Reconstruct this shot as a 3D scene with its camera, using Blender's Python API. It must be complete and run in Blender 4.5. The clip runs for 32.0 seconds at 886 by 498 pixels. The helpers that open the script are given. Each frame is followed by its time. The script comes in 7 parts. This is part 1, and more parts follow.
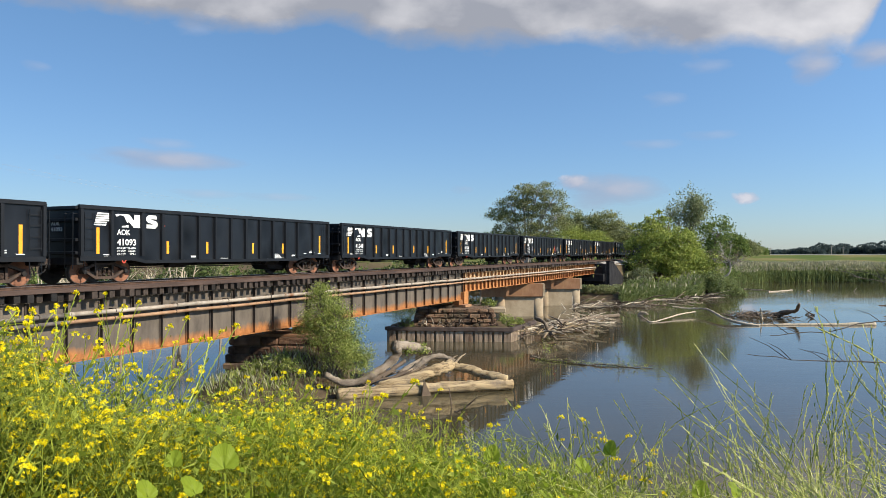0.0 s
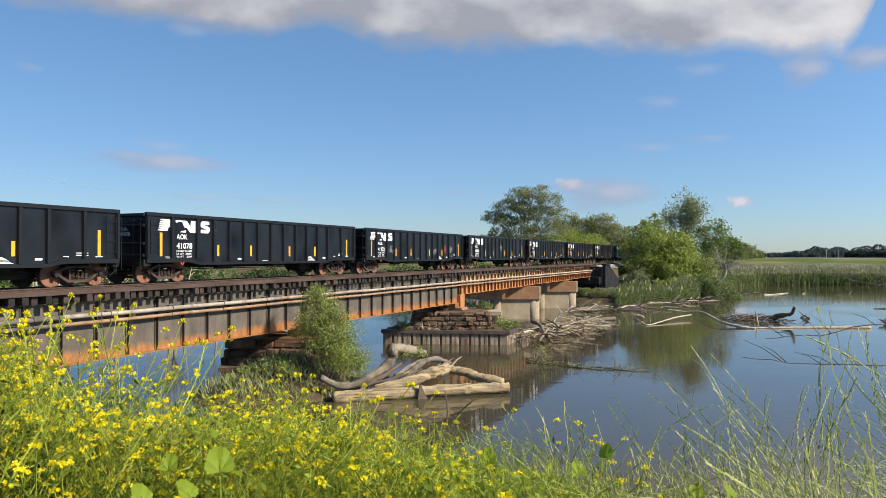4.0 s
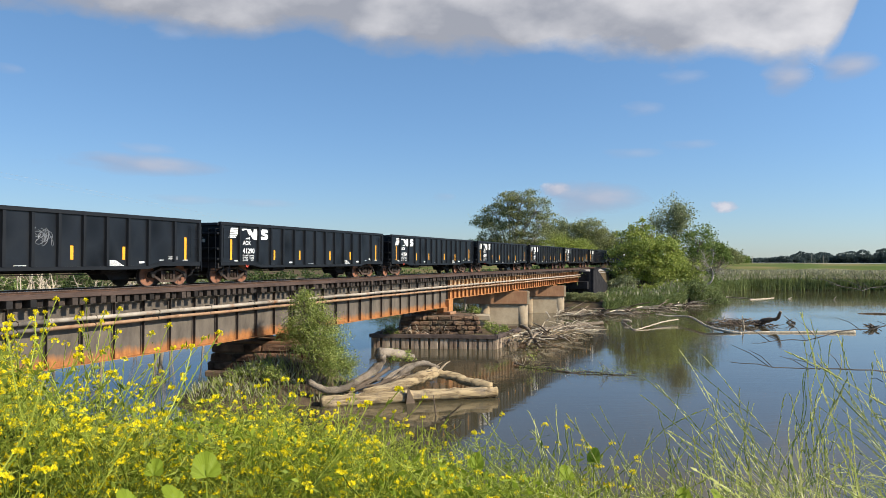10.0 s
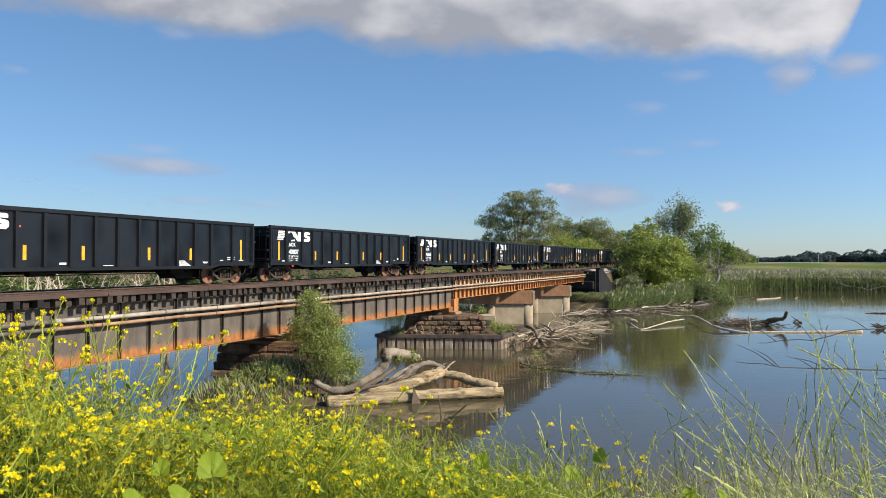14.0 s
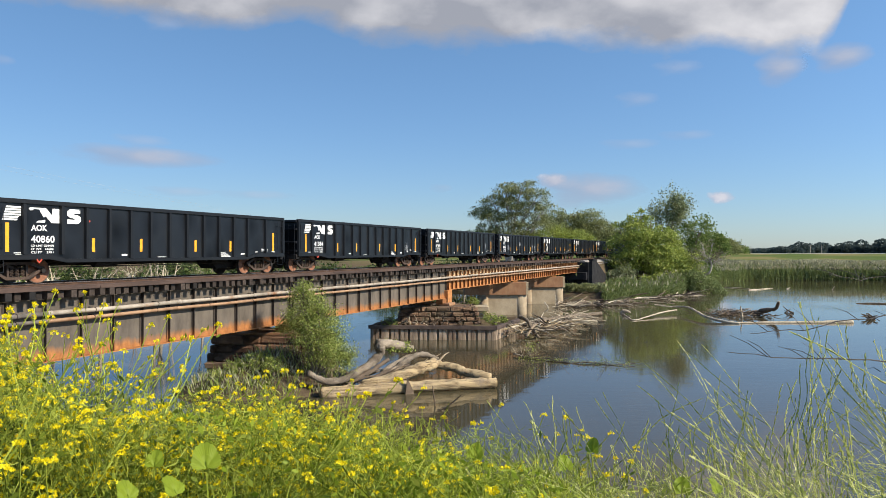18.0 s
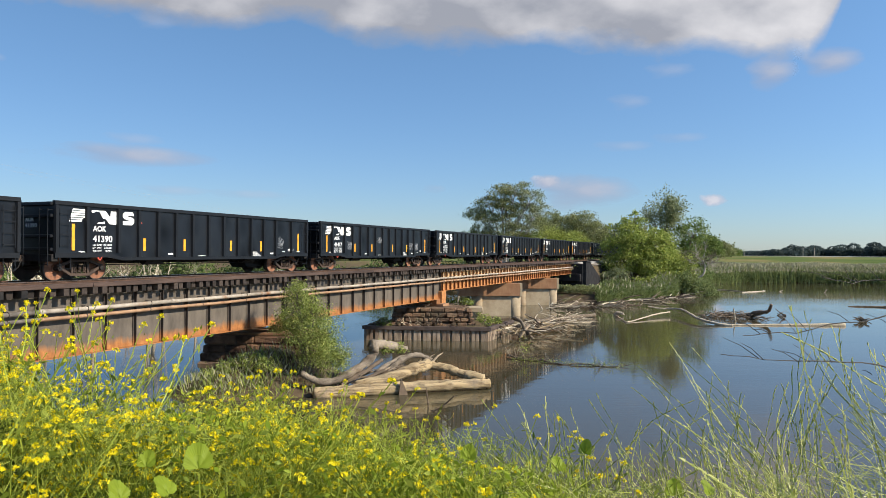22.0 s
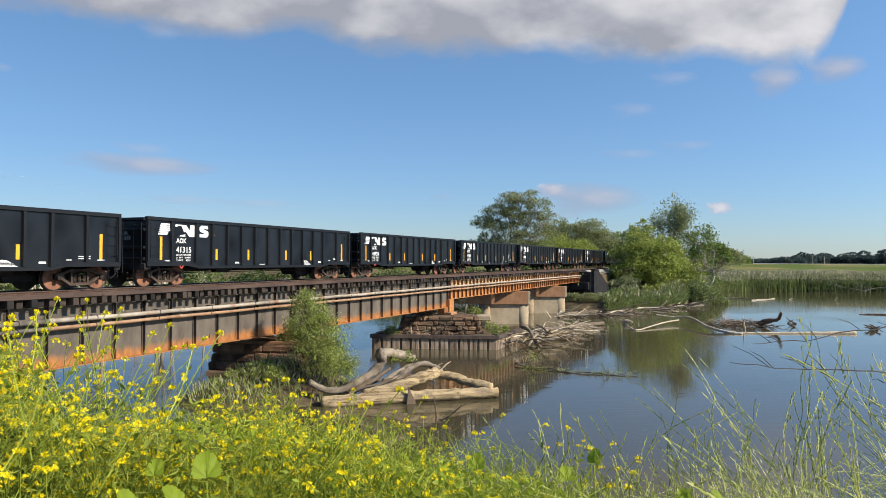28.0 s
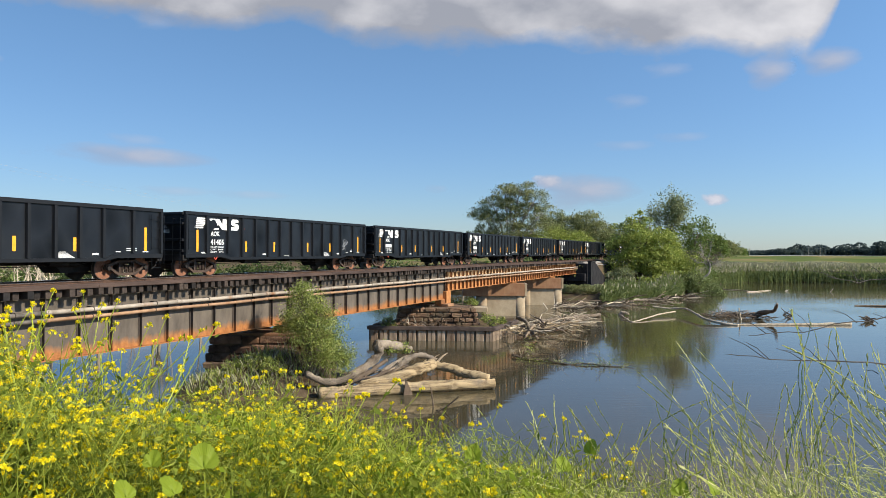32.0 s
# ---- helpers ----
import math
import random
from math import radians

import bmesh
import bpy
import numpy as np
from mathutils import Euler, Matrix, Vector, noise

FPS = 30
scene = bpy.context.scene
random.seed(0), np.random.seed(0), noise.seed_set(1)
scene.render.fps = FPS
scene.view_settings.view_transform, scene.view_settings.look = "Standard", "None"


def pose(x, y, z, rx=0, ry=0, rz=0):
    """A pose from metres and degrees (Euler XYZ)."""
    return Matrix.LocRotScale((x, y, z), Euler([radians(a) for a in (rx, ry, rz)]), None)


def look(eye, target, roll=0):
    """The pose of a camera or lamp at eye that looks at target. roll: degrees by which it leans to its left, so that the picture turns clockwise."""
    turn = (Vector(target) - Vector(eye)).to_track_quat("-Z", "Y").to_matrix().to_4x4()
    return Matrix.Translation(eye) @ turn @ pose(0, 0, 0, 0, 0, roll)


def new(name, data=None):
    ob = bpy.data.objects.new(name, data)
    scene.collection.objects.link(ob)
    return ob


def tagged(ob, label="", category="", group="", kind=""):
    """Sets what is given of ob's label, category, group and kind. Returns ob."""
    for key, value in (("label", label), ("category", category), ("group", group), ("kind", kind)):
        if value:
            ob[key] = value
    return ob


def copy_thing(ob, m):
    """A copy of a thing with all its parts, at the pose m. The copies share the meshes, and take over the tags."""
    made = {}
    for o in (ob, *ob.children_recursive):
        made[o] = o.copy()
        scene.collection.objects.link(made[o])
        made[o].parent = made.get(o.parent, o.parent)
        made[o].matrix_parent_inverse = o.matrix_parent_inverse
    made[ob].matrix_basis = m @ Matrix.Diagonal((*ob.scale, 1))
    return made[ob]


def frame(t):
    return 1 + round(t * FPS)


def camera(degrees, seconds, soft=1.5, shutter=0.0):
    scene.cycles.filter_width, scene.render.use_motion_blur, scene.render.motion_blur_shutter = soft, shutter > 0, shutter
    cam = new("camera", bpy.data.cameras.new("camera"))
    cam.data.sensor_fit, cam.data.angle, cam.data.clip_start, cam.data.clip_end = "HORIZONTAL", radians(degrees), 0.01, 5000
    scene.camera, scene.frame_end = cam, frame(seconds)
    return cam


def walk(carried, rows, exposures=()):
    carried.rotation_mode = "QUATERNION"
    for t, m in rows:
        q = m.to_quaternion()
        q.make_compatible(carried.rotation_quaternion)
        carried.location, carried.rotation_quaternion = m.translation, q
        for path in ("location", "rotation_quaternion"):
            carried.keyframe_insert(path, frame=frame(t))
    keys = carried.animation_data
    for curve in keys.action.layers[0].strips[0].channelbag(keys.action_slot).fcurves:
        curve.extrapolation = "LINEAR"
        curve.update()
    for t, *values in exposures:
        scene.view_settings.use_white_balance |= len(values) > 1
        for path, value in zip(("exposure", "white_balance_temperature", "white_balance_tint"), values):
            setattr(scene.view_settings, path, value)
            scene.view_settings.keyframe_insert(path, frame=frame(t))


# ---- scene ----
# The track runs along +Y; still water lies at z = 0; the rail heads at z = 5.73.
EYE = (0.0, 0.0, 6.9)
cam = camera(65.0, 32.0, soft=0.45)
# seconds, degrees left of the track, degrees up, degrees of lean
ROWS = [
    (0, 24.400, 0.279, 0.000), (0.5, 24.376, 0.336, 0.080), (1, 24.317, 0.401, 0.139), (1.5, 24.258, 0.463, 0.165),
    (2, 24.191, 0.510, 0.122), (2.5, 24.144, 0.520, 0.116), (3, 24.117, 0.521, 0.072), (3.5, 24.107, 0.506, 0.049),
    (5.5, 23.862, 0.581, 0.250), (6, 23.697, 0.591, 0.299), (6.5, 23.522, 0.603, 0.363), (7, 23.378, 0.619, 0.403),
    (7.5, 23.288, 0.662, 0.429), (8, 23.236, 0.704, 0.380), (8.5, 23.201, 0.744, 0.352), (9, 23.180, 0.804, 0.284),
    (9.5, 23.170, 0.843, 0.210), (10, 23.153, 0.869, 0.212), (10.5, 23.159, 0.888, 0.242), (11, 23.192, 0.899, 0.267),
    (11.5, 23.252, 0.949, 0.284), (12, 23.311, 0.978, 0.272), (12.5, 23.377, 1.017, 0.241), (13, 23.458, 0.982, 0.178),
    (13.5, 23.539, 0.933, 0.162), (14, 23.583, 0.865, 0.138), (14.5, 23.563, 0.845, 0.097), (16.5, 23.197, 0.487, 0.094),
    (17, 23.139, 0.343, 0.106), (17.5, 23.089, 0.209, 0.107), (18, 23.053, 0.145, 0.059), (18.5, 22.986, 0.097, 0.017),
    (19, 22.922, 0.081, 0.039), (19.5, 22.854, 0.070, 0.100), (20, 22.784, 0.106, 0.228), (20.5, 22.714, 0.144, 0.310),
    (21, 22.657, 0.198, 0.381), (21.5, 22.608, 0.211, 0.414), (22, 22.585, 0.213, 0.404), (22.5, 22.574, 0.219, 0.424),
    (23, 22.612, 0.267, 0.365), (23.5, 22.707, 0.346, 0.314), (24, 22.822, 0.437, 0.328), (24.5, 22.963, 0.533, 0.304),
    (25, 23.057, 0.582, 0.313), (25.5, 23.121, 0.620, 0.295), (27.5, 23.210, 0.873, 0.313), (28, 23.218, 0.901, 0.269),
    (28.5, 23.201, 0.839, 0.273), (29, 23.195, 0.752, 0.241), (29.5, 23.216, 0.626, 0.177), (30, 23.228, 0.502, 0.171),
    (30.5, 23.228, 0.400, 0.202), (31, 23.162, 0.305, 0.207), (31.5, 23.045, 0.252, 0.217), (32, 22.958, 0.217, 0.279),
]
walk(cam, [(t, pose(*EYE, 90 + up, 0, left) @ pose(0, 0, 0, 0, 0, lean)) for t, left, up, lean in ROWS], exposures=[(0, 0.48), (32, 0.48)])

# ---- world and sun ----
SUN_DIR = Vector((1.0, -0.03, 0.0)).normalized() * math.cos(radians(34)) + Vector((0, 0, math.sin(radians(34))))
world = bpy.data.worlds.new("sky")
scene.world = world
world.use_nodes = True
wn, wl = world.node_tree.nodes, world.node_tree.links
sky = wn.new("ShaderNodeTexSky")
sky.sky_type, sky.sun_disc = "NISHITA", False
sky.sun_elevation = radians(34)
sky.sun_rotation = math.atan2(SUN_DIR.x, SUN_DIR.y)
sky.air_density, sky.dust_density, sky.ozone_density, sky.altitude = 1.0, 0.2, 3.2, 200
wn["Background"].inputs["Strength"].default_value = 0.112
cool = wn.new("ShaderNodeMix")
cool.data_type, cool.blend_type = "RGBA", "MULTIPLY"
cool.inputs[0].default_value, cool.inputs[7].default_value = 1.0, (0.835, 0.995, 1.075, 1)
# a slightly hazier, deeper tone low over the horizon, all round
sky_at, sky_up, haze = wn.new("ShaderNodeTexCoord"), wn.new("ShaderNodeSeparateXYZ"), wn.new("ShaderNodeValToRGB")
wl.new(sky_at.outputs["Generated"], sky_up.inputs[0])
wl.new(sky_up.outputs["Z"], haze.inputs["Fac"])
haze.color_ramp.elements[0].position, haze.color_ramp.elements[0].color = 0.0, (0.665, 0.655, 0.785, 1)
haze.color_ramp.elements[1].position, haze.color_ramp.elements[1].color = 0.36, (1.05, 1.05, 1.04, 1)
soft_sky = wn.new("ShaderNodeMix")
soft_sky.data_type, soft_sky.blend_type = "RGBA", "MULTIPLY"
soft_sky.inputs[0].default_value = 1.0
wl.new(sky.outputs["Color"], soft_sky.inputs[6])
wl.new(haze.outputs["Color"], soft_sky.inputs[7])
# and a little more glow on the sun's side
east, glow = wn.new("ShaderNodeMapRange"), wn.new("ShaderNodeMix")
east.inputs["From Min"].default_value, east.inputs["From Max"].default_value = -0.9, 0.5
east.inputs["To Min"].default_value, east.inputs["To Max"].default_value = 0.71, 1.12
wl.new(sky_up.outputs["X"], east.inputs["Value"])
glow.data_type, glow.blend_type = "RGBA", "MULTIPLY"
glow.inputs[0].default_value = 1.0
wl.new(soft_sky.outputs[2], glow.inputs[6])
wl.new(east.outputs[0], glow.inputs[7])
wl.new(glow.outputs[2], cool.inputs[6])
wl.new(cool.outputs[2], wn["Background"].inputs["Color"])
sun = new("sun", bpy.data.lights.new("sun", "SUN"))
sun.data.energy, sun.data.angle, sun.data.color = 5.0, radians(0.6), (1.0, 0.90, 0.74)
sun.matrix_world = look((60, -30, 80), Vector((60, -30, 80)) - SUN_DIR)

# ---- materials ----
def links(m):
    m.use_nodes = True
    return m.node_tree.nodes, m.node_tree.links, m.node_tree.nodes["Principled BSDF"]


def noise_of(n, l, scale, detail=6.0, rough=0.6, stretch=(1, 1, 1), coords="Object", turn=0):
    tc, mp, no = n.new("ShaderNodeTexCoord"), n.new("ShaderNodeMapping"), n.new("ShaderNodeTexNoise")
    mp.inputs["Scale"].default_value = stretch
    no.inputs["Scale"].default_value, no.inputs["Detail"].default_value, no.inputs["Roughness"].default_value = scale, detail, rough
    if turn:
        first = n.new("ShaderNodeMapping")
        first.inputs["Rotation"].default_value = (0, 0, radians(turn))
        l.new(tc.outputs[coords], first.inputs["Vector"])
        l.new(first.outputs["Vector"], mp.inputs["Vector"])
    else:
        l.new(tc.outputs[coords], mp.inputs["Vector"])
    l.new(mp.outputs["Vector"], no.inputs["Vector"])
    return no.outputs["Fac"]


def ramp_of(n, l, fac, stops):
    r = n.new("ShaderNodeValToRGB")
    while len(r.color_ramp.elements) < len(stops):
        r.color_ramp.elements.new(0.5)
    for e, (p, c) in zip(r.color_ramp.elements, stops):
        e.position, e.color = p, (*c, 1) if len(c) == 3 else c
    l.new(fac, r.inputs["Fac"])
    return r.outputs["Color"]


def mix_of(n, l, fac, a, b, kind="MIX"):
    m = n.new("ShaderNodeMix")
    m.data_type, m.blend_type = "RGBA", kind
    for s, v in ((m.inputs[0], fac), (m.inputs[6], a), (m.inputs[7], b)):
        if isinstance(v, (int, float)):
            s.default_value = v
        elif isinstance(v, tuple):
            s.default_value = (*v, 1)
        else:
            l.new(v, s)
    return m.outputs[2]


def surface(name, c1, c2, scale=3.0, rough=0.8, bump=0.3, metal=0.0, stain=None, stain_scale=0.6, stain_at=(0.5, 0.7), stretch=(1, 1, 1), vary=0.0, grain=12.0, depth=0.02, island=0.0, spec=0.4):
    """Two tones in a coarse noise, a finer grain over them, stains, relief, and a change from object to object."""
    m = bpy.data.materials.new(name)
    n, l, p = links(m)
    coarse = noise_of(n, l, scale, stretch=stretch)
    fine = noise_of(n, l, scale * grain, 4.0, 0.7, stretch)
    col = ramp_of(n, l, coarse, [(0.32, c1), (0.68, c2)])
    col = mix_of(n, l, 0.35, col, ramp_of(n, l, fine, [(0.3, (0.35, 0.35, 0.35)), (0.7, (0.65, 0.65, 0.65))]), "OVERLAY")
    if stain:
        s = ramp_of(n, l, noise_of(n, l, stain_scale, 8.0, 0.65), [(stain_at[0], (0, 0, 0)), (stain_at[1], (1, 1, 1))])
        col = mix_of(n, l, s, col, stain)
    if vary or island:
        if island:
            src = n.new("ShaderNodeNewGeometry").outputs["Random Per Island"]
        else:
            src = n.new("ShaderNodeObjectInfo").outputs["Random"]
        v = vary or island
        col = mix_of(n, l, 1.0, col, ramp_of(n, l, src, [(0.0, (1 - v, 1 - v, 1 - v)), (1.0, (1 + v * 0.3, 1 + v * 0.3, 1 + v * 0.25))]), "MULTIPLY")
    l.new(col, p.inputs["Base Color"])
    p.inputs["Roughness"].default_value, p.inputs["Metallic"].default_value = rough, metal
    p.inputs["Specular IOR Level"].default_value = spec
    if bump:
        b = n.new("ShaderNodeBump")
        b.inputs["Strength"].default_value, b.inputs["Distance"].default_value = bump, depth
        l.new(fine, b.inputs["Height"])
        l.new(b.outputs["Normal"], p.inputs["Normal"])
    return m


def leafy(name, c1, c2, c3, shine=0.35, rough=0.55):
    """Leaves: three tones from leaf to leaf, and light that shines through."""
    m = bpy.data.materials.new(name)
    n, l, p = links(m)
    rnd = n.new("ShaderNodeNewGeometry").outputs["Random Per Island"]
    col = ramp_of(n, l, rnd, [(0.0, c1), (0.5, c2), (1.0, c3)])
    patch = noise_of(n, l, 0.7, 3.0)
    col = mix_of(n, l, 0.6, col, ramp_of(n, l, patch, [(0.3, (0.42, 0.43, 0.42)), (0.7, (0.62, 0.62, 0.56))]), "OVERLAY")
    l.new(col, p.inputs["Base Color"])
    p.inputs["Roughness"].default_value, p.inputs["Specular IOR Level"].default_value = rough, 0.18
    tr, mx = n.new("ShaderNodeBsdfTranslucent"), n.new("ShaderNodeMixShader")
    l.new(col, tr.inputs["Color"])
    mx.inputs[0].default_value = shine
    l.new(p.outputs[0], mx.inputs[1])
    l.new(tr.outputs[0], mx.inputs[2])
    l.new(mx.outputs[0], n["Material Output"].inputs["Surface"])
    return m


def water_surface():
    m = bpy.data.materials.new("river_water")
    n, l, p = links(m)
    silt = noise_of(n, l, 0.05, 4.0)
    l.new(ramp_of(n, l, silt, [(0.35, (0.060, 0.052, 0.029)), (0.7, (0.084, 0.070, 0.040))]), p.inputs["Base Color"])
    p.inputs["Roughness"].default_value, p.inputs["IOR"].default_value = 0.03, 1.40
    long = noise_of(n, l, 0.9, 3.0, 0.5, (0.35, 1.0, 1.0), turn=-24)
    short = noise_of(n, l, 4.0, 3.0, 0.5, (0.3, 1.0, 1.0), turn=-24)
    calm = ramp_of(n, l, noise_of(n, l, 0.06, 3.0), [(0.42, (0.15, 0.15, 0.15)), (0.62, (1, 1, 1))])
    b1, b2 = n.new("ShaderNodeBump"), n.new("ShaderNodeBump")
    b1.inputs["Strength"].default_value, b1.inputs["Distance"].default_value = 0.1, 0.05
    b2.inputs["Distance"].default_value = 0.009
    l.new(calm, b2.inputs["Strength"])
    l.new(long, b1.inputs["Height"])
    l.new(short, b2.inputs["Height"])
    l.new(b1.outputs["Normal"], b2.inputs["Normal"])
    l.new(b2.outputs["Normal"], p.inputs["Normal"])
    return m


def earth_surface():
    m = bpy.data.materials.new("bank_earth")
    n, l, p = links(m)
    sep, tc = n.new("ShaderNodeSeparateXYZ"), n.new("ShaderNodeTexCoord")
    l.new(tc.outputs["Object"], sep.inputs[0])
    field = ramp_of(n, l, noise_of(n, l, 0.02, 6.0, 0.6, (1.0, 0.25, 1.0)), [(0.38, (0.075, 0.115, 0.026)), (0.50, (0.11, 0.14, 0.036)), (0.60, (0.23, 0.185, 0.08))])
    mud = ramp_of(n, l, noise_of(n, l, 1.1, 8.0, 0.7), [(0.3, (0.055, 0.04, 0.026)), (0.52, (0.115, 0.085, 0.055)), (0.66, (0.08, 0.095, 0.03))])
    up = n.new("ShaderNodeMapRange")
    up.inputs["From Min"].default_value, up.inputs["From Max"].default_value = 1.2, 2.6
    l.new(sep.outputs["Z"], up.inputs["Value"])
    out = n.new("ShaderNodeMapRange")
    out.inputs["From Min"].default_value, out.inputs["From Max"].default_value = 135, 165
    l.new(sep.outputs["Y"], out.inputs["Value"])
    both = n.new("ShaderNodeMath")
    both.operation = "MULTIPLY"
    l.new(up.outputs[0], both.inputs[0])
    l.new(out.outputs[0], both.inputs[1])
    l.new(mix_of(n, l, both.outputs[0], mud, field), p.inputs["Base Color"])
    p.inputs["Roughness"].default_value, p.inputs["Specular IOR Level"].default_value = 0.95, 0.05
    b = n.new("ShaderNodeBump")
    b.inputs["Strength"].default_value, b.inputs["Distance"].default_value = 0.6, 0.08
    l.new(noise_of(n, l, 7.0, 6.0, 0.7), b.inputs["Height"])
    l.new(b.outputs["Normal"], p.inputs["Normal"])
    return m


def girder_steel(name, grey1, grey2, rust1, rust2, low, high, start=0.54):
    """Weathered steel with rust that spreads from the bottom flange upwards, in runs."""
    m = bpy.data.materials.new(name)
    n, l, p = links(m)
    sep, tc = n.new("ShaderNodeSeparateXYZ"), n.new("ShaderNodeTexCoord")
    l.new(tc.outputs["Object"], sep.inputs[0])
    runs = noise_of(n, l, 2.2, 6.0, 0.6, (1.0, 1.0, 0.22))
    up = n.new("ShaderNodeMapRange")
    up.inputs["From Min"].default_value, up.inputs["From Max"].default_value = low, high
    up.inputs["To Min"].default_value, up.inputs["To Max"].default_value = 1.0, 0.0
    l.new(sep.outputs["Z"], up.inputs["Value"])
    add = n.new("ShaderNodeMath")
    add.operation = "ADD"
    l.new(up.outputs[0], add.inputs[0])
    less = n.new("ShaderNodeMapRange")
    less.inputs["To Min"].default_value, less.inputs["To Max"].default_value = 0.26, 0.74
    l.new(runs, less.inputs["Value"])
    l.new(less.outputs[0], add.inputs[1])
    half = n.new("ShaderNodeMath")
    half.operation = "MULTIPLY"
    half.inputs[1].default_value = 0.5
    l.new(add.outputs[0], half.inputs[0])
    where = ramp_of(n, l, half.outputs[0], [(start, (0, 0, 0)), (start + 0.11, (1, 1, 1))])
    grey = ramp_of(n, l, noise_of(n, l, 1.3, 8.0, 0.65, (1, 1, 0.4)), [(0.3, grey1), (0.7, grey2)])
    rust = ramp_of(n, l, noise_of(n, l, 5.0, 8.0, 0.7, (1, 1, 0.5)), [(0.3, rust1), (0.7, rust2)])
    l.new(mix_of(n, l, where, grey, rust), p.inputs["Base Color"])
    p.inputs["Roughness"].default_value, p.inputs["Specular IOR Level"].default_value = 0.75, 0.3
    b = n.new("ShaderNodeBump")
    b.inputs["Strength"].default_value, b.inputs["Distance"].default_value = 0.35, 0.01
    l.new(noise_of(n, l, 22.0, 5.0, 0.7), b.inputs["Height"])
    l.new(b.outputs["Normal"], p.inputs["Normal"])
    return m


M_EARTH = earth_surface()
M_WATER = water_surface()
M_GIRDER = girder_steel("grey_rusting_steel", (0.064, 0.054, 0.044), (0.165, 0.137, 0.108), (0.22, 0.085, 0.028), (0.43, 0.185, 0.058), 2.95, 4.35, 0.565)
# darker than the web: the stiffeners' shadow lines are put into this colour
M_STIFF = girder_steel("shade_toned_stiffener_steel", (0.03, 0.025, 0.022), (0.07, 0.055, 0.045), (0.16, 0.065, 0.025), (0.28, 0.12, 0.04), 2.9, 4.4)
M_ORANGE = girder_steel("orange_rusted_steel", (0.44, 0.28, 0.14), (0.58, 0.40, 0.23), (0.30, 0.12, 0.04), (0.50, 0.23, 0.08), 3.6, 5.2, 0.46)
# the orange web's rust tones darkened, stiffener shadows included in the colour
M_ORANGED = girder_steel("shade_toned_rust_stiffener", (0.20, 0.10, 0.045), (0.32, 0.17, 0.08), (0.12, 0.05, 0.02), (0.24, 0.10, 0.035), 3.6, 5.2, 0.46)
M_TIE = surface("creosoted_timber", (0.018, 0.013, 0.011), (0.075, 0.055, 0.044), 2.5, 0.85, 0.5, stretch=(0.3, 1, 1), vary=0.8)
# darker tones for the ties and pipe lengths at the near end
M_TIE_DARK = surface("near_end_dark_timber", (0.006, 0.005, 0.005), (0.022, 0.018, 0.016), 2.5, 0.7, 0.5, vary=0.5)
M_PIPE_DARK = surface("near_end_dark_pipe", (0.08, 0.07, 0.058), (0.21, 0.18, 0.15), 2.0, 0.7, 0.15)
M_GUARD = surface("brown_guard_timber", (0.040, 0.025, 0.020), (0.095, 0.061, 0.048), 1.6, 0.85, 0.5, stretch=(1, 0.2, 1), vary=0.3)
M_RAIL = surface("rusty_rail_steel", (0.065, 0.036, 0.024), (0.13, 0.075, 0.05), 4, 0.6, 0.2, metal=0.3)
M_RAILTOP = surface("polished_rail_head", (0.35, 0.33, 0.32), (0.5, 0.48, 0.46), 3, 0.3, 0.05, metal=0.9)
M_PIPE = surface("weathered_grey_pipe", (0.27, 0.225, 0.175), (0.45, 0.39, 0.315), 2.0, 0.7, 0.15, stain=(0.26, 0.12, 0.055), stain_scale=0.9, stain_at=(0.55, 0.7))
M_PIPER = surface("rusty_pipe", (0.26, 0.14, 0.075), (0.42, 0.27, 0.16), 2.0, 0.75, 0.15)
M_CONC = surface("weathered_concrete", (0.29, 0.225, 0.145), (0.43, 0.35, 0.24), 0.9, 0.9, 0.35, stain=(0.30, 0.20, 0.12), stain_scale=0.5)
M_CONCR = surface("rust_stained_concrete", (0.22, 0.115, 0.06), (0.35, 0.20, 0.11), 0.8, 0.9, 0.35, stain=(0.22, 0.10, 0.05), stretch=(1, 1, 0.3))
M_STONE = surface("brown_sandstone", (0.075, 0.042, 0.028), (0.27, 0.165, 0.10), 2.2, 0.92, 1.0, vary=0.6, depth=0.05, stain=(0.13, 0.12, 0.07), stain_scale=0.8)
M_RSTONE = surface("rust_brown_stone", (0.085, 0.045, 0.028), (0.26, 0.145, 0.085), 1.8, 0.92, 1.0, vary=0.55, depth=0.05)
M_SHEET = surface("rusted_sheet_pile", (0.12, 0.075, 0.048), (0.42, 0.33, 0.24), 2.0, 0.8, 0.3, stretch=(1, 1, 0.3))
M_WALER = surface("dark_steel_beam", (0.05, 0.035, 0.03), (0.11, 0.08, 0.065), 2.0, 0.8, 0.3)
M_TIMBER = surface("old_brown_timber", (0.13, 0.08, 0.05), (0.27, 0.185, 0.115), 1.5, 0.9, 0.7, stretch=(0.3, 1, 1), vary=0.4)
M_DRIFT = surface("bleached_driftwood", (0.42, 0.345, 0.245), (0.72, 0.62, 0.47), 3.0, 0.88, 0.9, vary=0.35, depth=0.06, stain=(0.20, 0.14, 0.09), stain_scale=1.1, stain_at=(0.6, 0.75))
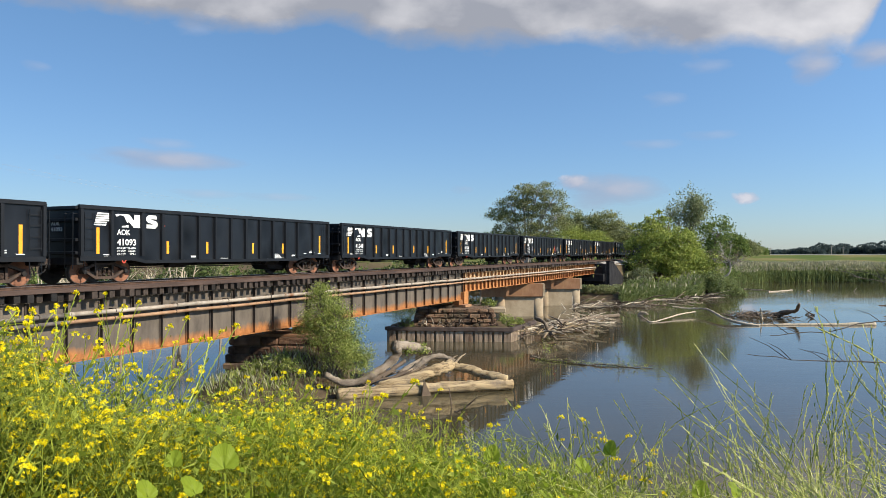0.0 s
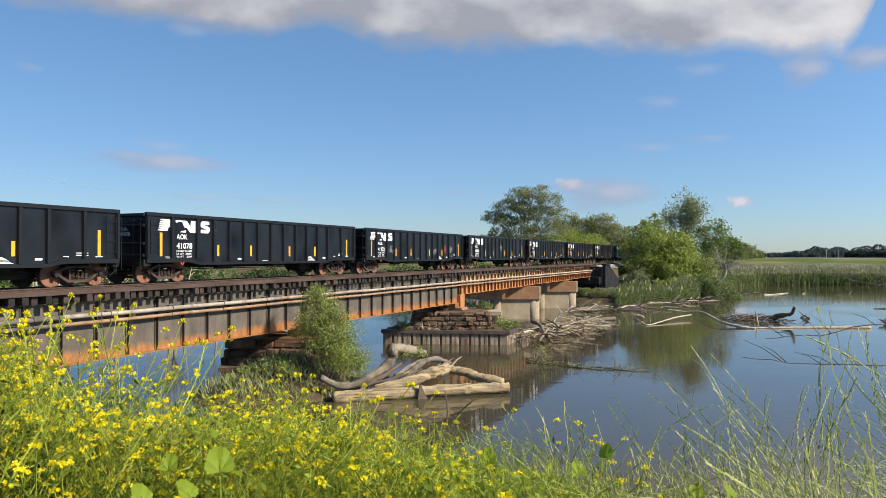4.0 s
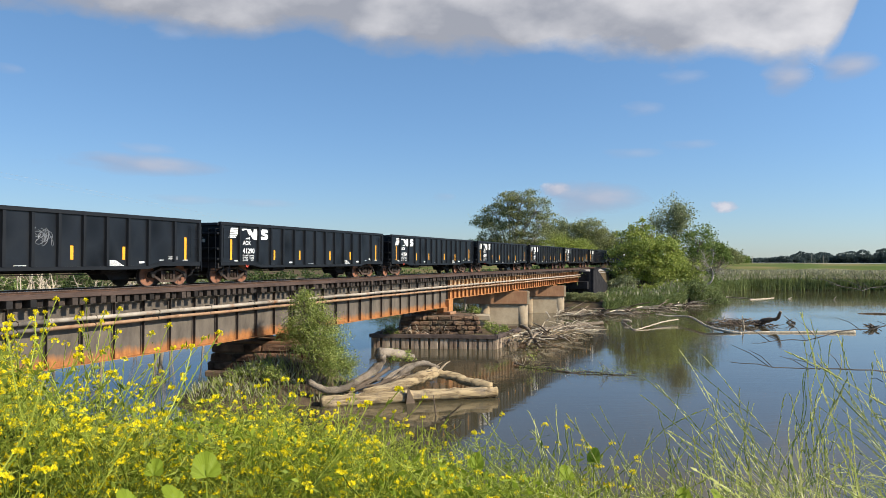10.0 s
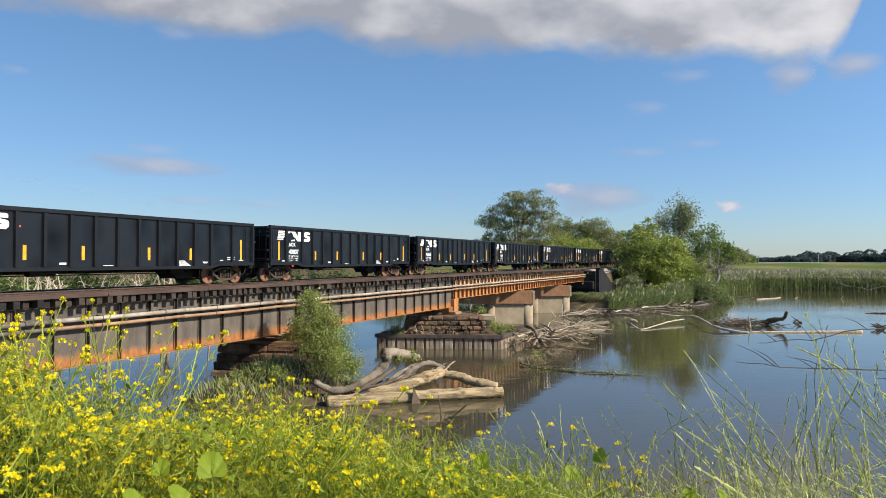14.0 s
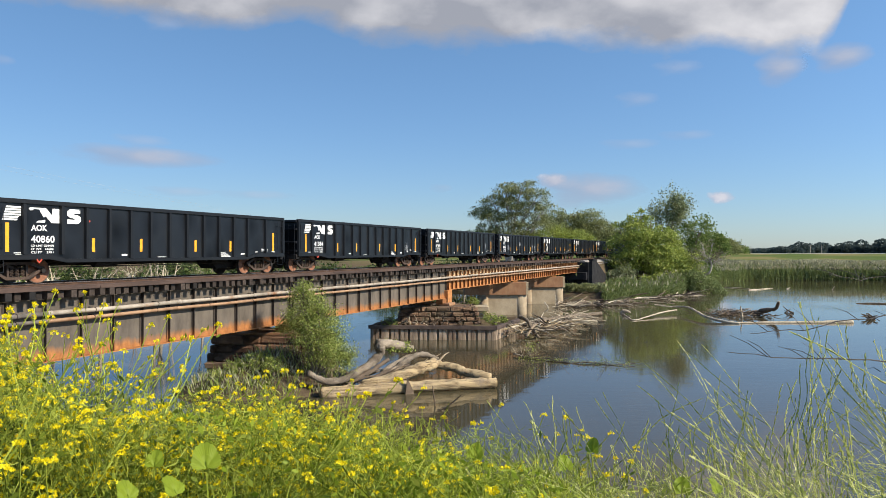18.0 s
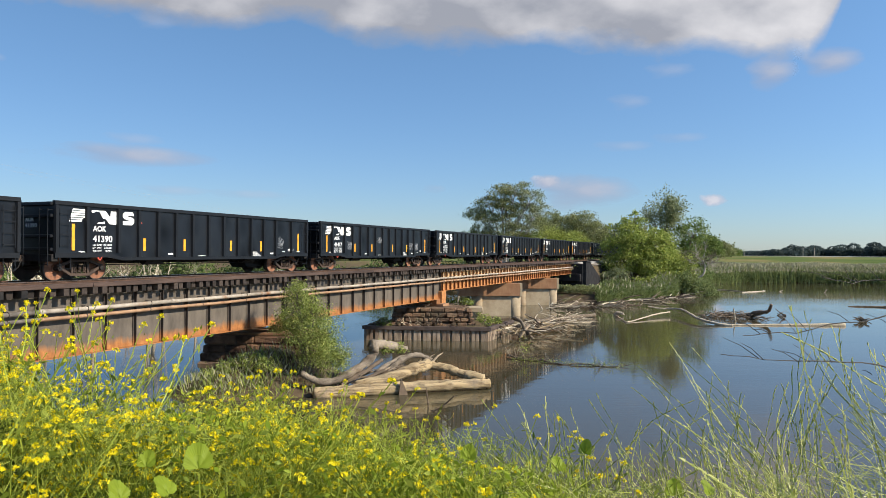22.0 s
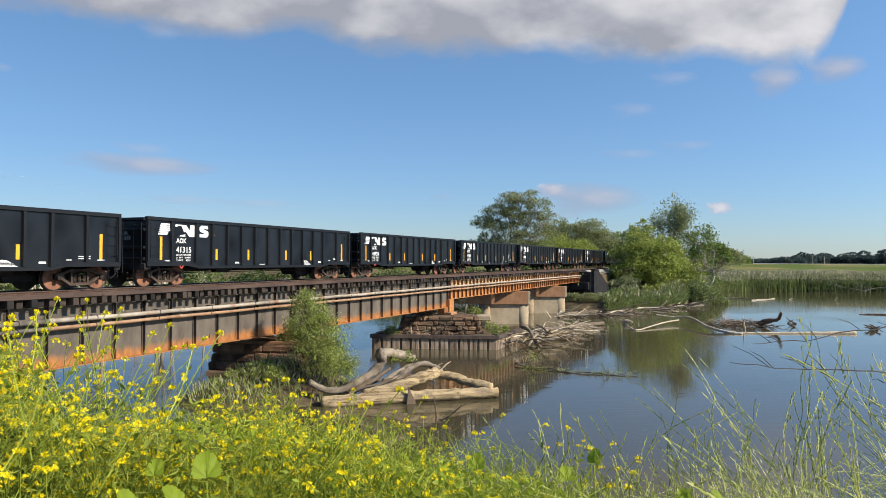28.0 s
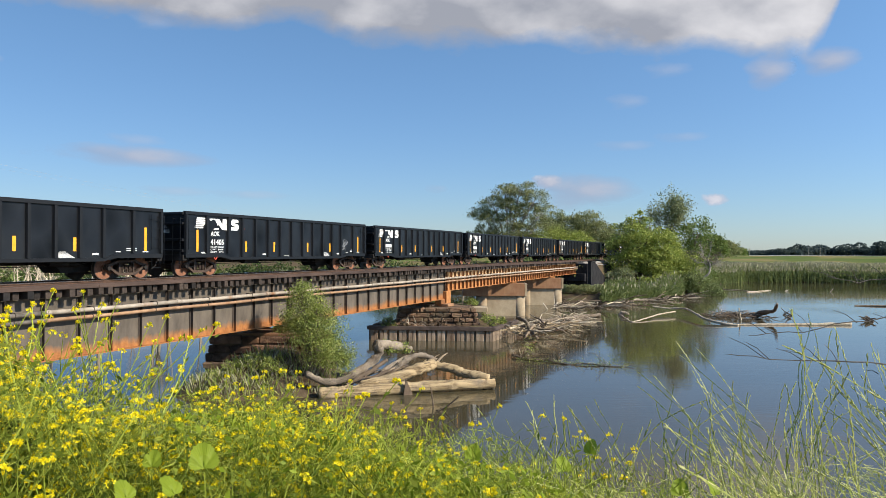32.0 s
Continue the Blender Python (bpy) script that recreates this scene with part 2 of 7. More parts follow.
def log_wood():
    """Stripped trunk: tan wood with long dark cracks and grey weathered patches."""
    m = bpy.data.materials.new("stripped_tan_log")
    n, l, p = links(m)
    base = ramp_of(n, l, noise_of(n, l, 1.2, 8.0, 0.65, (0.3, 1, 1), turn=-38), [(0.3, (0.30, 0.215, 0.115)), (0.5, (0.48, 0.36, 0.20)), (0.7, (0.36, 0.285, 0.185))])
    crack = ramp_of(n, l, noise_of(n, l, 5.0, 8.0, 0.7, (0.10, 1.6, 1.6), turn=-38), [(0.36, (0.30, 0.26, 0.22)), (0.52, (1, 1, 1))])
    bark = ramp_of(n, l, noise_of(n, l, 0.9, 9.0, 0.7), [(0.53, (0, 0, 0)), (0.66, (1, 1, 1))])
    col = mix_of(n, l, bark, mix_of(n, l, 0.8, base, crack, "MULTIPLY"), (0.23, 0.18, 0.125))
    l.new(col, p.inputs["Base Color"])
    p.inputs["Roughness"].default_value = 0.88
    b = n.new("ShaderNodeBump")
    b.inputs["Strength"].default_value, b.inputs["Distance"].default_value = 0.9, 0.06
    l.new(crack, b.inputs["Height"])
    l.new(b.outputs["Normal"], p.inputs["Normal"])
    return m


M_LOG = log_wood()
M_ROOT = surface("weathered_grey_root", (0.15, 0.12, 0.09), (0.40, 0.33, 0.25), 2.2, 0.9, 1.0, vary=0.25, depth=0.06, stretch=(0.6, 0.6, 1), stain=(0.24, 0.17, 0.11), stain_scale=0.8, stain_at=(0.55, 0.75))
M_DRIFTM = surface("brown_weathered_driftwood", (0.15, 0.11, 0.075), (0.38, 0.30, 0.21), 2.6, 0.88, 0.9, vary=0.5, depth=0.05)
M_DRIFTD = surface("dark_wet_driftwood", (0.09, 0.065, 0.045), (0.22, 0.16, 0.11), 2.2, 0.75, 0.7, vary=0.4)
M_BARK = surface("grey_brown_bark", (0.10, 0.08, 0.06), (0.22, 0.18, 0.14), 3.0, 0.95, 0.8, stretch=(1, 1, 0.3))
def dent_shaded_black():
    """Black paint with thin dust, and a few dents to each panel whose dimmer reflection is painted as soft dark spots.
    """
    m = surface("glossy_black_car_paint", (0.0045, 0.005, 0.007), (0.008, 0.009, 0.0118), 1.1, 0.36, 0.05, stain=(0.0125, 0.0127, 0.0135), stain_scale=0.9, stain_at=(0.5, 0.75), spec=0.5)
    n, l, p = m.node_tree.nodes, m.node_tree.links, m.node_tree.nodes["Principled BSDF"]
    was = p.inputs["Base Color"].links[0].from_socket
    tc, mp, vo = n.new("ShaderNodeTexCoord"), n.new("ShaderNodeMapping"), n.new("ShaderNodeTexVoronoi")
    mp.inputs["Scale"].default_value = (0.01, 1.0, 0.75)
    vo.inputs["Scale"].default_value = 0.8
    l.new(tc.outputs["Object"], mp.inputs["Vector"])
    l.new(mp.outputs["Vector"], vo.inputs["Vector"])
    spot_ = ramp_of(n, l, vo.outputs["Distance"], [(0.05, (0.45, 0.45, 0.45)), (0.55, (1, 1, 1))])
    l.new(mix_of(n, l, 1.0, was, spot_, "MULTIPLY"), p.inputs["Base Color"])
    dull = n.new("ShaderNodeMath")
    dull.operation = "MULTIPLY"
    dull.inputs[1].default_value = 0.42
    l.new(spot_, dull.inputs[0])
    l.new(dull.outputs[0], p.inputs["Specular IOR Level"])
    return m


M_BLACK = dent_shaded_black()
M_POST = surface("black_post_paint", (0.0045, 0.005, 0.0065), (0.0075, 0.0085, 0.0105), 1.5, 0.5, 0.05, spec=0.35)
M_UNDER = surface("dusty_black_underframe", (0.010, 0.009, 0.009), (0.026, 0.022, 0.020), 2.5, 0.85, 0.2)
M_TRUCK = surface("rusty_cast_steel", (0.028, 0.021, 0.018), (0.085, 0.055, 0.04), 3.0, 0.85, 0.3)
M_WHEEL = surface("rust_brown_wheel", (0.14, 0.058, 0.032), (0.30, 0.135, 0.075), 3.0, 0.8, 0.2)
M_TREAD = surface("dark_wheel_rim", (0.05, 0.04, 0.035), (0.11, 0.085, 0.07), 3.0, 0.55, 0.1, metal=0.4)
M_WHITE = surface("white_lettering_paint", (0.70, 0.70, 0.68), (0.82, 0.82, 0.80), 3.0, 0.5, 0.0)
M_YELLOW = surface("yellow_reflective_tape", (0.72, 0.31, 0.015), (0.84, 0.40, 0.03), 4.0, 0.45, 0.0)
M_RED = surface("red_paint", (0.5, 0.05, 0.03), (0.6, 0.1, 0.06), 4.0, 0.5, 0.0)
M_SILVER = surface("silver_spray_paint", (0.12, 0.13, 0.14), (0.22, 0.23, 0.245), 4.0, 0.5, 0.0)
M_LEAF_BUSH = leafy("willow_leaves", (0.15, 0.20, 0.045), (0.25, 0.30, 0.075), (0.42, 0.44, 0.14))
M_LEAF_LIME = leafy("lime_green_leaves", (0.17, 0.225, 0.05), (0.30, 0.355, 0.08), (0.47, 0.50, 0.15), 0.45)
M_LEAF_DARK = leafy("dark_green_leaves", (0.085, 0.13, 0.038), (0.15, 0.21, 0.056), (0.25, 0.30, 0.095), 0.42)
# the dark green tones lowered again: shade put into the brush's colour
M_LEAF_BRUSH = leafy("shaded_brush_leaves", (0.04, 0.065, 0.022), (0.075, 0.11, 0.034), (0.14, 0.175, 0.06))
M_LEAF_OLIVE = leafy("olive_tree_leaves", (0.15, 0.17, 0.072), (0.23, 0.25, 0.11), (0.34, 0.345, 0.17), 0.45)
M_LEAF_GREY = leafy("grey_green_leaves", (0.18, 0.21, 0.105), (0.25, 0.285, 0.15), (0.34, 0.37, 0.215), 0.42)
# bluish and matte: the haze of distance is mixed into the leaf colour
M_LEAF_FAR = leafy("haze_toned_tree_leaves", (0.065, 0.088, 0.092), (0.075, 0.10, 0.102), (0.088, 0.112, 0.11), 0.5, 1.0)
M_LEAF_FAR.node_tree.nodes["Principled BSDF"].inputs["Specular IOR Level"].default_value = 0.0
M_REED = leafy("green_reeds", (0.12, 0.16, 0.055), (0.195, 0.24, 0.09), (0.29, 0.325, 0.15), 0.35)
M_PLUME = leafy("pale_reed_plumes", (0.26, 0.25, 0.15), (0.33, 0.32, 0.21), (0.42, 0.40, 0.28), 0.3)
M_STEM = leafy("mustard_stems", (0.15, 0.19, 0.02), (0.265, 0.315, 0.036), (0.43, 0.47, 0.08), 0.3)
M_MLEAF = leafy("mustard_leaves", (0.11, 0.15, 0.016), (0.20, 0.25, 0.03), (0.34, 0.375, 0.06), 0.4)
M_PETAL = leafy("yellow_mustard_petals", (0.80, 0.62, 0.007), (0.86, 0.705, 0.011), (0.9, 0.78, 0.025), 0.35)
M_DRYSTEM = leafy("yellow_green_seed_stems", (0.33, 0.375, 0.085), (0.45, 0.475, 0.135), (0.60, 0.585, 0.26), 0.25, 0.42)
M_TWIG = surface("dark_bare_twig", (0.05, 0.045, 0.04), (0.11, 0.095, 0.08), 8, 0.9, 0.3)
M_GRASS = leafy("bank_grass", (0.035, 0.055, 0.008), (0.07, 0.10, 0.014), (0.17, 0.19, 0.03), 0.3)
M_VINE = leafy("bright_vine_leaves", (0.165, 0.24, 0.018), (0.235, 0.31, 0.026), (0.32, 0.385, 0.045), 0.45, 0.5)
M_GRAVEL = surface("grey_ballast", (0.22, 0.20, 0.18), (0.36, 0.33, 0.30), 6.0, 0.95, 0.9, depth=0.05)
M_GREYWALL = surface("dark_grey_abutment", (0.016, 0.016, 0.018), (0.036, 0.036, 0.038), 1.2, 0.95, 0.4, spec=0.1)
M_POLE = surface("weathered_pole_wood", (0.30, 0.27, 0.24), (0.42, 0.38, 0.33), 3.0, 0.9, 0.2)
M_PLASTER = surface("pale_concrete_road", (0.26, 0.25, 0.22), (0.36, 0.35, 0.31), 1.0, 0.9, 0.1)

# ---- building helpers ----
class Shape:
    """Collects vertices and faces of one mesh."""

    def __init__(self):
        self.v, self.f = [], []

    def add(self, verts, faces):
        k = len(self.v)
        self.v.extend(tuple(p) for p in verts)
        self.f.extend(tuple(k + i for i in f) for f in faces)
        return self

    def box(self, x0, x1, y0, y1, z0, z1, m=None):
        vs = [Vector((x, y, z)) for z in (z0, z1) for y in (y0, y1) for x in (x0, x1)]
        if m is not None:
            vs = [m @ p for p in vs]
        return self.add(vs, [(0, 2, 3, 1), (4, 5, 7, 6), (0, 1, 5, 4), (2, 6, 7, 3), (0, 4, 6, 2), (1, 3, 7, 5)])

    def block(self, x0, x1, y0, y1, z0, z1, c, rnd=None, m=None):
        """A box with worn, chamfered edges; rnd roughens it."""
        vs, idx = [], {}
        for sx in (0, 1):
            for sy in (0, 1):
                for sz in (0, 1):
                    for ax in range(3):
                        p = [(x0, x1)[sx], (y0, y1)[sy], (z0, z1)[sz]]
                        for a, s in enumerate((sx, sy, sz)):
                            if a != ax:
                                p[a] += c if s == 0 else -c
                        if rnd:
                            p = [q + rnd.uniform(-0.5, 0.5) * c for q in p]
                        p = Vector(p)
                        idx[sx, sy, sz, ax] = len(vs)
                        vs.append(m @ p if m is not None else p)
        F = []
        for ax in range(3):
            a, b = (ax + 1) % 3, (ax + 2) % 3
            for s in (0, 1):
                ring = []
                for u, w in ((0, 0), (1, 0), (1, 1), (0, 1)):
                    k = [0, 0, 0]
                    k[ax], k[a], k[b] = s, u, w
                    ring.append(idx[(*k, ax)])
                F.append(ring if s else ring[::-1])
        for ax in range(3):
            a, b = (ax + 1) % 3, (ax + 2) % 3
            for u in (0, 1):
                for w in (0, 1):
                    k0, k1 = [0, 0, 0], [0, 0, 0]
                    k0[a], k0[b], k1[a], k1[b], k1[ax] = u, w, u, w, 1
                    q = [idx[(*k0, a)], idx[(*k1, a)], idx[(*k1, b)], idx[(*k0, b)]]
                    F.append(q if (u + w) % 2 else q[::-1])
        for sx in (0, 1):
            for sy in (0, 1):
                for sz in (0, 1):
                    t = [idx[sx, sy, sz, a] for a in range(3)]
                    F.append(t if (sx + sy + sz) % 2 else t[::-1])
        return self.add(vs, F)

    def tube(self, pts, radii, seg=6, cap=True):
        pts = [Vector(p) for p in pts]
        if isinstance(radii, (int, float)):
            radii = [radii] * len(pts)
        rings, side = [], None
        for i, p in enumerate(pts):
            d = (pts[min(i + 1, len(pts) - 1)] - pts[max(i - 1, 0)]).normalized()
            if side is None or abs(side.dot(d)) > 0.99:
                side = d.orthogonal().normalized()
            side = (side - d * side.dot(d)).normalized()
            up = d.cross(side)
            rings.append([p + (side * math.cos(a) + up * math.sin(a)) * radii[i] for a in (2 * math.pi * j / seg for j in range(seg))])
        F = []
        for i in range(len(pts) - 1):
            for j in range(seg):
                a, b = i * seg + j, i * seg + (j + 1) % seg
                F.append((a, b, b + seg, a + seg))
        if cap:
            F.append(tuple(range(seg))[::-1])
            F.append(tuple((len(pts) - 1) * seg + j for j in range(seg)))
        return self.add([q for r in rings for q in r], F)

    def prism(self, poly, axis, a, b):
        """A flat outline (u, w) pushed along one axis from a to b."""
        def at(u, w, h):
            return {0: (h, u, w), 1: (u, h, w), 2: (u, w, h)}[axis]
        n = len(poly)
        vs = [at(u, w, a) for u, w in poly] + [at(u, w, b) for u, w in poly]
        return self.add(vs, [tuple(range(n))[::-1], tuple(range(n, 2 * n))] + [(i, (i + 1) % n, n + (i + 1) % n, n + i) for i in range(n)])

    def mesh(self, name, mat, smooth=False):
        me = bpy.data.meshes.new(name)
        me.from_pydata(self.v, [], self.f)
        me.materials.append(mat)
        if smooth:
            me.shade_smooth()
        me.update()
        return me


def fix(me):
    bm = bmesh.new()
    bm.from_mesh(me)
    bmesh.ops.recalc_face_normals(bm, faces=bm.faces)
    bm.to_mesh(me)
    bm.free()
    return me


def part(name, shape, mat, parent, label="", smooth=False, kind=""):
    me = shape if isinstance(shape, bpy.types.Mesh) else fix(shape.mesh(name, mat, smooth))
    ob = new(name, me)
    ob.parent = parent
    return tagged(ob, label, kind=kind)


def thing(name, m, label, category, group="", kind=""):
    ob = new(name)
    ob.matrix_world = m
    return tagged(ob, label, category, group, kind)


def solid(name, shape, mat, label, category, group="", kind="", smooth=False):
    me = shape if isinstance(shape, bpy.types.Mesh) else fix(shape.mesh(name, mat, smooth))
    return tagged(new(name, me), label, category, group, kind)


def quads_mesh(name, corners, mat):
    """corners: array (n, k, 3) of loose polygons of k corners."""
    n, k, _ = corners.shape
    me = bpy.data.meshes.new(name)
    me.vertices.add(n * k)
    me.vertices.foreach_set("co", corners.reshape(-1).astype(np.float32))
    me.loops.add(n * k)
    me.loops.foreach_set("vertex_index", np.arange(n * k, dtype=np.int32))
    me.polygons.add(n)
    me.polygons.foreach_set("loop_start", np.arange(0, n * k, k, dtype=np.int32))
    me.materials.append(mat)
    me.update(calc_edges=True)
    return me


def leaf_cloud(centres, size, rng, long=1.8, droop=0.0, spread=0.0):
    """Diamond leaves at the given centres, turned at random."""
    c = np.repeat(np.asarray(centres, float), 1, axis=0)
    n = len(c)
    c = c + rng.normal(0, spread, (n, 3)) if spread else c
    d = rng.normal(0, 1, (n, 3))
    d[:, 2] -= droop
    d /= np.linalg.norm(d, axis=1)[:, None]
    e = np.cross(d, rng.normal(0, 1, (n, 3)))
    e /= np.linalg.norm(e, axis=1)[:, None] + 1e-9
    s = size * rng.uniform(0.6, 1.35, (n, 1))
    nrm = np.cross(d, e) * s * 0.12
    return np.stack([c - d * s * long / 2, c + e * s / 2 + nrm, c + d * s * long / 2, c - e * s / 2 + nrm], axis=1)

# ---- ground and water ----
SHORE_X = [-400, -200, -160, -120, -90, -60, -34, -27, -22, -18, -10, -5.6, -5.0, 2, 14, 40, 90, 300]
SHORE_Y = [-300, -120, -40, 40, 84, 104, 112, 97, 93, 93, 108, 122, 163, 178, 184, 190, 200, 260]


def smooth(a, b, x):
    t = np.clip((x - a) / (b - a), 0, 1)
    return t * t * (3 - 2 * t)


def wobble(x, y):
    return np.sin(x * 0.71 + y * 0.33) * np.cos(y * 0.57 - x * 0.21) + 0.5 * np.sin(x * 1.7 - y * 1.3) + 0.3 * np.cos(x * 3.1 + y * 2.3)


def ground_height(x, y):
    x, y = np.asarray(x, float), np.asarray(y, float)
    ahead = -0.41 * x + 0.91 * y + 0.25 * wobble(x, y)
    near = np.clip(5.35 - 0.47 * np.maximum(ahead - 0.7, 0), -1.6, 5.35)
    back = y - np.interp(x, SHORE_X, SHORE_Y) + 0.8 * wobble(x * 0.4, y * 0.4)
    marsh = smooth(-3, 5, back) * 2.6 - 1.6
    far = marsh + smooth(22, 60, back) * 3.4
    h = np.maximum(near, far)
    # the railway bank, before and behind the bridge
    side = np.abs(x + 23.5)
    bank = np.clip(5.05 - 0.6 * np.maximum(side - 3.2, 0), -1.6, 5.05)
    h = np.where(y < -2, np.maximum(h, bank), h)
    h = np.maximum(h, np.where(y > 108, bank, np.clip(5.0 - 0.75 * np.maximum(108 - y, 0) - 0.6 * np.maximum(side - 3.2, 0), -1.6, 5.0)))
    low = np.clip(2.4 - 0.3 * np.maximum(x + 20.3, 0) - 0.12 * np.maximum(118 - y, 0), -1.6, 2.4)
    h = np.where((y > 101) & (y < 121) & (x > -20.3) & (x < 0), np.minimum(h, np.maximum(low, far)), h)
    # mud heap round the first pier
    r = np.hypot((x + 22.0) / 5.0, (y - 30.0) / 5.0)
    h = np.maximum(h, 1.75 - 2.4 * r ** 1.6 + 0.12 * wobble(x * 1.6, y * 1.6))
    r = np.hypot((x + 23.2) / 3.6, (y - 26.6) / 2.6)
    h = np.maximum(h, 0.75 - 1.5 * r ** 1.8 + 0.10 * wobble(x * 1.6, y * 1.6))
    return h + np.where(h > -0.5, 0.05 * wobble(x * 0.9, y * 0.9), 0)


def steps(*spans):
    out = []
    for a, b, d in spans:
        out.extend(np.arange(a, b, d))
    return np.array(out)


def build_ground():
    xs = steps((-4500, -600, 300), (-600, -160, 22), (-160, -46, 3.8), (-46, -12, 0.6), (-12, 12, 0.75), (12, 60, 2.4), (60, 300, 16), (300, 4800, 300))
    ys = steps((-3000, -300, 300), (-300, -30, 18), (-30, -4, 2.2), (-4, 16, 0.7), (16, 26, 1.0), (26, 38, 0.5), (38, 88, 2.5), (88, 130, 1.2), (130, 250, 4), (250, 600, 25), (600, 4900, 300))
    gx, gy = np.meshgrid(xs, ys)
    gz = ground_height(gx, gy)
    co = np.stack([gx, gy, gz], -1).reshape(-1, 3)
    w, k = len(xs), len(ys)
    i = (np.arange(k - 1)[:, None] * w + np.arange(w - 1)[None, :]).reshape(-1)
    faces = np.stack([i, i + 1, i + 1 + w, i + w], 1)
    me = bpy.data.meshes.new("ground")
    me.from_pydata(co.tolist(), [], faces.tolist())
    me.materials.append(M_EARTH)
    me.shade_smooth()
    tagged(new("ground", me), "muddy river banks and green farm field", "ground", kind="structure")


build_ground()
solid("river", Shape().add([(-900, -600, 0), (900, -600, 0), (900, 400, 0), (-900, 400, 0)], [(0, 1, 2, 3)]), M_WATER, "calm dark river water mirroring sky and bridge", "water", kind="structure")

# ---- railway bridge ----
TRACK_X, RAIL_Z = -23.5, 5.73
GIRDER_X = (-22.45, -24.55)


def plate_girder(y0, y1, top, bottom, web_mat, stiff_mat, spacing, wide, parent):
    """One span: two riveted plate girders with flanges and upright stiffeners, and cross frames between them."""
    for gx in GIRDER_X:
        out = 1 if gx > TRACK_X else -1
        web = part("girder_web", Shape().box(gx - 0.012, gx + 0.012, y0, y1, bottom + 0.03, top - 0.03), web_mat, parent)
        for z0, z1 in ((bottom, bottom + 0.035), (top - 0.035, top)):
            part("flange", Shape().box(gx - wide, gx + wide, y0 - 0.02, y1 + 0.02, z0, z1), web_mat, parent)
        for z0, z1 in ((bottom + 0.037, bottom + 0.17), (top - 0.17, top - 0.037)):
            part("flange_angle", Shape().box(gx + out * 0.014, gx + out * 0.032, y0, y1, z0, z1), web_mat, parent)
        n = max(2, round((y1 - y0) / spacing))
        for i in range(n + 1):
            y = y0 + 0.06 + (y1 - y0 - 0.12) * i / n
            s = Shape().box(gx + out * 0.014, gx + out * (wide - 0.02), y - 0.012, y + 0.012, bottom + 0.04, top - 0.04)
            s.box(gx + out * 0.034, gx + out * 0.048, y - 0.075, y + 0.075, bottom + 0.05, top - 0.05)
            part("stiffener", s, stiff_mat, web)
    n = max(2, round((y1 - y0) / (spacing * 3)))
    for i in range(n + 1):
        y = y0 + 0.2 + (y1 - y0 - 0.4) * i / n
        s = Shape()
        a, b = GIRDER_X[1] + 0.02, GIRDER_X[0] - 0.02
        s.tube([(a, y, top - 0.2), (b, y, bottom + 0.2)], 0.05, 4).tube([(a, y + 0.12, bottom + 0.2), (b, y + 0.12, top - 0.2)], 0.05, 4)
        s.tube([(a, y, bottom + 0.2), (b, y, bottom + 0.2)], 0.05, 4)
        part("cross_frame", s, stiff_mat, parent)


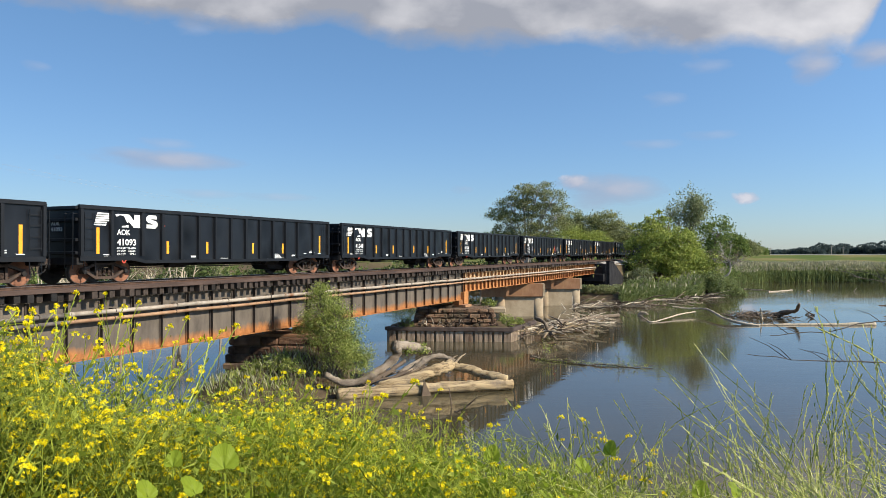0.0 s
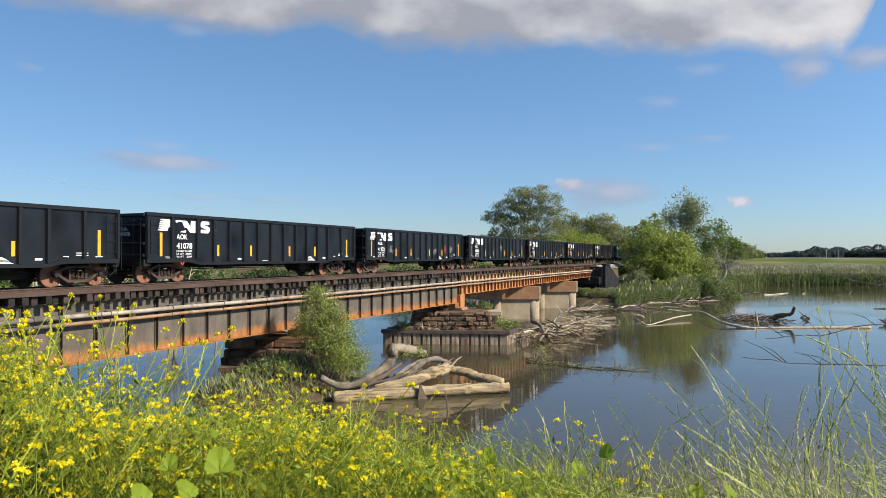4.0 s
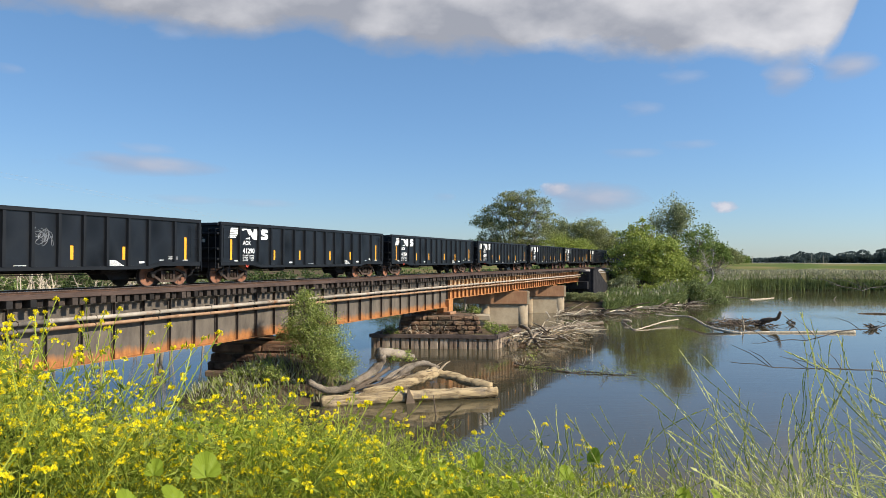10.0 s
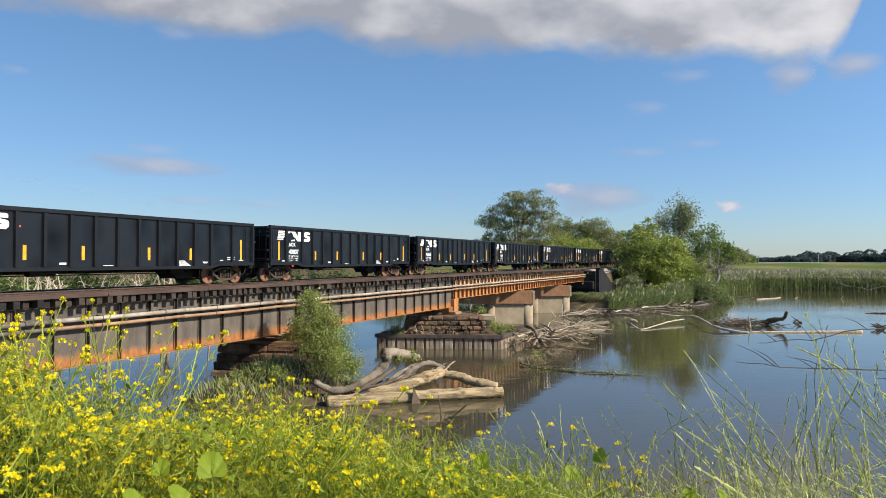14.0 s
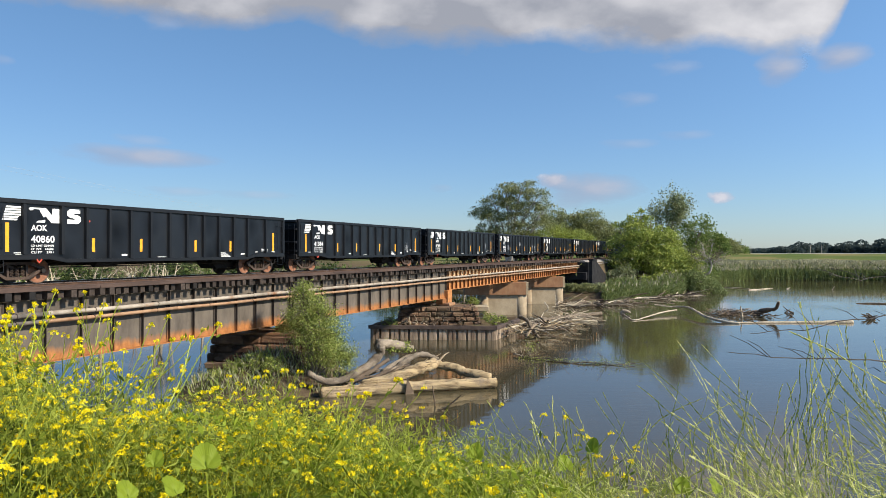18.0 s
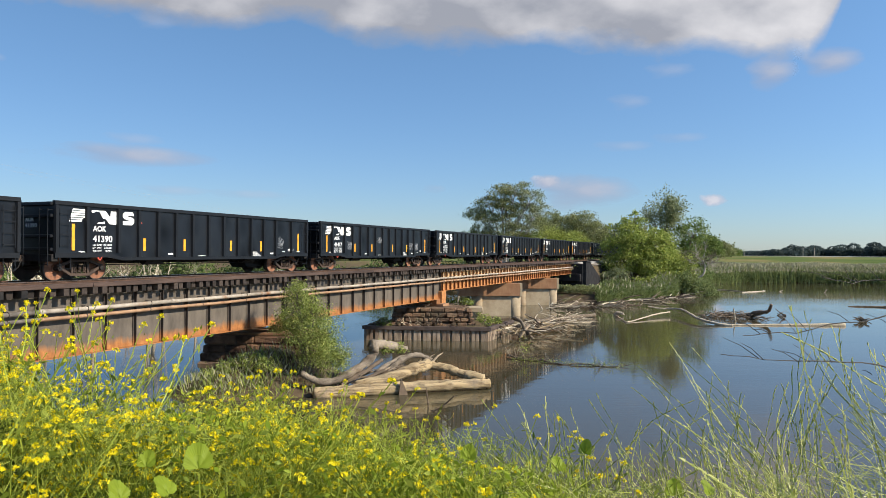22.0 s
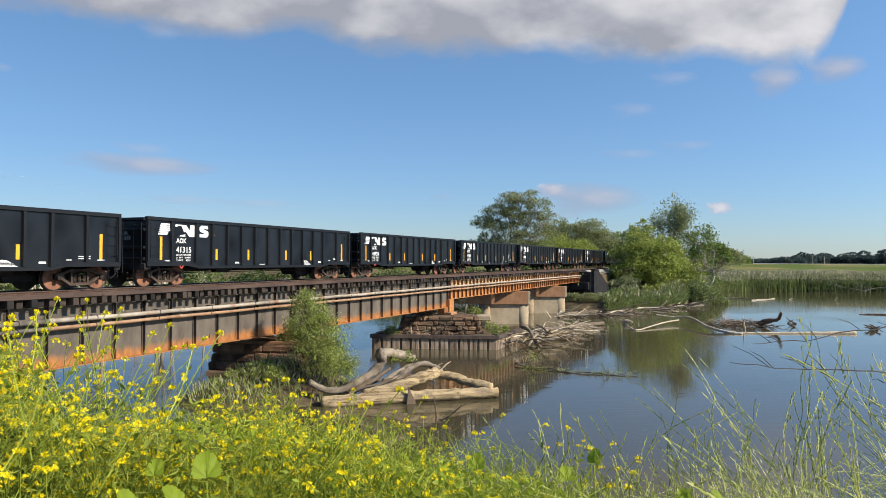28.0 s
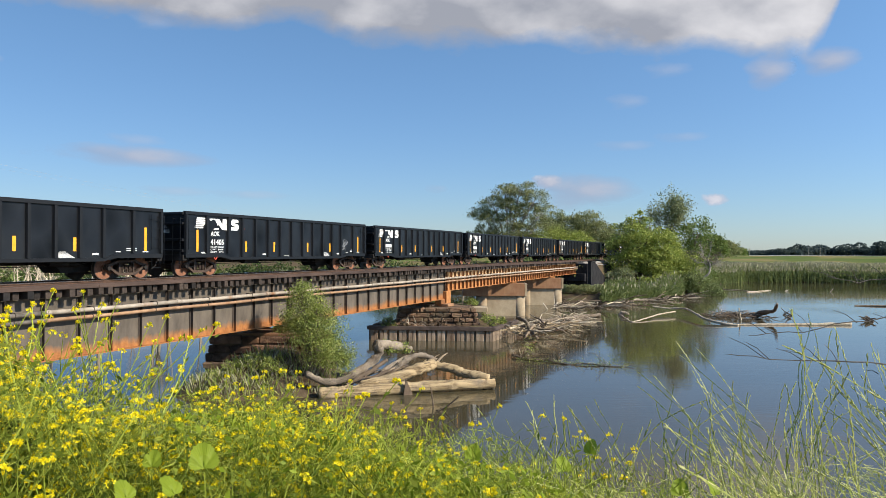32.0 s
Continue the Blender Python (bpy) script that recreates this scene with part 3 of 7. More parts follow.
def build_bridge():
    top = 5.22
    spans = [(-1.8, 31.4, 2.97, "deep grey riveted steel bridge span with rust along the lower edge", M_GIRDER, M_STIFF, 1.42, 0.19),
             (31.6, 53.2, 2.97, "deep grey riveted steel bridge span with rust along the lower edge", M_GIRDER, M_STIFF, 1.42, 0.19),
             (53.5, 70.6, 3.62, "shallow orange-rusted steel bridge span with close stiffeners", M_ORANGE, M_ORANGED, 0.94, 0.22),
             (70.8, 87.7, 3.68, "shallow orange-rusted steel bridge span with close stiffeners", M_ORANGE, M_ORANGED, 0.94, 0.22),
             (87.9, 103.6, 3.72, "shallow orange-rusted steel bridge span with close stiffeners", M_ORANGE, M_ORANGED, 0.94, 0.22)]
    for y0, y1, bottom, label, web, stiff, spacing, wide in spans:
        sp = thing("bridge_span", Matrix.Identity(4), label, "bridge", "spans of the railway bridge")
        plate_girder(y0, y1, top, bottom, web, stiff, spacing, wide, sp)
    # rails
    prof = [(-0.07, 0), (0.07, 0), (0.07, 0.012), (0.012, 0.03), (0.012, 0.125), (0.036, 0.135), (0.036, 0.17), (-0.036, 0.17), (-0.036, 0.135), (-0.012, 0.125), (-0.012, 0.03), (-0.07, 0.012)]
    for dx in (-0.755, 0.755):
        rail = thing("rail", Matrix.Identity(4), "rusty steel running rail with bright worn head", "rail", "rails of the track")
        part("rail_bar", Shape().prism([(TRACK_X + dx + a, RAIL_Z - 0.172 + b) for a, b in prof], 1, -120, 420), M_RAIL, rail)
        part("rail_head", Shape().box(TRACK_X + dx - 0.03, TRACK_X + dx + 0.03, -120, 420, RAIL_Z - 0.002, RAIL_Z + 0.002), M_RAILTOP, rail)
    for dx in (-0.5, 0.5):
        g = Shape().box(TRACK_X + dx - 0.05, TRACK_X + dx + 0.05, -1.5, 104, RAIL_Z - 0.172, RAIL_Z - 0.05)
        solid("guard_rail", g, M_RAIL, "rusty inner guard rail along the bridge track", "rail", "guard rails of the track")
    # outer guard timber along the tie ends
    rng = random.Random(4)
    y = -1.6
    while y < 104:
        ln = rng.uniform(4.8, 5.6)
        s = Shape().block(-22.02, -21.80, y, min(y + ln, 104.2), 5.50, 5.66, 0.012, rng)
        solid("guard_timber", s, M_GUARD, "brown weathered guard timber along bridge tie ends", "timber", "guard timbers of the bridge")
        y += ln + 0.015
    # bridge ties, each a beam
    tie = Shape().block(-1.62, 1.62, -0.115, 0.115, -0.27, 0.0, 0.012).mesh("tie", M_TIE)
    fix(tie)
    black = tie.copy()
    black.materials[0] = M_TIE_DARK
    deck = thing("bridge_deck", Matrix.Identity(4), "open timber deck of dark creosoted cross ties", "bridge deck")
    y = -1.5
    while y < 104:
        # ties turn darker up to a ragged limit near y = 16
        ob = part("tie", black if y < 15.9 + rng.uniform(-0.9, 0.9) else tie, M_TIE, deck)
        ob.matrix_basis = pose(TRACK_X + rng.uniform(-0.10, 0.10), y, 5.50 + rng.uniform(-0.012, 0.008), 0, 0, rng.uniform(-1.2, 1.2))
        y += rng.uniform(0.38, 0.45)
    # pipes hung along the girder
    rng = random.Random(8)
    for name, x, z, r, m, label, ln in (("conduit_pipe", -22.12, 4.70, 0.085, M_PIPE, "grey weathered pipe hung along the bridge girder", 6.1),
                                        ("lower_pipe", -22.16, 4.44, 0.07, M_PIPER, "thin rust-brown pipe under the grey one", 6.1)):
        p = thing(name, Matrix.Identity(4), label, "pipe")
        y = -1.4
        while y < 103.5:
            e = min(y + ln, 103.8)
            # pipe lengths that end before y = 17 are darker
            part("pipe_length", Shape().tube([(x, y, z + rng.uniform(-0.012, 0.012)), (x, (y + e) / 2, z - 0.02), (x, e, z)], r, 8), m if e > 17 else M_PIPE_DARK, p, smooth=True)
            part("coupling", Shape().tube([(x, e - 0.09, z), (x, e + 0.09, z)], r * 1.10, 8), m, p)
            for q in (0.3, 0.8):
                part("hanger", Shape().tube([(x, y + (e - y) * q - 0.014, z), (x, y + (e - y) * q + 0.014, z)], r + 0.012, 8).box(x - 0.30, x - r, y + (e - y) * q - 0.014, y + (e - y) * q + 0.014, z + r - 0.03, z + r + 0.012), M_STIFF, p)
            y = e + 0.02
    tail = thing("pipe_end", Matrix.Identity(4), "bent grey pipe ends at the far abutment", "pipe")
    for dz in (0.0, -0.26):
        part("pipe_elbow", Shape().tube([(-22.1, 103.8, 4.70 + dz), (-21.9, 104.8, 4.66 + dz), (-21.2, 106.0, 4.35 + dz), (-20.4, 107.0, 4.0 + dz)], 0.08, 8), M_PIPE, tail, smooth=True)


def stones(parent, x0, x1, y0, y1, z0, courses, h, turn, rng, mat, wlen=(0.45, 1.15)):
    """Courses of rough stones round a pier; each stone an own block, with recessed mortar behind."""
    cx, cy = (x0 + x1) / 2, (y0 + y1) / 2
    m = pose(cx, cy, 0, 0, 0, turn)
    hx, hy = (x1 - x0) / 2, (y1 - y0) / 2
    part("core", Shape().box(-hx + 0.42, hx - 0.42, -hy + 0.42, hy - 0.42, z0, z0 + courses * h - 0.05, m), M_TIMBER, parent)
    for c in range(courses):
        z = z0 + c * h
        inset = 0.06 * c
        for a0, a1, side in ((-hx, hx, 0), (-hx, hx, 1), (-hy, hy, 2), (-hy, hy, 3)):
            u = a0 + inset
            while u < a1 - inset - 0.05:
                w = min(rng.uniform(*wlen), a1 - inset - u)
                if a1 - inset - u - w < 0.3:
                    w = a1 - inset - u
                d = rng.uniform(-0.16, 0.08)
                q = 0.34
                if side == 0:
                    b = (u + .01, u + w - .01, -hy + inset - d, -hy + inset + q)
                elif side == 1:
                    b = (u + .01, u + w - .01, hy - inset - q, hy - inset + d)
                elif side == 2:
                    b = (-hx + inset - d, -hx + inset + q, u + .01, u + w - .01)
                else:
                    b = (hx - inset - q, hx - inset + d, u + .01, u + w - .01)
                part("stone", Shape().block(*b, z + 0.012, z + h - rng.uniform(0.012, 0.09), 0.07, rng, m), mat, parent)
                u += w


def build_piers():
    rng = random.Random(21)
    # first pier, half hidden by the mud heap
    p1 = thing("stone_pier", Matrix.Identity(4), "old brown stone pier on a mud heap", "bridge pier", "stone piers")
    stones(p1, -26.6, -20.3, 29.6, 33.4, 0.05, 5, 0.48, 20, rng, M_RSTONE, (0.7, 1.9))
    part("bearing_seat", Shape().block(-2.5, 2.5, -1.3, 1.3, 2.40, 2.56, 0.03, rng, pose(-23.3, 31.4, 0, 0, 0, 20)), M_CONCR, p1, "rust-stained concrete bearing slab")
    for gx in GIRDER_X:
        for y in (30.9, 32.1):
            part("bearing", Shape().block(gx - 0.3, gx + 0.3, y - 0.3, y + 0.3, 2.57, 2.97, 0.02), M_STIFF, p1)
    for i, (x0, x1, y, z) in enumerate(((-25.0, -20.4, 28.5, 1.05), (-23.6, -18.8, 27.5, 0.62))):
        s = Shape().block(-(x1 - x0) / 2, (x1 - x0) / 2, -0.17, 0.17, -0.15, 0.15, 0.07, rng, pose((x0 + x1) / 2, y, z, 4, 1.5 - 3 * i, 22 + 5 * i))
        solid("old_timber", s, M_TIMBER, "old brown timber beam lying at the pier foot", "timber", "old timbers at the pier")
    # second pier inside a sheet-pile box
    p2 = thing("stone_pier", Matrix.Identity(4), "low brown sandstone pier with uneven courses", "bridge pier", "stone piers")
    stones(p2, -26.0, -19.4, 50.4, 54.2, 0.9, 4, 0.385, 26.4, rng, M_STONE, (0.35, 1.1))
    part("cap_stone", Shape().block(-1.1, 1.1, -0.8, 0.8, 0, 0.42, 0.06, rng, pose(-20.2, 54.4, 1.9, 0, 0, 22)), M_CONC, p2)
    part("bearing_beam", Shape().block(-25.3, -21.7, 52.3, 53.6, 2.4, 2.62, 0.02), M_CONCR, p2)
    for gx in GIRDER_X:
        part("pedestal", Shape().block(gx - 0.35, gx + 0.35, 53.0, 53.9, 2.4, 3.62, 0.03), M_ORANGE, p2, "orange rusted steel pedestal")
        part("bearing", Shape().block(gx - 0.3, gx + 0.3, 52.0, 52.8, 2.6, 2.97, 0.02), M_STIFF, p2)
    for i in range(30):
        u = rng.random()
        x, y = -26.4 + 3.4 * u + rng.uniform(-0.5, 0.5), 48.6 + 1.6 * u + rng.uniform(-0.7, 0.7)
        w = rng.uniform(0.18, 0.42)
        m = pose(x, y, 0.95 + rng.uniform(0, 0.45) * (1 - abs(2 * u - 1)), rng.uniform(-25, 25), rng.uniform(-25, 25), rng.uniform(0, 180))
        solid("rubble_stone", Shape().block(-w, w, -w * 0.7, w * 0.7, -w * 0.5, w * 0.5, w * 0.22, rng, m), M_STONE, "loose brown stone fallen from the pier", "stone", "rubble at the pier")
    box = thing("sheet_pile_cofferdam", Matrix.Identity(4), "rusted steel sheet-pile wall round the pier", "cofferdam")
    c = [(-26.45, 47.65), (-17.25, 50.85), (-17.45, 57.6), (-25.7, 56.0)]
    for k in range(4):
        a, b = Vector(c[k]), Vector(c[(k + 1) % 4])
        d = (b - a).normalized()
        nrm = Vector((d.y, -d.x))
        ln = (b - a).length
        n = int(ln / 0.74)
        w = ln / n
        for i in range(n):
            o = a + d * (i * w)
            pr = [(0, -0.22), (w * 0.12, -0.22), (w * 0.2, 0), (w * 0.54, 0), (w * 0.55, -0.06), (w * 0.6, -0.06), (w * 0.61, 0), (w * 0.92, 0), (w, -0.22), (w, -0.26), (w * 0.88, -0.05), (w * 0.64, -0.05), (w * 0.6, -0.1), (w * 0.52, -0.1), (w * 0.48, -0.05), (w * 0.23, -0.05), (w * 0.15, -0.26), (0, -0.26)]
            poly = [tuple(o + d * u + nrm * v) for u, v in pr]
            part("sheet_panel", Shape().prism(poly, 2, -1.2, 0.90), M_SHEET, box)
        m = Matrix.Translation((a.x, a.y, 0)) @ Matrix.Rotation(math.atan2(d.y, d.x), 4, "Z")
        part("waler", Shape().block(-0.05, ln + 0.05, -0.14, 0.2, 0.82, 1.1, 0.015, None, m), M_WALER, box, "dark steel cap beam")
    fill = Shape()
    g = 14
    for i in range(g + 1):
        for j in range(g + 1):
            u, v = i / g, j / g
            a = Vector(c[0]).lerp(Vector(c[1]), u)
            b = Vector(c[3]).lerp(Vector(c[2]), u)
            q = a.lerp(b, v)
            fill.v.append((q.x, q.y, 0.88 + 0.12 * math.sin(9 * u + 5 * v) + 0.1 * math.sin(17 * v - 8 * u) + (0.25 * v)))
    for i in range(g):
        for j in range(g):
            k = i * (g + 1) + j
            fill.f.append((k, k + g + 1, k + g + 2, k + 1))
    part("earth_fill", fill, M_EARTH, box, "brown earth fill", smooth=True)
    # two concrete bents
    for k, (x, y) in enumerate(((-21.2, 73.2), (-21.2, 90.2))):
        b = thing("concrete_bent", pose(x, y, 0, 0, 0, 26), "rust-stained concrete bent with round end columns", "bridge pier", "concrete bents")
        part("cap_beam", Shape().block(-6.9, -0.25, -0.75, 0.75, 2.15, 3.52, 0.03), M_CONCR, b, "rust-stained concrete cap beam")
        part("cap_end", Shape().block(-0.246, 0.0, -0.76, 0.76, 2.14, 3.53, 0.02), M_CONC, b, "pale concrete end block")
        for dx in (-0.68, -4.7):
            s = Shape().tube([(dx, 0, -1.5), (dx, 0, 2.14)], 0.62, 24)
            part("column", s, M_CONC, b, smooth=True)
        part("web_wall", Shape().block(-4.6, -0.9, -0.45, 0.45, -1.4, 2.14, 0.02), M_CONC, b, "pale concrete web wall")
        for gx in GIRDER_X:
            u = (gx - x) / math.cos(radians(26))
            part("bearing", Shape().block(u - 0.28, u + 0.28, -0.6, 0.6, 3.53, 3.62 + 0.03 * k, 0.01), M_ORANGE, b)
    # abutments
    ab = thing("far_abutment", Matrix.Identity(4), "dark grey concrete abutment with a sloping wing wall", "abutment", kind="structure")
    part("breast_wall", Shape().block(-27, -20.6, 103.9, 105.2, -0.5, 5.2, 0.04), M_GREYWALL, ab)
    part("bearing_shelf", Shape().block(-26.6, -20.8, 102.9, 103.95, 2.6, 3.71, 0.04), M_GREYWALL, ab)
    part("wing_wall", Shape().prism([(104.0, 5.5), (107.5, 5.35), (119.0, 1.9), (119.0, -0.5), (104.0, -0.5)], 0, -20.58, -20.1), M_GREYWALL, ab)
    part("wall_coping", Shape().prism([(104.0, 5.505), (107.5, 5.355), (107.5, 5.52), (104.0, 5.67)], 0, -20.7, -19.98), M_GREYWALL, ab)
    nb = thing("near_abutment", Matrix.Identity(4), "grey concrete abutment at the near bridge end", "abutment", kind="structure")
    part("breast_wall", Shape().block(-27, -20, -3.6, -2.0, -1, 5.1, 0.04), M_GREYWALL, nb)
    part("bearing_shelf", Shape().block(-26.6, -20.4, -2.02, -0.9, -1, 2.96, 0.04), M_GREYWALL, nb)
    for y0, y1, name in ((-140, -3.5, "ballast_bed"), (105.2, 420, "ballast_bed")):
        s = Shape().prism([(-26.4, 4.85), (-25.3, 5.44), (-21.7, 5.44), (-20.6, 4.85)], 1, y0, y1)
        solid(name, s, M_GRAVEL, "grey crushed-stone ballast under the track", "ballast", kind="structure")
    tie = Shape().block(-1.3, 1.3, -0.115, 0.115, -0.16, 0.0, 0.012).mesh("sleeper", M_TIE)
    fix(tie)
    bed = thing("track_sleepers", Matrix.Identity(4), "dark sleepers set in grey ballast", "sleepers")
    for i in range(150):
        ob = part("sleeper", tie, M_TIE, bed)
        ob.matrix_basis = pose(TRACK_X, 105.6 + i * 0.56 if i < 110 else -4.2 - (i - 110) * 0.56, 5.56)


build_bridge()
build_piers()

# ---- the train ----
CAR_PITCH, CAR_LEN = 17.0045, 15.7
POSTS = [0.06, 1.33, 2.75] + [2.75 + 1.005 * i for i in range(1, 11)] + [14.2, 15.64]
HALF = 1.52
NUMBERS = {0: "41093", 1: "41248", 2: "41078", 3: "41132", 4: "40874", 5: "41290", 6: "41364", 7: "40807", 8: "40860", 9: "41384", 10: "41390", 11: "41417", 12: "41355", 13: "41315", 14: "40938", 15: "41405"}


def lettering(text, height, width, mat):
    """Raised flat letters in the YZ plane, facing +X, left end at y = 0, fitted to a height and a width."""
    cu = bpy.data.curves.new("letters", "FONT")
    cu.body, cu.extrude, cu.offset, cu.resolution_u = text, 0.0, 0.022, 3
    ob = bpy.data.objects.new("letters", cu)
    scene.collection.objects.link(ob)
    me = bpy.data.meshes.new_from_object(ob.evaluated_get(bpy.context.evaluated_depsgraph_get()))
    bpy.data.objects.remove(ob)
    bpy.data.curves.remove(cu)
    co = np.array([v.co for v in me.vertices])
    lo, hi = co.min(0), co.max(0)
    for v, (a, b, _) in zip(me.vertices, co):
        v.co = (0.0, (a - lo[0]) / (hi[0] - lo[0]) * width, (b - lo[1]) / (hi[1] - lo[1]) * height)
    me.materials.clear()
    me.materials.append(mat)
    me.update()
    return me


def flat(poly, x, mat, name):
    """A painted outline (y, z) at x on the car's side, facing +X."""
    return fix(Shape().prism(poly, 0, x, x + 0.002).mesh(name, mat))


def rect(y0, y1, z0, z1):
    return [(y0, z0), (y1, z0), (y1, z1), (y0, z1)]


def build_truck(car, y):
    """A two-axle truck: side frames with spring windows, bolster, wheelsets."""
    tr = part("truck", Shape().block(-0.75, 0.75, -0.22, 0.22, 0.45, 0.66, 0.02), M_TRUCK, car, "rusty freight truck with brown wheels")
    tr.matrix_basis = pose(0, y, 0)
    sets = []
    for sx in (1, -1):
        x = sx * 0.99
        sh = Shape()
        # top chord, struts and spring seat leave the window open
        sh.prism([(-0.98, 0.50), (-0.98, 0.60), (-0.80, 0.63), (-0.42, 0.78), (0.42, 0.78), (0.80, 0.63), (0.98, 0.60), (0.98, 0.50), (0.80, 0.54), (0.40, 0.68), (-0.40, 0.68), (-0.80, 0.53)], 0, x - 0.07, x + 0.07)
        sh.prism([(-0.88, 0.46), (-0.42, 0.17), (0.42, 0.17), (0.88, 0.46), (0.78, 0.50), (0.38, 0.27), (-0.38, 0.27), (-0.78, 0.50)], 0, x - 0.07, x + 0.07)
        for q in (-0.38, 0.30):
            sh.box(x - 0.06, x + 0.06, q, q + 0.08, 0.22, 0.74)
        part("side_frame", sh, M_TRUCK, tr)
        for q in (-0.2, 0.0, 0.2):
            pts = [(x + 0.065 * math.cos(a), q + 0.065 * math.sin(a), 0.28 + 0.30 * a / (12 * math.pi)) for a in (i * math.pi / 3 for i in range(37))]
            part("spring", Shape().tube(pts, 0.017, 4), M_TRUCK, tr)
        for q in (-0.9, 0.9):
            part("bearing_cap", Shape().tube([(x + sx * 0.05, q, 0.457), (x + sx * 0.14, q, 0.457)], 0.085, 10), M_UNDER, tr)
    for q in (-0.9, 0.9):
        s = Shape().tube([(-0.95, 0, 0), (0.95, 0, 0)], 0.085, 10)
        ws = part("wheelset", s, M_TRUCK, tr)
        ws.matrix_basis = pose(0, q, 0.457)
        sets.append((ws, q))
        wm = Shape()
        for sx in (1, -1):
            for x0, x1, r0, r1 in ((0.68, 0.715, 0.485, 0.485), (0.715, 0.82, 0.457, 0.45)):
                wm.tube([(sx * x0, 0, 0), (sx * x1, 0, 0)], [r0, r1], 28)
        # rim and dished plate: two parts of the axle's turning mass
        wm2 = Shape()
        for sx in (1, -1):
            wm2.tube([(sx * 0.822, 0, 0), (sx * 0.826, 0, 0)], [0.425, 0.42], 24)
            wm2.tube([(sx * 0.826, 0, 0), (sx * 0.86, 0, 0)], [0.15, 0.13], 14)
        me = fix(wm.mesh("wheels", M_TREAD))
        me2 = fix(wm2.mesh("wheel_plates", M_WHEEL))
        bm = bmesh.new()
        bm.from_mesh(ws.data)
        a = len(bm.faces)
        bm.from_mesh(me)
        b = len(bm.faces)
        bm.from_mesh(me2)
        bm.faces.ensure_lookup_table()
        for i, f in enumerate(bm.faces):
            f.material_index = 0 if i < a else (1 if i < b else 2)
        bm.to_mesh(ws.data)
        bm.free()
        ws.data.materials.append(M_TREAD)
        ws.data.materials.append(M_WHEEL)
    return sets


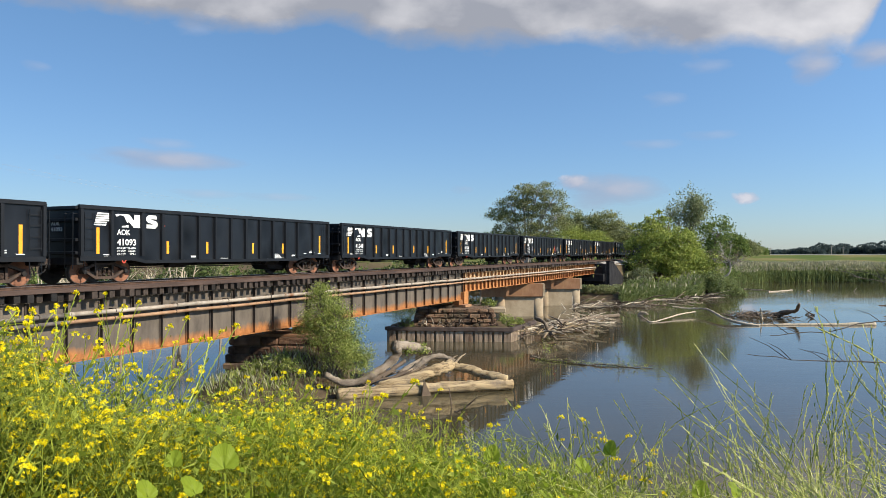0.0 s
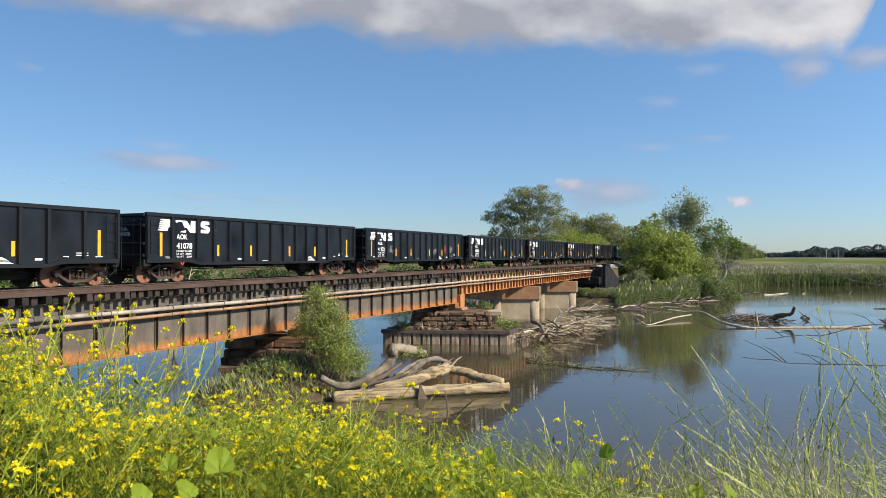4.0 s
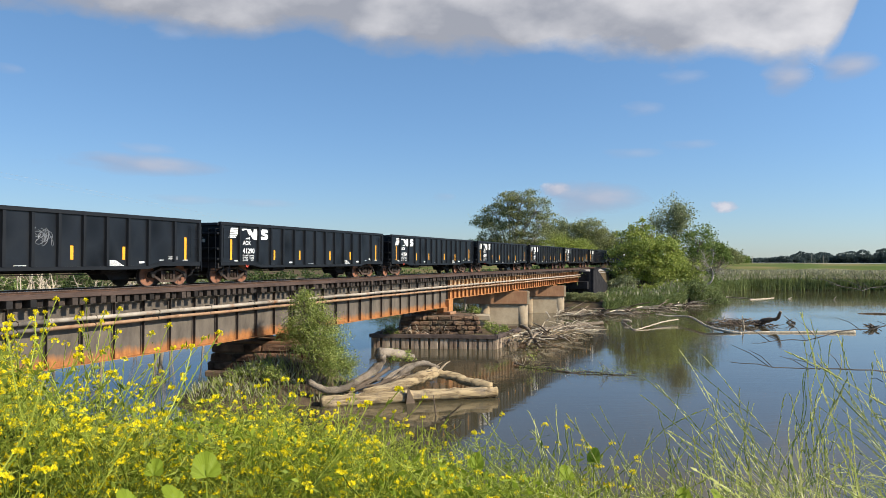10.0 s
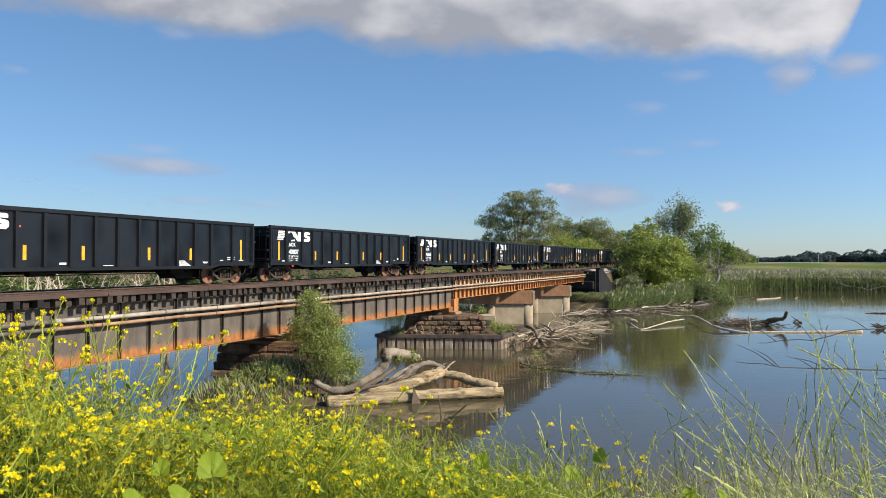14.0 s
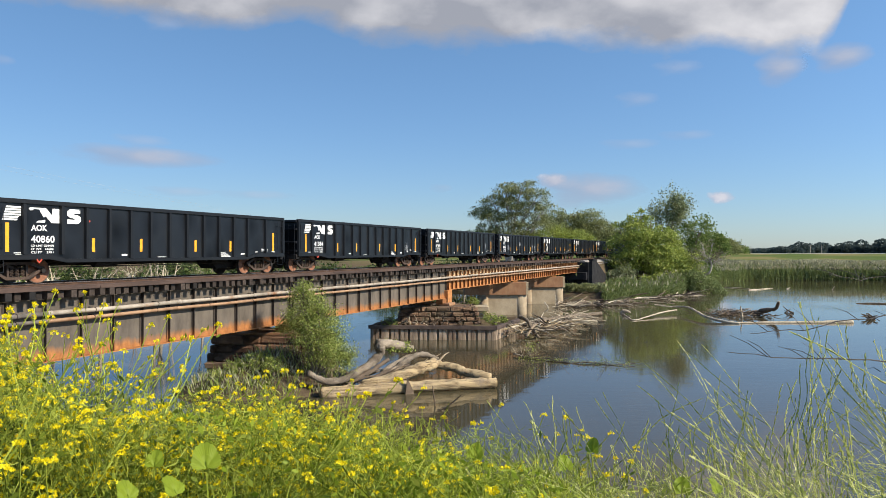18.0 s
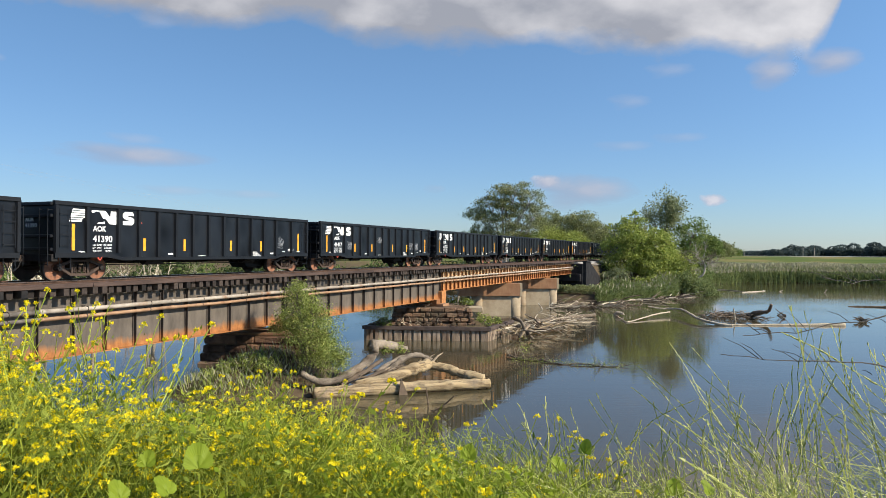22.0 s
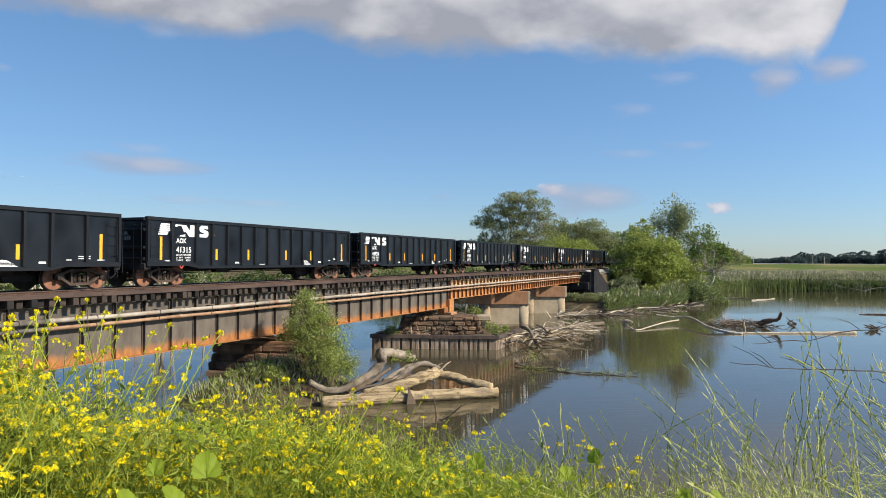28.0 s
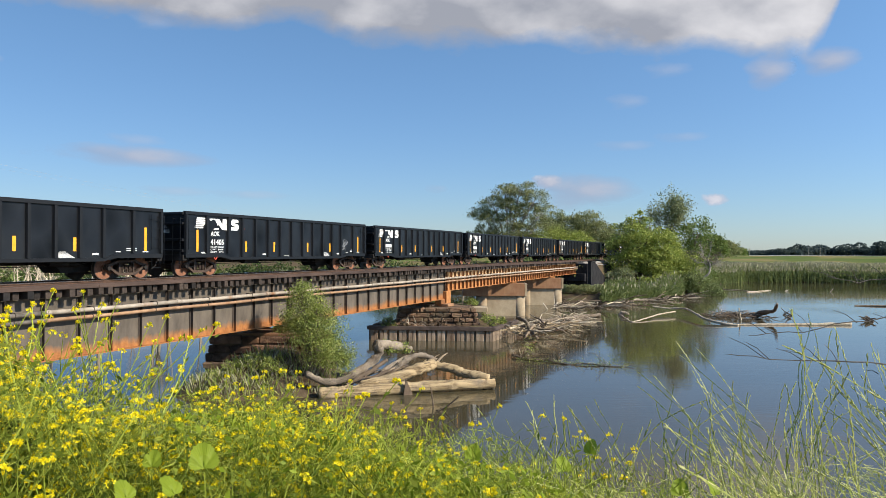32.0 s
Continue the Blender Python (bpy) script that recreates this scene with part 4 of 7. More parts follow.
def build_car():
    """A black steel gondola; y = 0 is the leading body corner, z = 0 the rail head."""
    car = thing("gondola_car", Matrix.Identity(4), "black steel gondola railcar with white lettering and yellow tape strips", "railcar", "gondola cars of the train")
    top, sill, belly = 2.88, 0.86, 0.74
    for sx in (1, -1):
        x = sx * HALF
        a, b = (x - 0.012, x + 0.012)
        sh = Shape().prism([(0.0, sill), (2.3, sill), (2.95, belly), (12.75, belly), (13.4, sill), (CAR_LEN, sill), (CAR_LEN, top - 0.02), (0.0, top - 0.02)], 0, a, b)
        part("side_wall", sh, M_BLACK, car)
        part("top_chord", Shape().block(x - 0.07, x + sx * 0.085, -0.02, CAR_LEN + 0.02, top - 0.15, top, 0.015) if sx > 0 else Shape().block(x - 0.085, x + 0.07, -0.02, CAR_LEN + 0.02, top - 0.15, top, 0.015), M_POST, car)
        o0, o1 = (x + 0.014, x + 0.075) if sx > 0 else (x - 0.075, x - 0.014)
        part("side_sill", Shape().prism([(0.0, sill), (2.3, sill), (2.95, belly), (12.75, belly), (13.4, sill), (CAR_LEN, sill), (CAR_LEN, sill + 0.17), (13.45, sill + 0.17), (12.8, belly + 0.13), (2.9, belly + 0.13), (2.25, sill + 0.17), (0.0, sill + 0.17)], 0, o0, o1), M_POST, car)
        for i, y in enumerate(POSTS):
            w = 0.055
            p0, p1 = (x + 0.014, x + 0.105) if sx > 0 else (x - 0.105, x - 0.014)
            s = Shape()
            zb = belly + 0.13 if 2.9 < y < 12.8 else sill + 0.18
            pr = [(p0, y - w - 0.03), (p0, y + w + 0.03), (p1, y + w), (p1, y - w)] if sx > 0 else [(p1, y - w - 0.03), (p1, y + w + 0.03), (p0, y + w), (p0, y - w)]
            s.prism(pr, 2, zb, top - 0.15)
            part("side_post", s, M_POST, car)
    for y0, y1, out in ((0.0, 0.03, -1), (CAR_LEN - 0.03, CAR_LEN, 1)):
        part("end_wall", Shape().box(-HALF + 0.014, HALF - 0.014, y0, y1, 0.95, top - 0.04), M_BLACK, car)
        yb = y0 if out < 0 else y1
        for z in (1.15, 1.62, 2.34, 2.76):
            part("end_rib", Shape().block(-HALF + 0.02, HALF - 0.02, min(yb, yb + out * 0.12), max(yb, yb + out * 0.12), z - 0.06, z + 0.06, 0.02), M_POST, car)
        # ladders and steps at the corners, on end and side
        for sx in (1, -1):
            lad = Shape()
            for z in (0.62, 1.0, 1.38, 1.76, 2.14, 2.5):
                lad.tube([(sx * 1.05, yb + out * 0.2, z), (sx * 1.46, yb + out * 0.2, z)], 0.014, 4)
            for xx in (1.05, 1.46):
                lad.tube([(sx * xx, yb + out * 0.2, 0.58), (sx * xx, yb + out * 0.2, 2.6)], 0.016, 4)
                lad.tube([(sx * xx, yb + out * 0.2, 2.55), (sx * xx, yb, 2.55)], 0.014, 4)
            part("end_ladder", lad, M_POST, car)
            lad = Shape()
            q0 = 0.17 if out < 0 else CAR_LEN - 0.17
            q1 = q0 - out * 0.42
            for z in (0.46, 1.3, 1.68, 2.06, 2.42):
                lad.tube([(sx * 1.62, q0, z), (sx * 1.62, q1, z)], 0.013, 4)
            for q in (q0, q1):
                lad.tube([(sx * 1.62, q, 0.44), (sx * 1.60, q, 0.86)], 0.014, 4)
                lad.tube([(sx * 1.60, q, 1.2), (sx * 1.60, q, 2.6)], 0.014, 4)
                lad.tube([(sx * 1.62, q, 2.42), (sx * 1.535, q, 2.42)], 0.013, 4)
            part("side_ladder", lad, M_POST, car)
        cp = Shape().block(-0.12, 0.12, min(yb, yb + out * 0.42), max(yb, yb + out * 0.50), 0.70, 0.94, 0.03).block(-0.2, 0.17, min(yb + out * 0.48, yb + out * 0.652), max(yb + out * 0.48, yb + out * 0.652), 0.66, 0.98, 0.05)
        part("coupler", cp, M_TRUCK, car)
        part("end_sill", Shape().block(-HALF + 0.02, HALF - 0.02, min(yb - out * 0.2, yb + out * 0.06), max(yb - out * 0.2, yb + out * 0.06), 0.72, 0.98, 0.02), M_UNDER, car)
        part("air_hose", Shape().tube([(0.3, yb + out * 0.3, 0.8), (0.33, yb + out * 0.45, 0.5), (0.2, yb + out * 0.56, 0.36)], 0.025, 6), M_UNDER, car)
    part("floor_plate", Shape().box(-HALF + 0.014, HALF - 0.014, 0.03, CAR_LEN - 0.03, 1.0, 1.04), M_UNDER, car)
    part("centre_sill", Shape().block(-0.2, 0.2, 0.1, CAR_LEN - 0.1, 0.60, 0.99, 0.02), M_UNDER, car)
    for y in (2.8, 4.8, 6.8, 8.9, 10.9, 12.9):
        part("cross_bearer", Shape().prism([(-1.46, 0.98), (1.46, 0.98), (1.46, 0.84), (0.25, 0.62), (-0.25, 0.62), (-1.46, 0.84)], 1, y - 0.06, y + 0.06), M_UNDER, car)
    part("brake_cylinder", Shape().tube([(0.65, 11.2, 0.72), (0.65, 12.0, 0.72)], 0.16, 12), M_UNDER, car)
    part("equipment_box", Shape().prism([(11.55, 0.74), (13.35, 0.74), (13.2, 0.34), (12.0, 0.30)], 0, -0.6, 0.35), M_UNDER, car, "dark underframe box")
    part("air_tank", Shape().tube([(0.9, 4.6, 0.70), (0.9, 5.6, 0.70)], 0.17, 12), M_UNDER, car)
    part("brake_rod", Shape().tube([(0.5, 2.6, 0.56), (0.5, 13.0, 0.56)], 0.02, 5), M_UNDER, car)
    # yellow tape strips
    tx = HALF + 0.0135
    for y, z0, z1 in ((0.77, 1.12, 2.08), (4.07, 1.12, 1.62), (6.3, 1.12, 1.62), (9.32, 1.12, 1.62), (11.6, 1.12, 1.62), (14.85, 1.12, 2.08)):
        part("tape_strip", flat(rect(y - 0.065, y + 0.065, z0, z1), tx, M_YELLOW, "tape_strip"), M_YELLOW, car, "yellow reflective tape strip")
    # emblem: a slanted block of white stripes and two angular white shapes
    for i in range(6):
        z = 2.16 + i * 0.083
        sl = 0.035 * i
        part("emblem_stripe", flat([(0.58 + sl * 0.8, z), (1.04 + sl + (0.05 if i < 2 else 0.12), z), (1.08 + sl + (0.06 if i < 2 else 0.12), z + 0.058), (0.61 + sl * 0.8, z + 0.058)], tx, M_WHITE, "emblem_stripe"), M_WHITE, car)
    for poly in ([(1.86, 2.62), (2.16, 2.62), (2.38, 2.38), (2.40, 2.62), (2.66, 2.62), (2.66, 2.12), (2.36, 2.12), (2.14, 2.34), (2.06, 2.30)],
                 [(1.78, 2.12), (2.12, 2.12), (2.12, 2.22), (2.0, 2.19), (1.86, 2.18)],
                 [(1.52, 2.60), (1.60, 2.62), (1.86, 2.62), (1.90, 2.56), (1.72, 2.58), (1.66, 2.53), (1.56, 2.52)],
                 [(2.98, 2.12), (3.42, 2.12), (3.53, 2.22), (3.53, 2.36), (3.44, 2.42), (3.22, 2.46), (3.22, 2.49), (3.50, 2.49), (3.50, 2.58), (3.44, 2.64), (3.08, 2.64), (2.97, 2.54), (2.97, 2.42), (3.06, 2.35), (3.28, 2.30), (3.28, 2.27), (2.98, 2.27)]):
        part("emblem_block", flat(poly, tx, M_WHITE, "emblem_block"), M_WHITE, car)
    # readable stencils shared by all cars
    for text, y, z, h, w in (("AOK", 1.60, 1.83, 0.21, 0.60), ("LD LMT 224400", 1.60, 1.295, 0.072, 0.86), ("LT WT   61600", 1.60, 1.18, 0.072, 0.84), ("CU FT    2791", 1.60, 1.065, 0.072, 0.84)):
        ob = part("lettering", lettering(text, h, w, M_WHITE), M_WHITE, car)
        ob.location = (tx + 0.003, y, z)
    ob = part("lettering", lettering("AOK", 0.17, 0.46, M_WHITE), M_WHITE, car)
    ob.matrix_basis = pose(0.10, -0.03, 2.14, 0, 0, -90)
    # small white data boxes
    for y0, y1, z0, z1 in ((5.35, 5.62, 0.96, 1.03), (7.15, 7.6, 0.90, 0.92), (12.35, 12.62, 0.98, 1.05), (13.4, 13.62, 1.09, 1.12), (13.9, 14.4, 1.22, 1.25), (13.9, 14.4, 1.14, 1.17), (14.7, 15.0, 1.09, 1.12), (1.0, 1.25, 1.07, 1.1), (1.05, 1.3, 1.02, 1.04)):
        part("stencil_bar", flat(rect(y0, y1, z0, z1), tx, M_WHITE, "stencil_bar"), M_WHITE, car)
    for i in range(6):
        part("stencil_bar", flat(rect(10.95, 11.25 + 0.07 * i, 1.08 - 0.04 * i, 1.10 - 0.04 * i), tx, M_WHITE, "stencil_bar"), M_WHITE, car)
    part("red_dot", flat(rect(3.68 + 0.18, 3.68 + 0.25, 2.2, 2.27), tx, M_RED, "red_dot"), M_RED, car)
    part("red_hook", flat([(1.78, 0.80), (1.86, 0.74), (1.94, 0.80), (1.98, 0.88), (1.94, 0.88), (1.88, 0.80), (1.84, 0.80), (1.80, 0.88), (1.76, 0.88)], HALF + 0.08, M_RED, "red_hook"), M_RED, car)
    wheels = build_truck(car, 1.48) + build_truck(car, 14.37)
    return car, wheels


def graffiti(car, seed, y, z, mat):
    """Looping spray strokes that overlap in one small patch."""
    rng = random.Random(seed)
    s = Shape()
    for i in range(5):
        a, b = rng.uniform(0.12, 0.30), rng.uniform(0.10, 0.24)
        cy, cz = y + 0.35 + rng.uniform(-0.14, 0.14), z + 0.33 + rng.uniform(-0.16, 0.16)
        f, g, h = rng.choice((1, 2, 3)), rng.choice((2, 3)), rng.uniform(0, 6.3)
        n = 26
        s.tube([(HALF + 0.014, cy + a * math.sin(f * u + h) + 0.05 * math.sin(5 * u), cz + b * math.cos(g * u)) for u in (2 * math.pi * k / n for k in range(int(n * rng.uniform(0.55, 1.0))))], 0.011, 4)
    part("painted_scrawl", s, mat, car, "sprayed scribble without letters")


def build_train():
    first, wheels = build_car()
    cars = [first]
    for k in range(0, 25):
        cars.append(copy_thing(first, pose(0, 0, 0)))
    for i, car in enumerate(cars):
        num = NUMBERS.get(i - 1)
        if num:
            ob = part("car_number", lettering(num, 0.25, 0.88, M_WHITE), M_WHITE, car)
            ob.location = (HALF + 0.0165, 1.60, 1.43)
            ob = part("end_number", lettering(num, 0.15, 0.62, M_WHITE), M_WHITE, car)
            ob.matrix_basis = pose(0.08, -0.03, 1.93, 0, 0, -90)
        else:
            part("number_bar", flat(rect(1.60, 2.48, 1.45, 1.66), HALF + 0.0135, M_WHITE, "number_bar"), M_WHITE, car)
    for k, items in ((3, ((3.0, 1.15, M_SILVER), (9.9, 1.1, M_SILVER), (11.75, 1.25, M_RED), (12.9, 1.3, M_SILVER))), (4, ((7.9, 1.6, M_SILVER),)), (9, ((13.0, 1.1, M_SILVER),)), (10, ((12.9, 1.2, M_SILVER),)), (11, ((3.0, 1.2, M_SILVER), (7.1, 1.55, M_SILVER), (11.95, 1.15, M_SILVER), (12.9, 1.3, M_SILVER))), (15, ((12.9, 1.2, M_SILVER),))):
        for j, (y, z, m) in enumerate(items):
            graffiti(cars[k + 1], k * 10 + j, y, z, m)
    return cars, wheels


CARS, WHEELS = build_train()


def rolled(t):
    """How far the train has rolled after t seconds; its pace varies a little."""
    u = t / 32
    return 247.876 * u - 12.596 * u ** 2 + 23.643 * u ** 3 - 9.984 * u ** 4


def lead_of(i, t):
    """Where the leading corner of car i stands along the track at t seconds."""
    return 17.150 + CAR_PITCH * (i - 1) - rolled(t)

# ---- trees and shrubs ----
def wood(sh, pts, r0, r1, rng, seg=7, wob=0.0):
    """A knotty, tapering piece through the given points."""
    P = [Vector(p) for p in pts]
    fine = []
    for i in range(len(P) - 1):
        a, b = P[max(i - 1, 0)], P[i]
        c, d = P[i + 1], P[min(i + 2, len(P) - 1)]
        for j in range(8 if seg > 6 else 4):
            u = j / (8 if seg > 6 else 4)
            fine.append(0.5 * ((2 * b) + (c - a) * u + (2 * a - 5 * b + 4 * c - d) * u * u + (3 * b - a - 3 * c + d) * u ** 3))
    fine.append(P[-1])
    n = len(fine) - 1
    rad = [(r0 + (r1 - r0) * i / n) * rng.uniform(0.86, 1.14) for i in range(n + 1)]
    k = len(sh.v)
    sh.tube([p + Vector((rng.uniform(-1, 1), rng.uniform(-1, 1), rng.uniform(-1, 1))) * wob for p in fine], rad, seg)
    if seg > 6:
        # furrows and knots
        for j in range(k, len(sh.v)):
            q, c = Vector(sh.v[j]), fine[(j - k) // seg]
            sh.v[j] = tuple(q + (q - c) * (0.20 * noise.noise(q * 2.3) + 0.22 * noise.noise(q * 7.0)))
    return sh


def limbs(rng, base, height, spread, levels, r0, lean=(0, 0), fork=3, start=0.3):
    """A tapered trunk that forks into limbs and twigs. Returns the wood and the twig tips."""
    sh, tips = Shape(), []

    def grow(p, d, ln, r, lv):
        pts, radii = [p], [r]
        for i in range(3):
            d = (d + Vector((rng.uniform(-1, 1), rng.uniform(-1, 1), rng.uniform(-0.3, 0.6))) * 0.16).normalized()
            p = p + d * (ln / 3)
            pts.append(p)
            radii.append(r * (1 - 0.17 * (i + 1)))
        sh.tube(pts, radii, 6 if lv > 1 else 4, cap=False)
        if lv <= 1:
            tips.extend(pts[1:])
        if lv == 0:
            return
        for i in range(fork + (1 if rng.random() < 0.4 else 0)):
            k = rng.choice((1, 2, 3, 3)) if lv < levels else rng.choice((2, 3, 3))
            a = rng.uniform(0, 2 * math.pi)
            side = Vector((math.cos(a), math.sin(a), rng.uniform(-0.15, 0.5)))
            nd = (d * (1 - spread) + side * spread).normalized()
            grow(pts[k], nd, ln * rng.uniform(0.55, 0.8), radii[k] * 0.62, lv - 1)

    grow(Vector(base), Vector((lean[0], lean[1], 1)).normalized(), height * start, r0, levels)
    return sh, tips


def tree(name, base, height, width, leaf_mat, leaves, size, seed, label, category="tree", spread=0.62, levels=4, low=0.25, group="", lean=(0, 0), bark=None, droop=0.3, girth=0.22):
    """Trunk with limbs, and a crown of loose leaves round the twig tips, scaled to a height and a width."""
    rng, nr = random.Random(seed), np.random.default_rng(seed)
    sh, tips = limbs(rng, (0, 0, 0), 10.0, spread, levels, girth, lean)
    v = np.array([tuple(p) for p in sh.v])
    tp = np.array([tuple(p) for p in tips])
    kz = height * 0.96 / tp[:, 2].max()
    c = np.median(tp[:, :2], axis=0)
    kx = width / 2 / np.percentile(np.hypot(tp[:, 0] - c[0], tp[:, 1] - c[1]), 92)
    k = np.array([kx, kx, kz])
    # keep the trunk slender where the crown is stretched
    sh.v = [tuple(p) for p in v * k]
    tp = tp * k
    tp = tp[tp[:, 2] > height * low]
    t = thing(name, pose(base[0], base[1], base[2]), label, category, group)
    part("trunk", sh, bark or M_BARK, t, smooth=True)
    if leaves:
        pick = tp[nr.integers(0, len(tp), int(leaves * 1.7))]
        off = nr.normal(0, 1, (len(pick), 3)) * np.array([width * 0.06, width * 0.06, height * 0.045])
        pts = pick + off
        pts[:, 2] = np.maximum(pts[:, 2], 0.1)
        part("crown", quads_mesh("crown", leaf_cloud(pts, size, nr, droop=droop), leaf_mat), leaf_mat, t)
    return t


def bushy(name, base, lobes, mat, leaves, size, seed, label, category="tree", group="", bark=None, gap=0.45, long=1.7, per=14, tuft=0.10):
    """A crown of uneven leafy lobes (x, y, z, rx, rz) on limbs that reach into each of them."""
    rng, nr = random.Random(seed), np.random.default_rng(seed)
    wood_, pts = Shape(), []
    total = sum(rx * rx for *_, rx, rz in lobes)
    top = max(l[2] for l in lobes)
    for x, y, z, rx, rz in lobes:
        e = Vector((x, y, z))
        f = Vector((x * 0.12, y * 0.12, 0))
        mid = f.lerp(e, 0.5) + Vector((-x * 0.12, -y * 0.12, 0.08 * z))
        r = 0.05 + 0.016 * z
        wood_.tube([f, mid, e], [r, r * 0.7, r * 0.4], 6, cap=False)
        for i in range(9):
            d = Vector((rng.gauss(0, 1), rng.gauss(0, 1), rng.gauss(0.35, 0.8))).normalized()
            q = e + Vector((d.x * rx, d.y * rx, d.z * rz)) * rng.uniform(0.75, 1.08)
            k = mid.lerp(e, rng.uniform(0.4, 1.0))
            wood_.tube([k, k.lerp(q, 0.5) + Vector((0, 0, 0.05 * rx)), q], [r * 0.38, r * 0.22, 0.012], 4, cap=False)
        n = int(leaves * rx * rx / total)
        # sprays: small groups of leaves over the lobe's skin, with gaps between them
        m = max(n // per, 4)
        d = nr.normal(0, 1, (m, 3))
        d /= np.linalg.norm(d, axis=1)[:, None]
        d = d[(d[:, 2] > -0.55)]
        rad = nr.uniform(gap, 1.0, (len(d), 1)) ** 0.6 * (1 + 0.22 * np.sin(d[:, :1] * 7 + seed) * np.cos(d[:, 1:2] * 6 + d[:, 2:3] * 5))
        c = d * rad * np.array([rx, rx, rz]) + np.array([x, y, z])
        s = nr.normal(0, 1, (len(d), per, 3)) * np.array([tuft * rx + size, tuft * rx + size, 0.6 * tuft * rz + size * 0.5])
        pts.append((c[:, None, :] + s).reshape(-1, 3))
    pts = np.concatenate(pts)
    pts[:, 2] = np.maximum(pts[:, 2], 0.1)
    t = thing(name, pose(*base), label, category, group)
    if size < 0.13:
        part("branchwork", wood_, bark or M_BARK, t, smooth=True, kind="stuff")
    else:
        part("trunk", wood_, bark or M_BARK, t, smooth=True)
    part("crown", quads_mesh("crown", leaf_cloud(pts, size, nr, long=long), mat), mat, t)
    return t


def gz(x, y):
    return float(ground_height(x, y))


def on_ground(x, y, dz=-0.05):
    return (x, y, gz(x, y) + dz)


def bare_tree():
    """A leaning pale trunk under a wide crown of bare, crooked limbs and fine twigs."""
    rng = random.Random(23)
    x0, y0, z0 = on_ground(-5.6, 120.8)
    t = thing("bare_tree", pose(x0, y0, max(z0, 0.2)), "dead tree with a wide crown of bare grey-brown limbs", "tree")
    fork = [Vector((-0.6, 0, 0)), Vector((0.1, 0, 2.2)), Vector((1.3, 0, 3.4)), Vector((1.5, 0.1, 4.6)), Vector((1.2, 0.1, 5.6))]
    part("trunk", wood(Shape(), fork, 0.19, 0.11, rng, 8, 0.02), M_POLE, t, smooth=True)
    for i in range(17):
        a = -1.5 + 3.0 * i / 16 + rng.uniform(-0.12, 0.12)
        f = fork[2].lerp(fork[4], 0.15 + 0.85 * rng.random())
        ln = rng.uniform(2.6, 4.0)
        d = Vector((math.sin(a), rng.uniform(-0.6, 0.6), math.cos(a) * 0.8 + 0.1)).normalized()
        sh = Shape()
        p, pts = f, [f]
        for k in range(6):
            d = (d + Vector((rng.uniform(-.5, .5), rng.uniform(-.4, .4), rng.uniform(-.42, .30)))).normalized()
            p = p + d * ln / 6
            pts.append(p)
        r = rng.uniform(0.045, 0.075)
        sh.tube(pts, [r * (1 - 0.12 * k) for k in range(7)], 5)
        for k in range(22):
            q = pts[rng.randint(2, 6)]
            e = (d * 0.5 + Vector((rng.uniform(-1, 1), rng.uniform(-1, 1), rng.uniform(-.6, .7)))).normalized() * rng.uniform(0.4, 1.2)
            m = q + e * 0.5 + Vector((rng.uniform(-.1, .1), 0, rng.uniform(0, .15)))
            sh.tube([q, m, q + e], [0.024, 0.018, 0.009], 3)
        part("limb", sh, (M_POLE, M_DRIFTM, M_BARK)[i % 3], t)


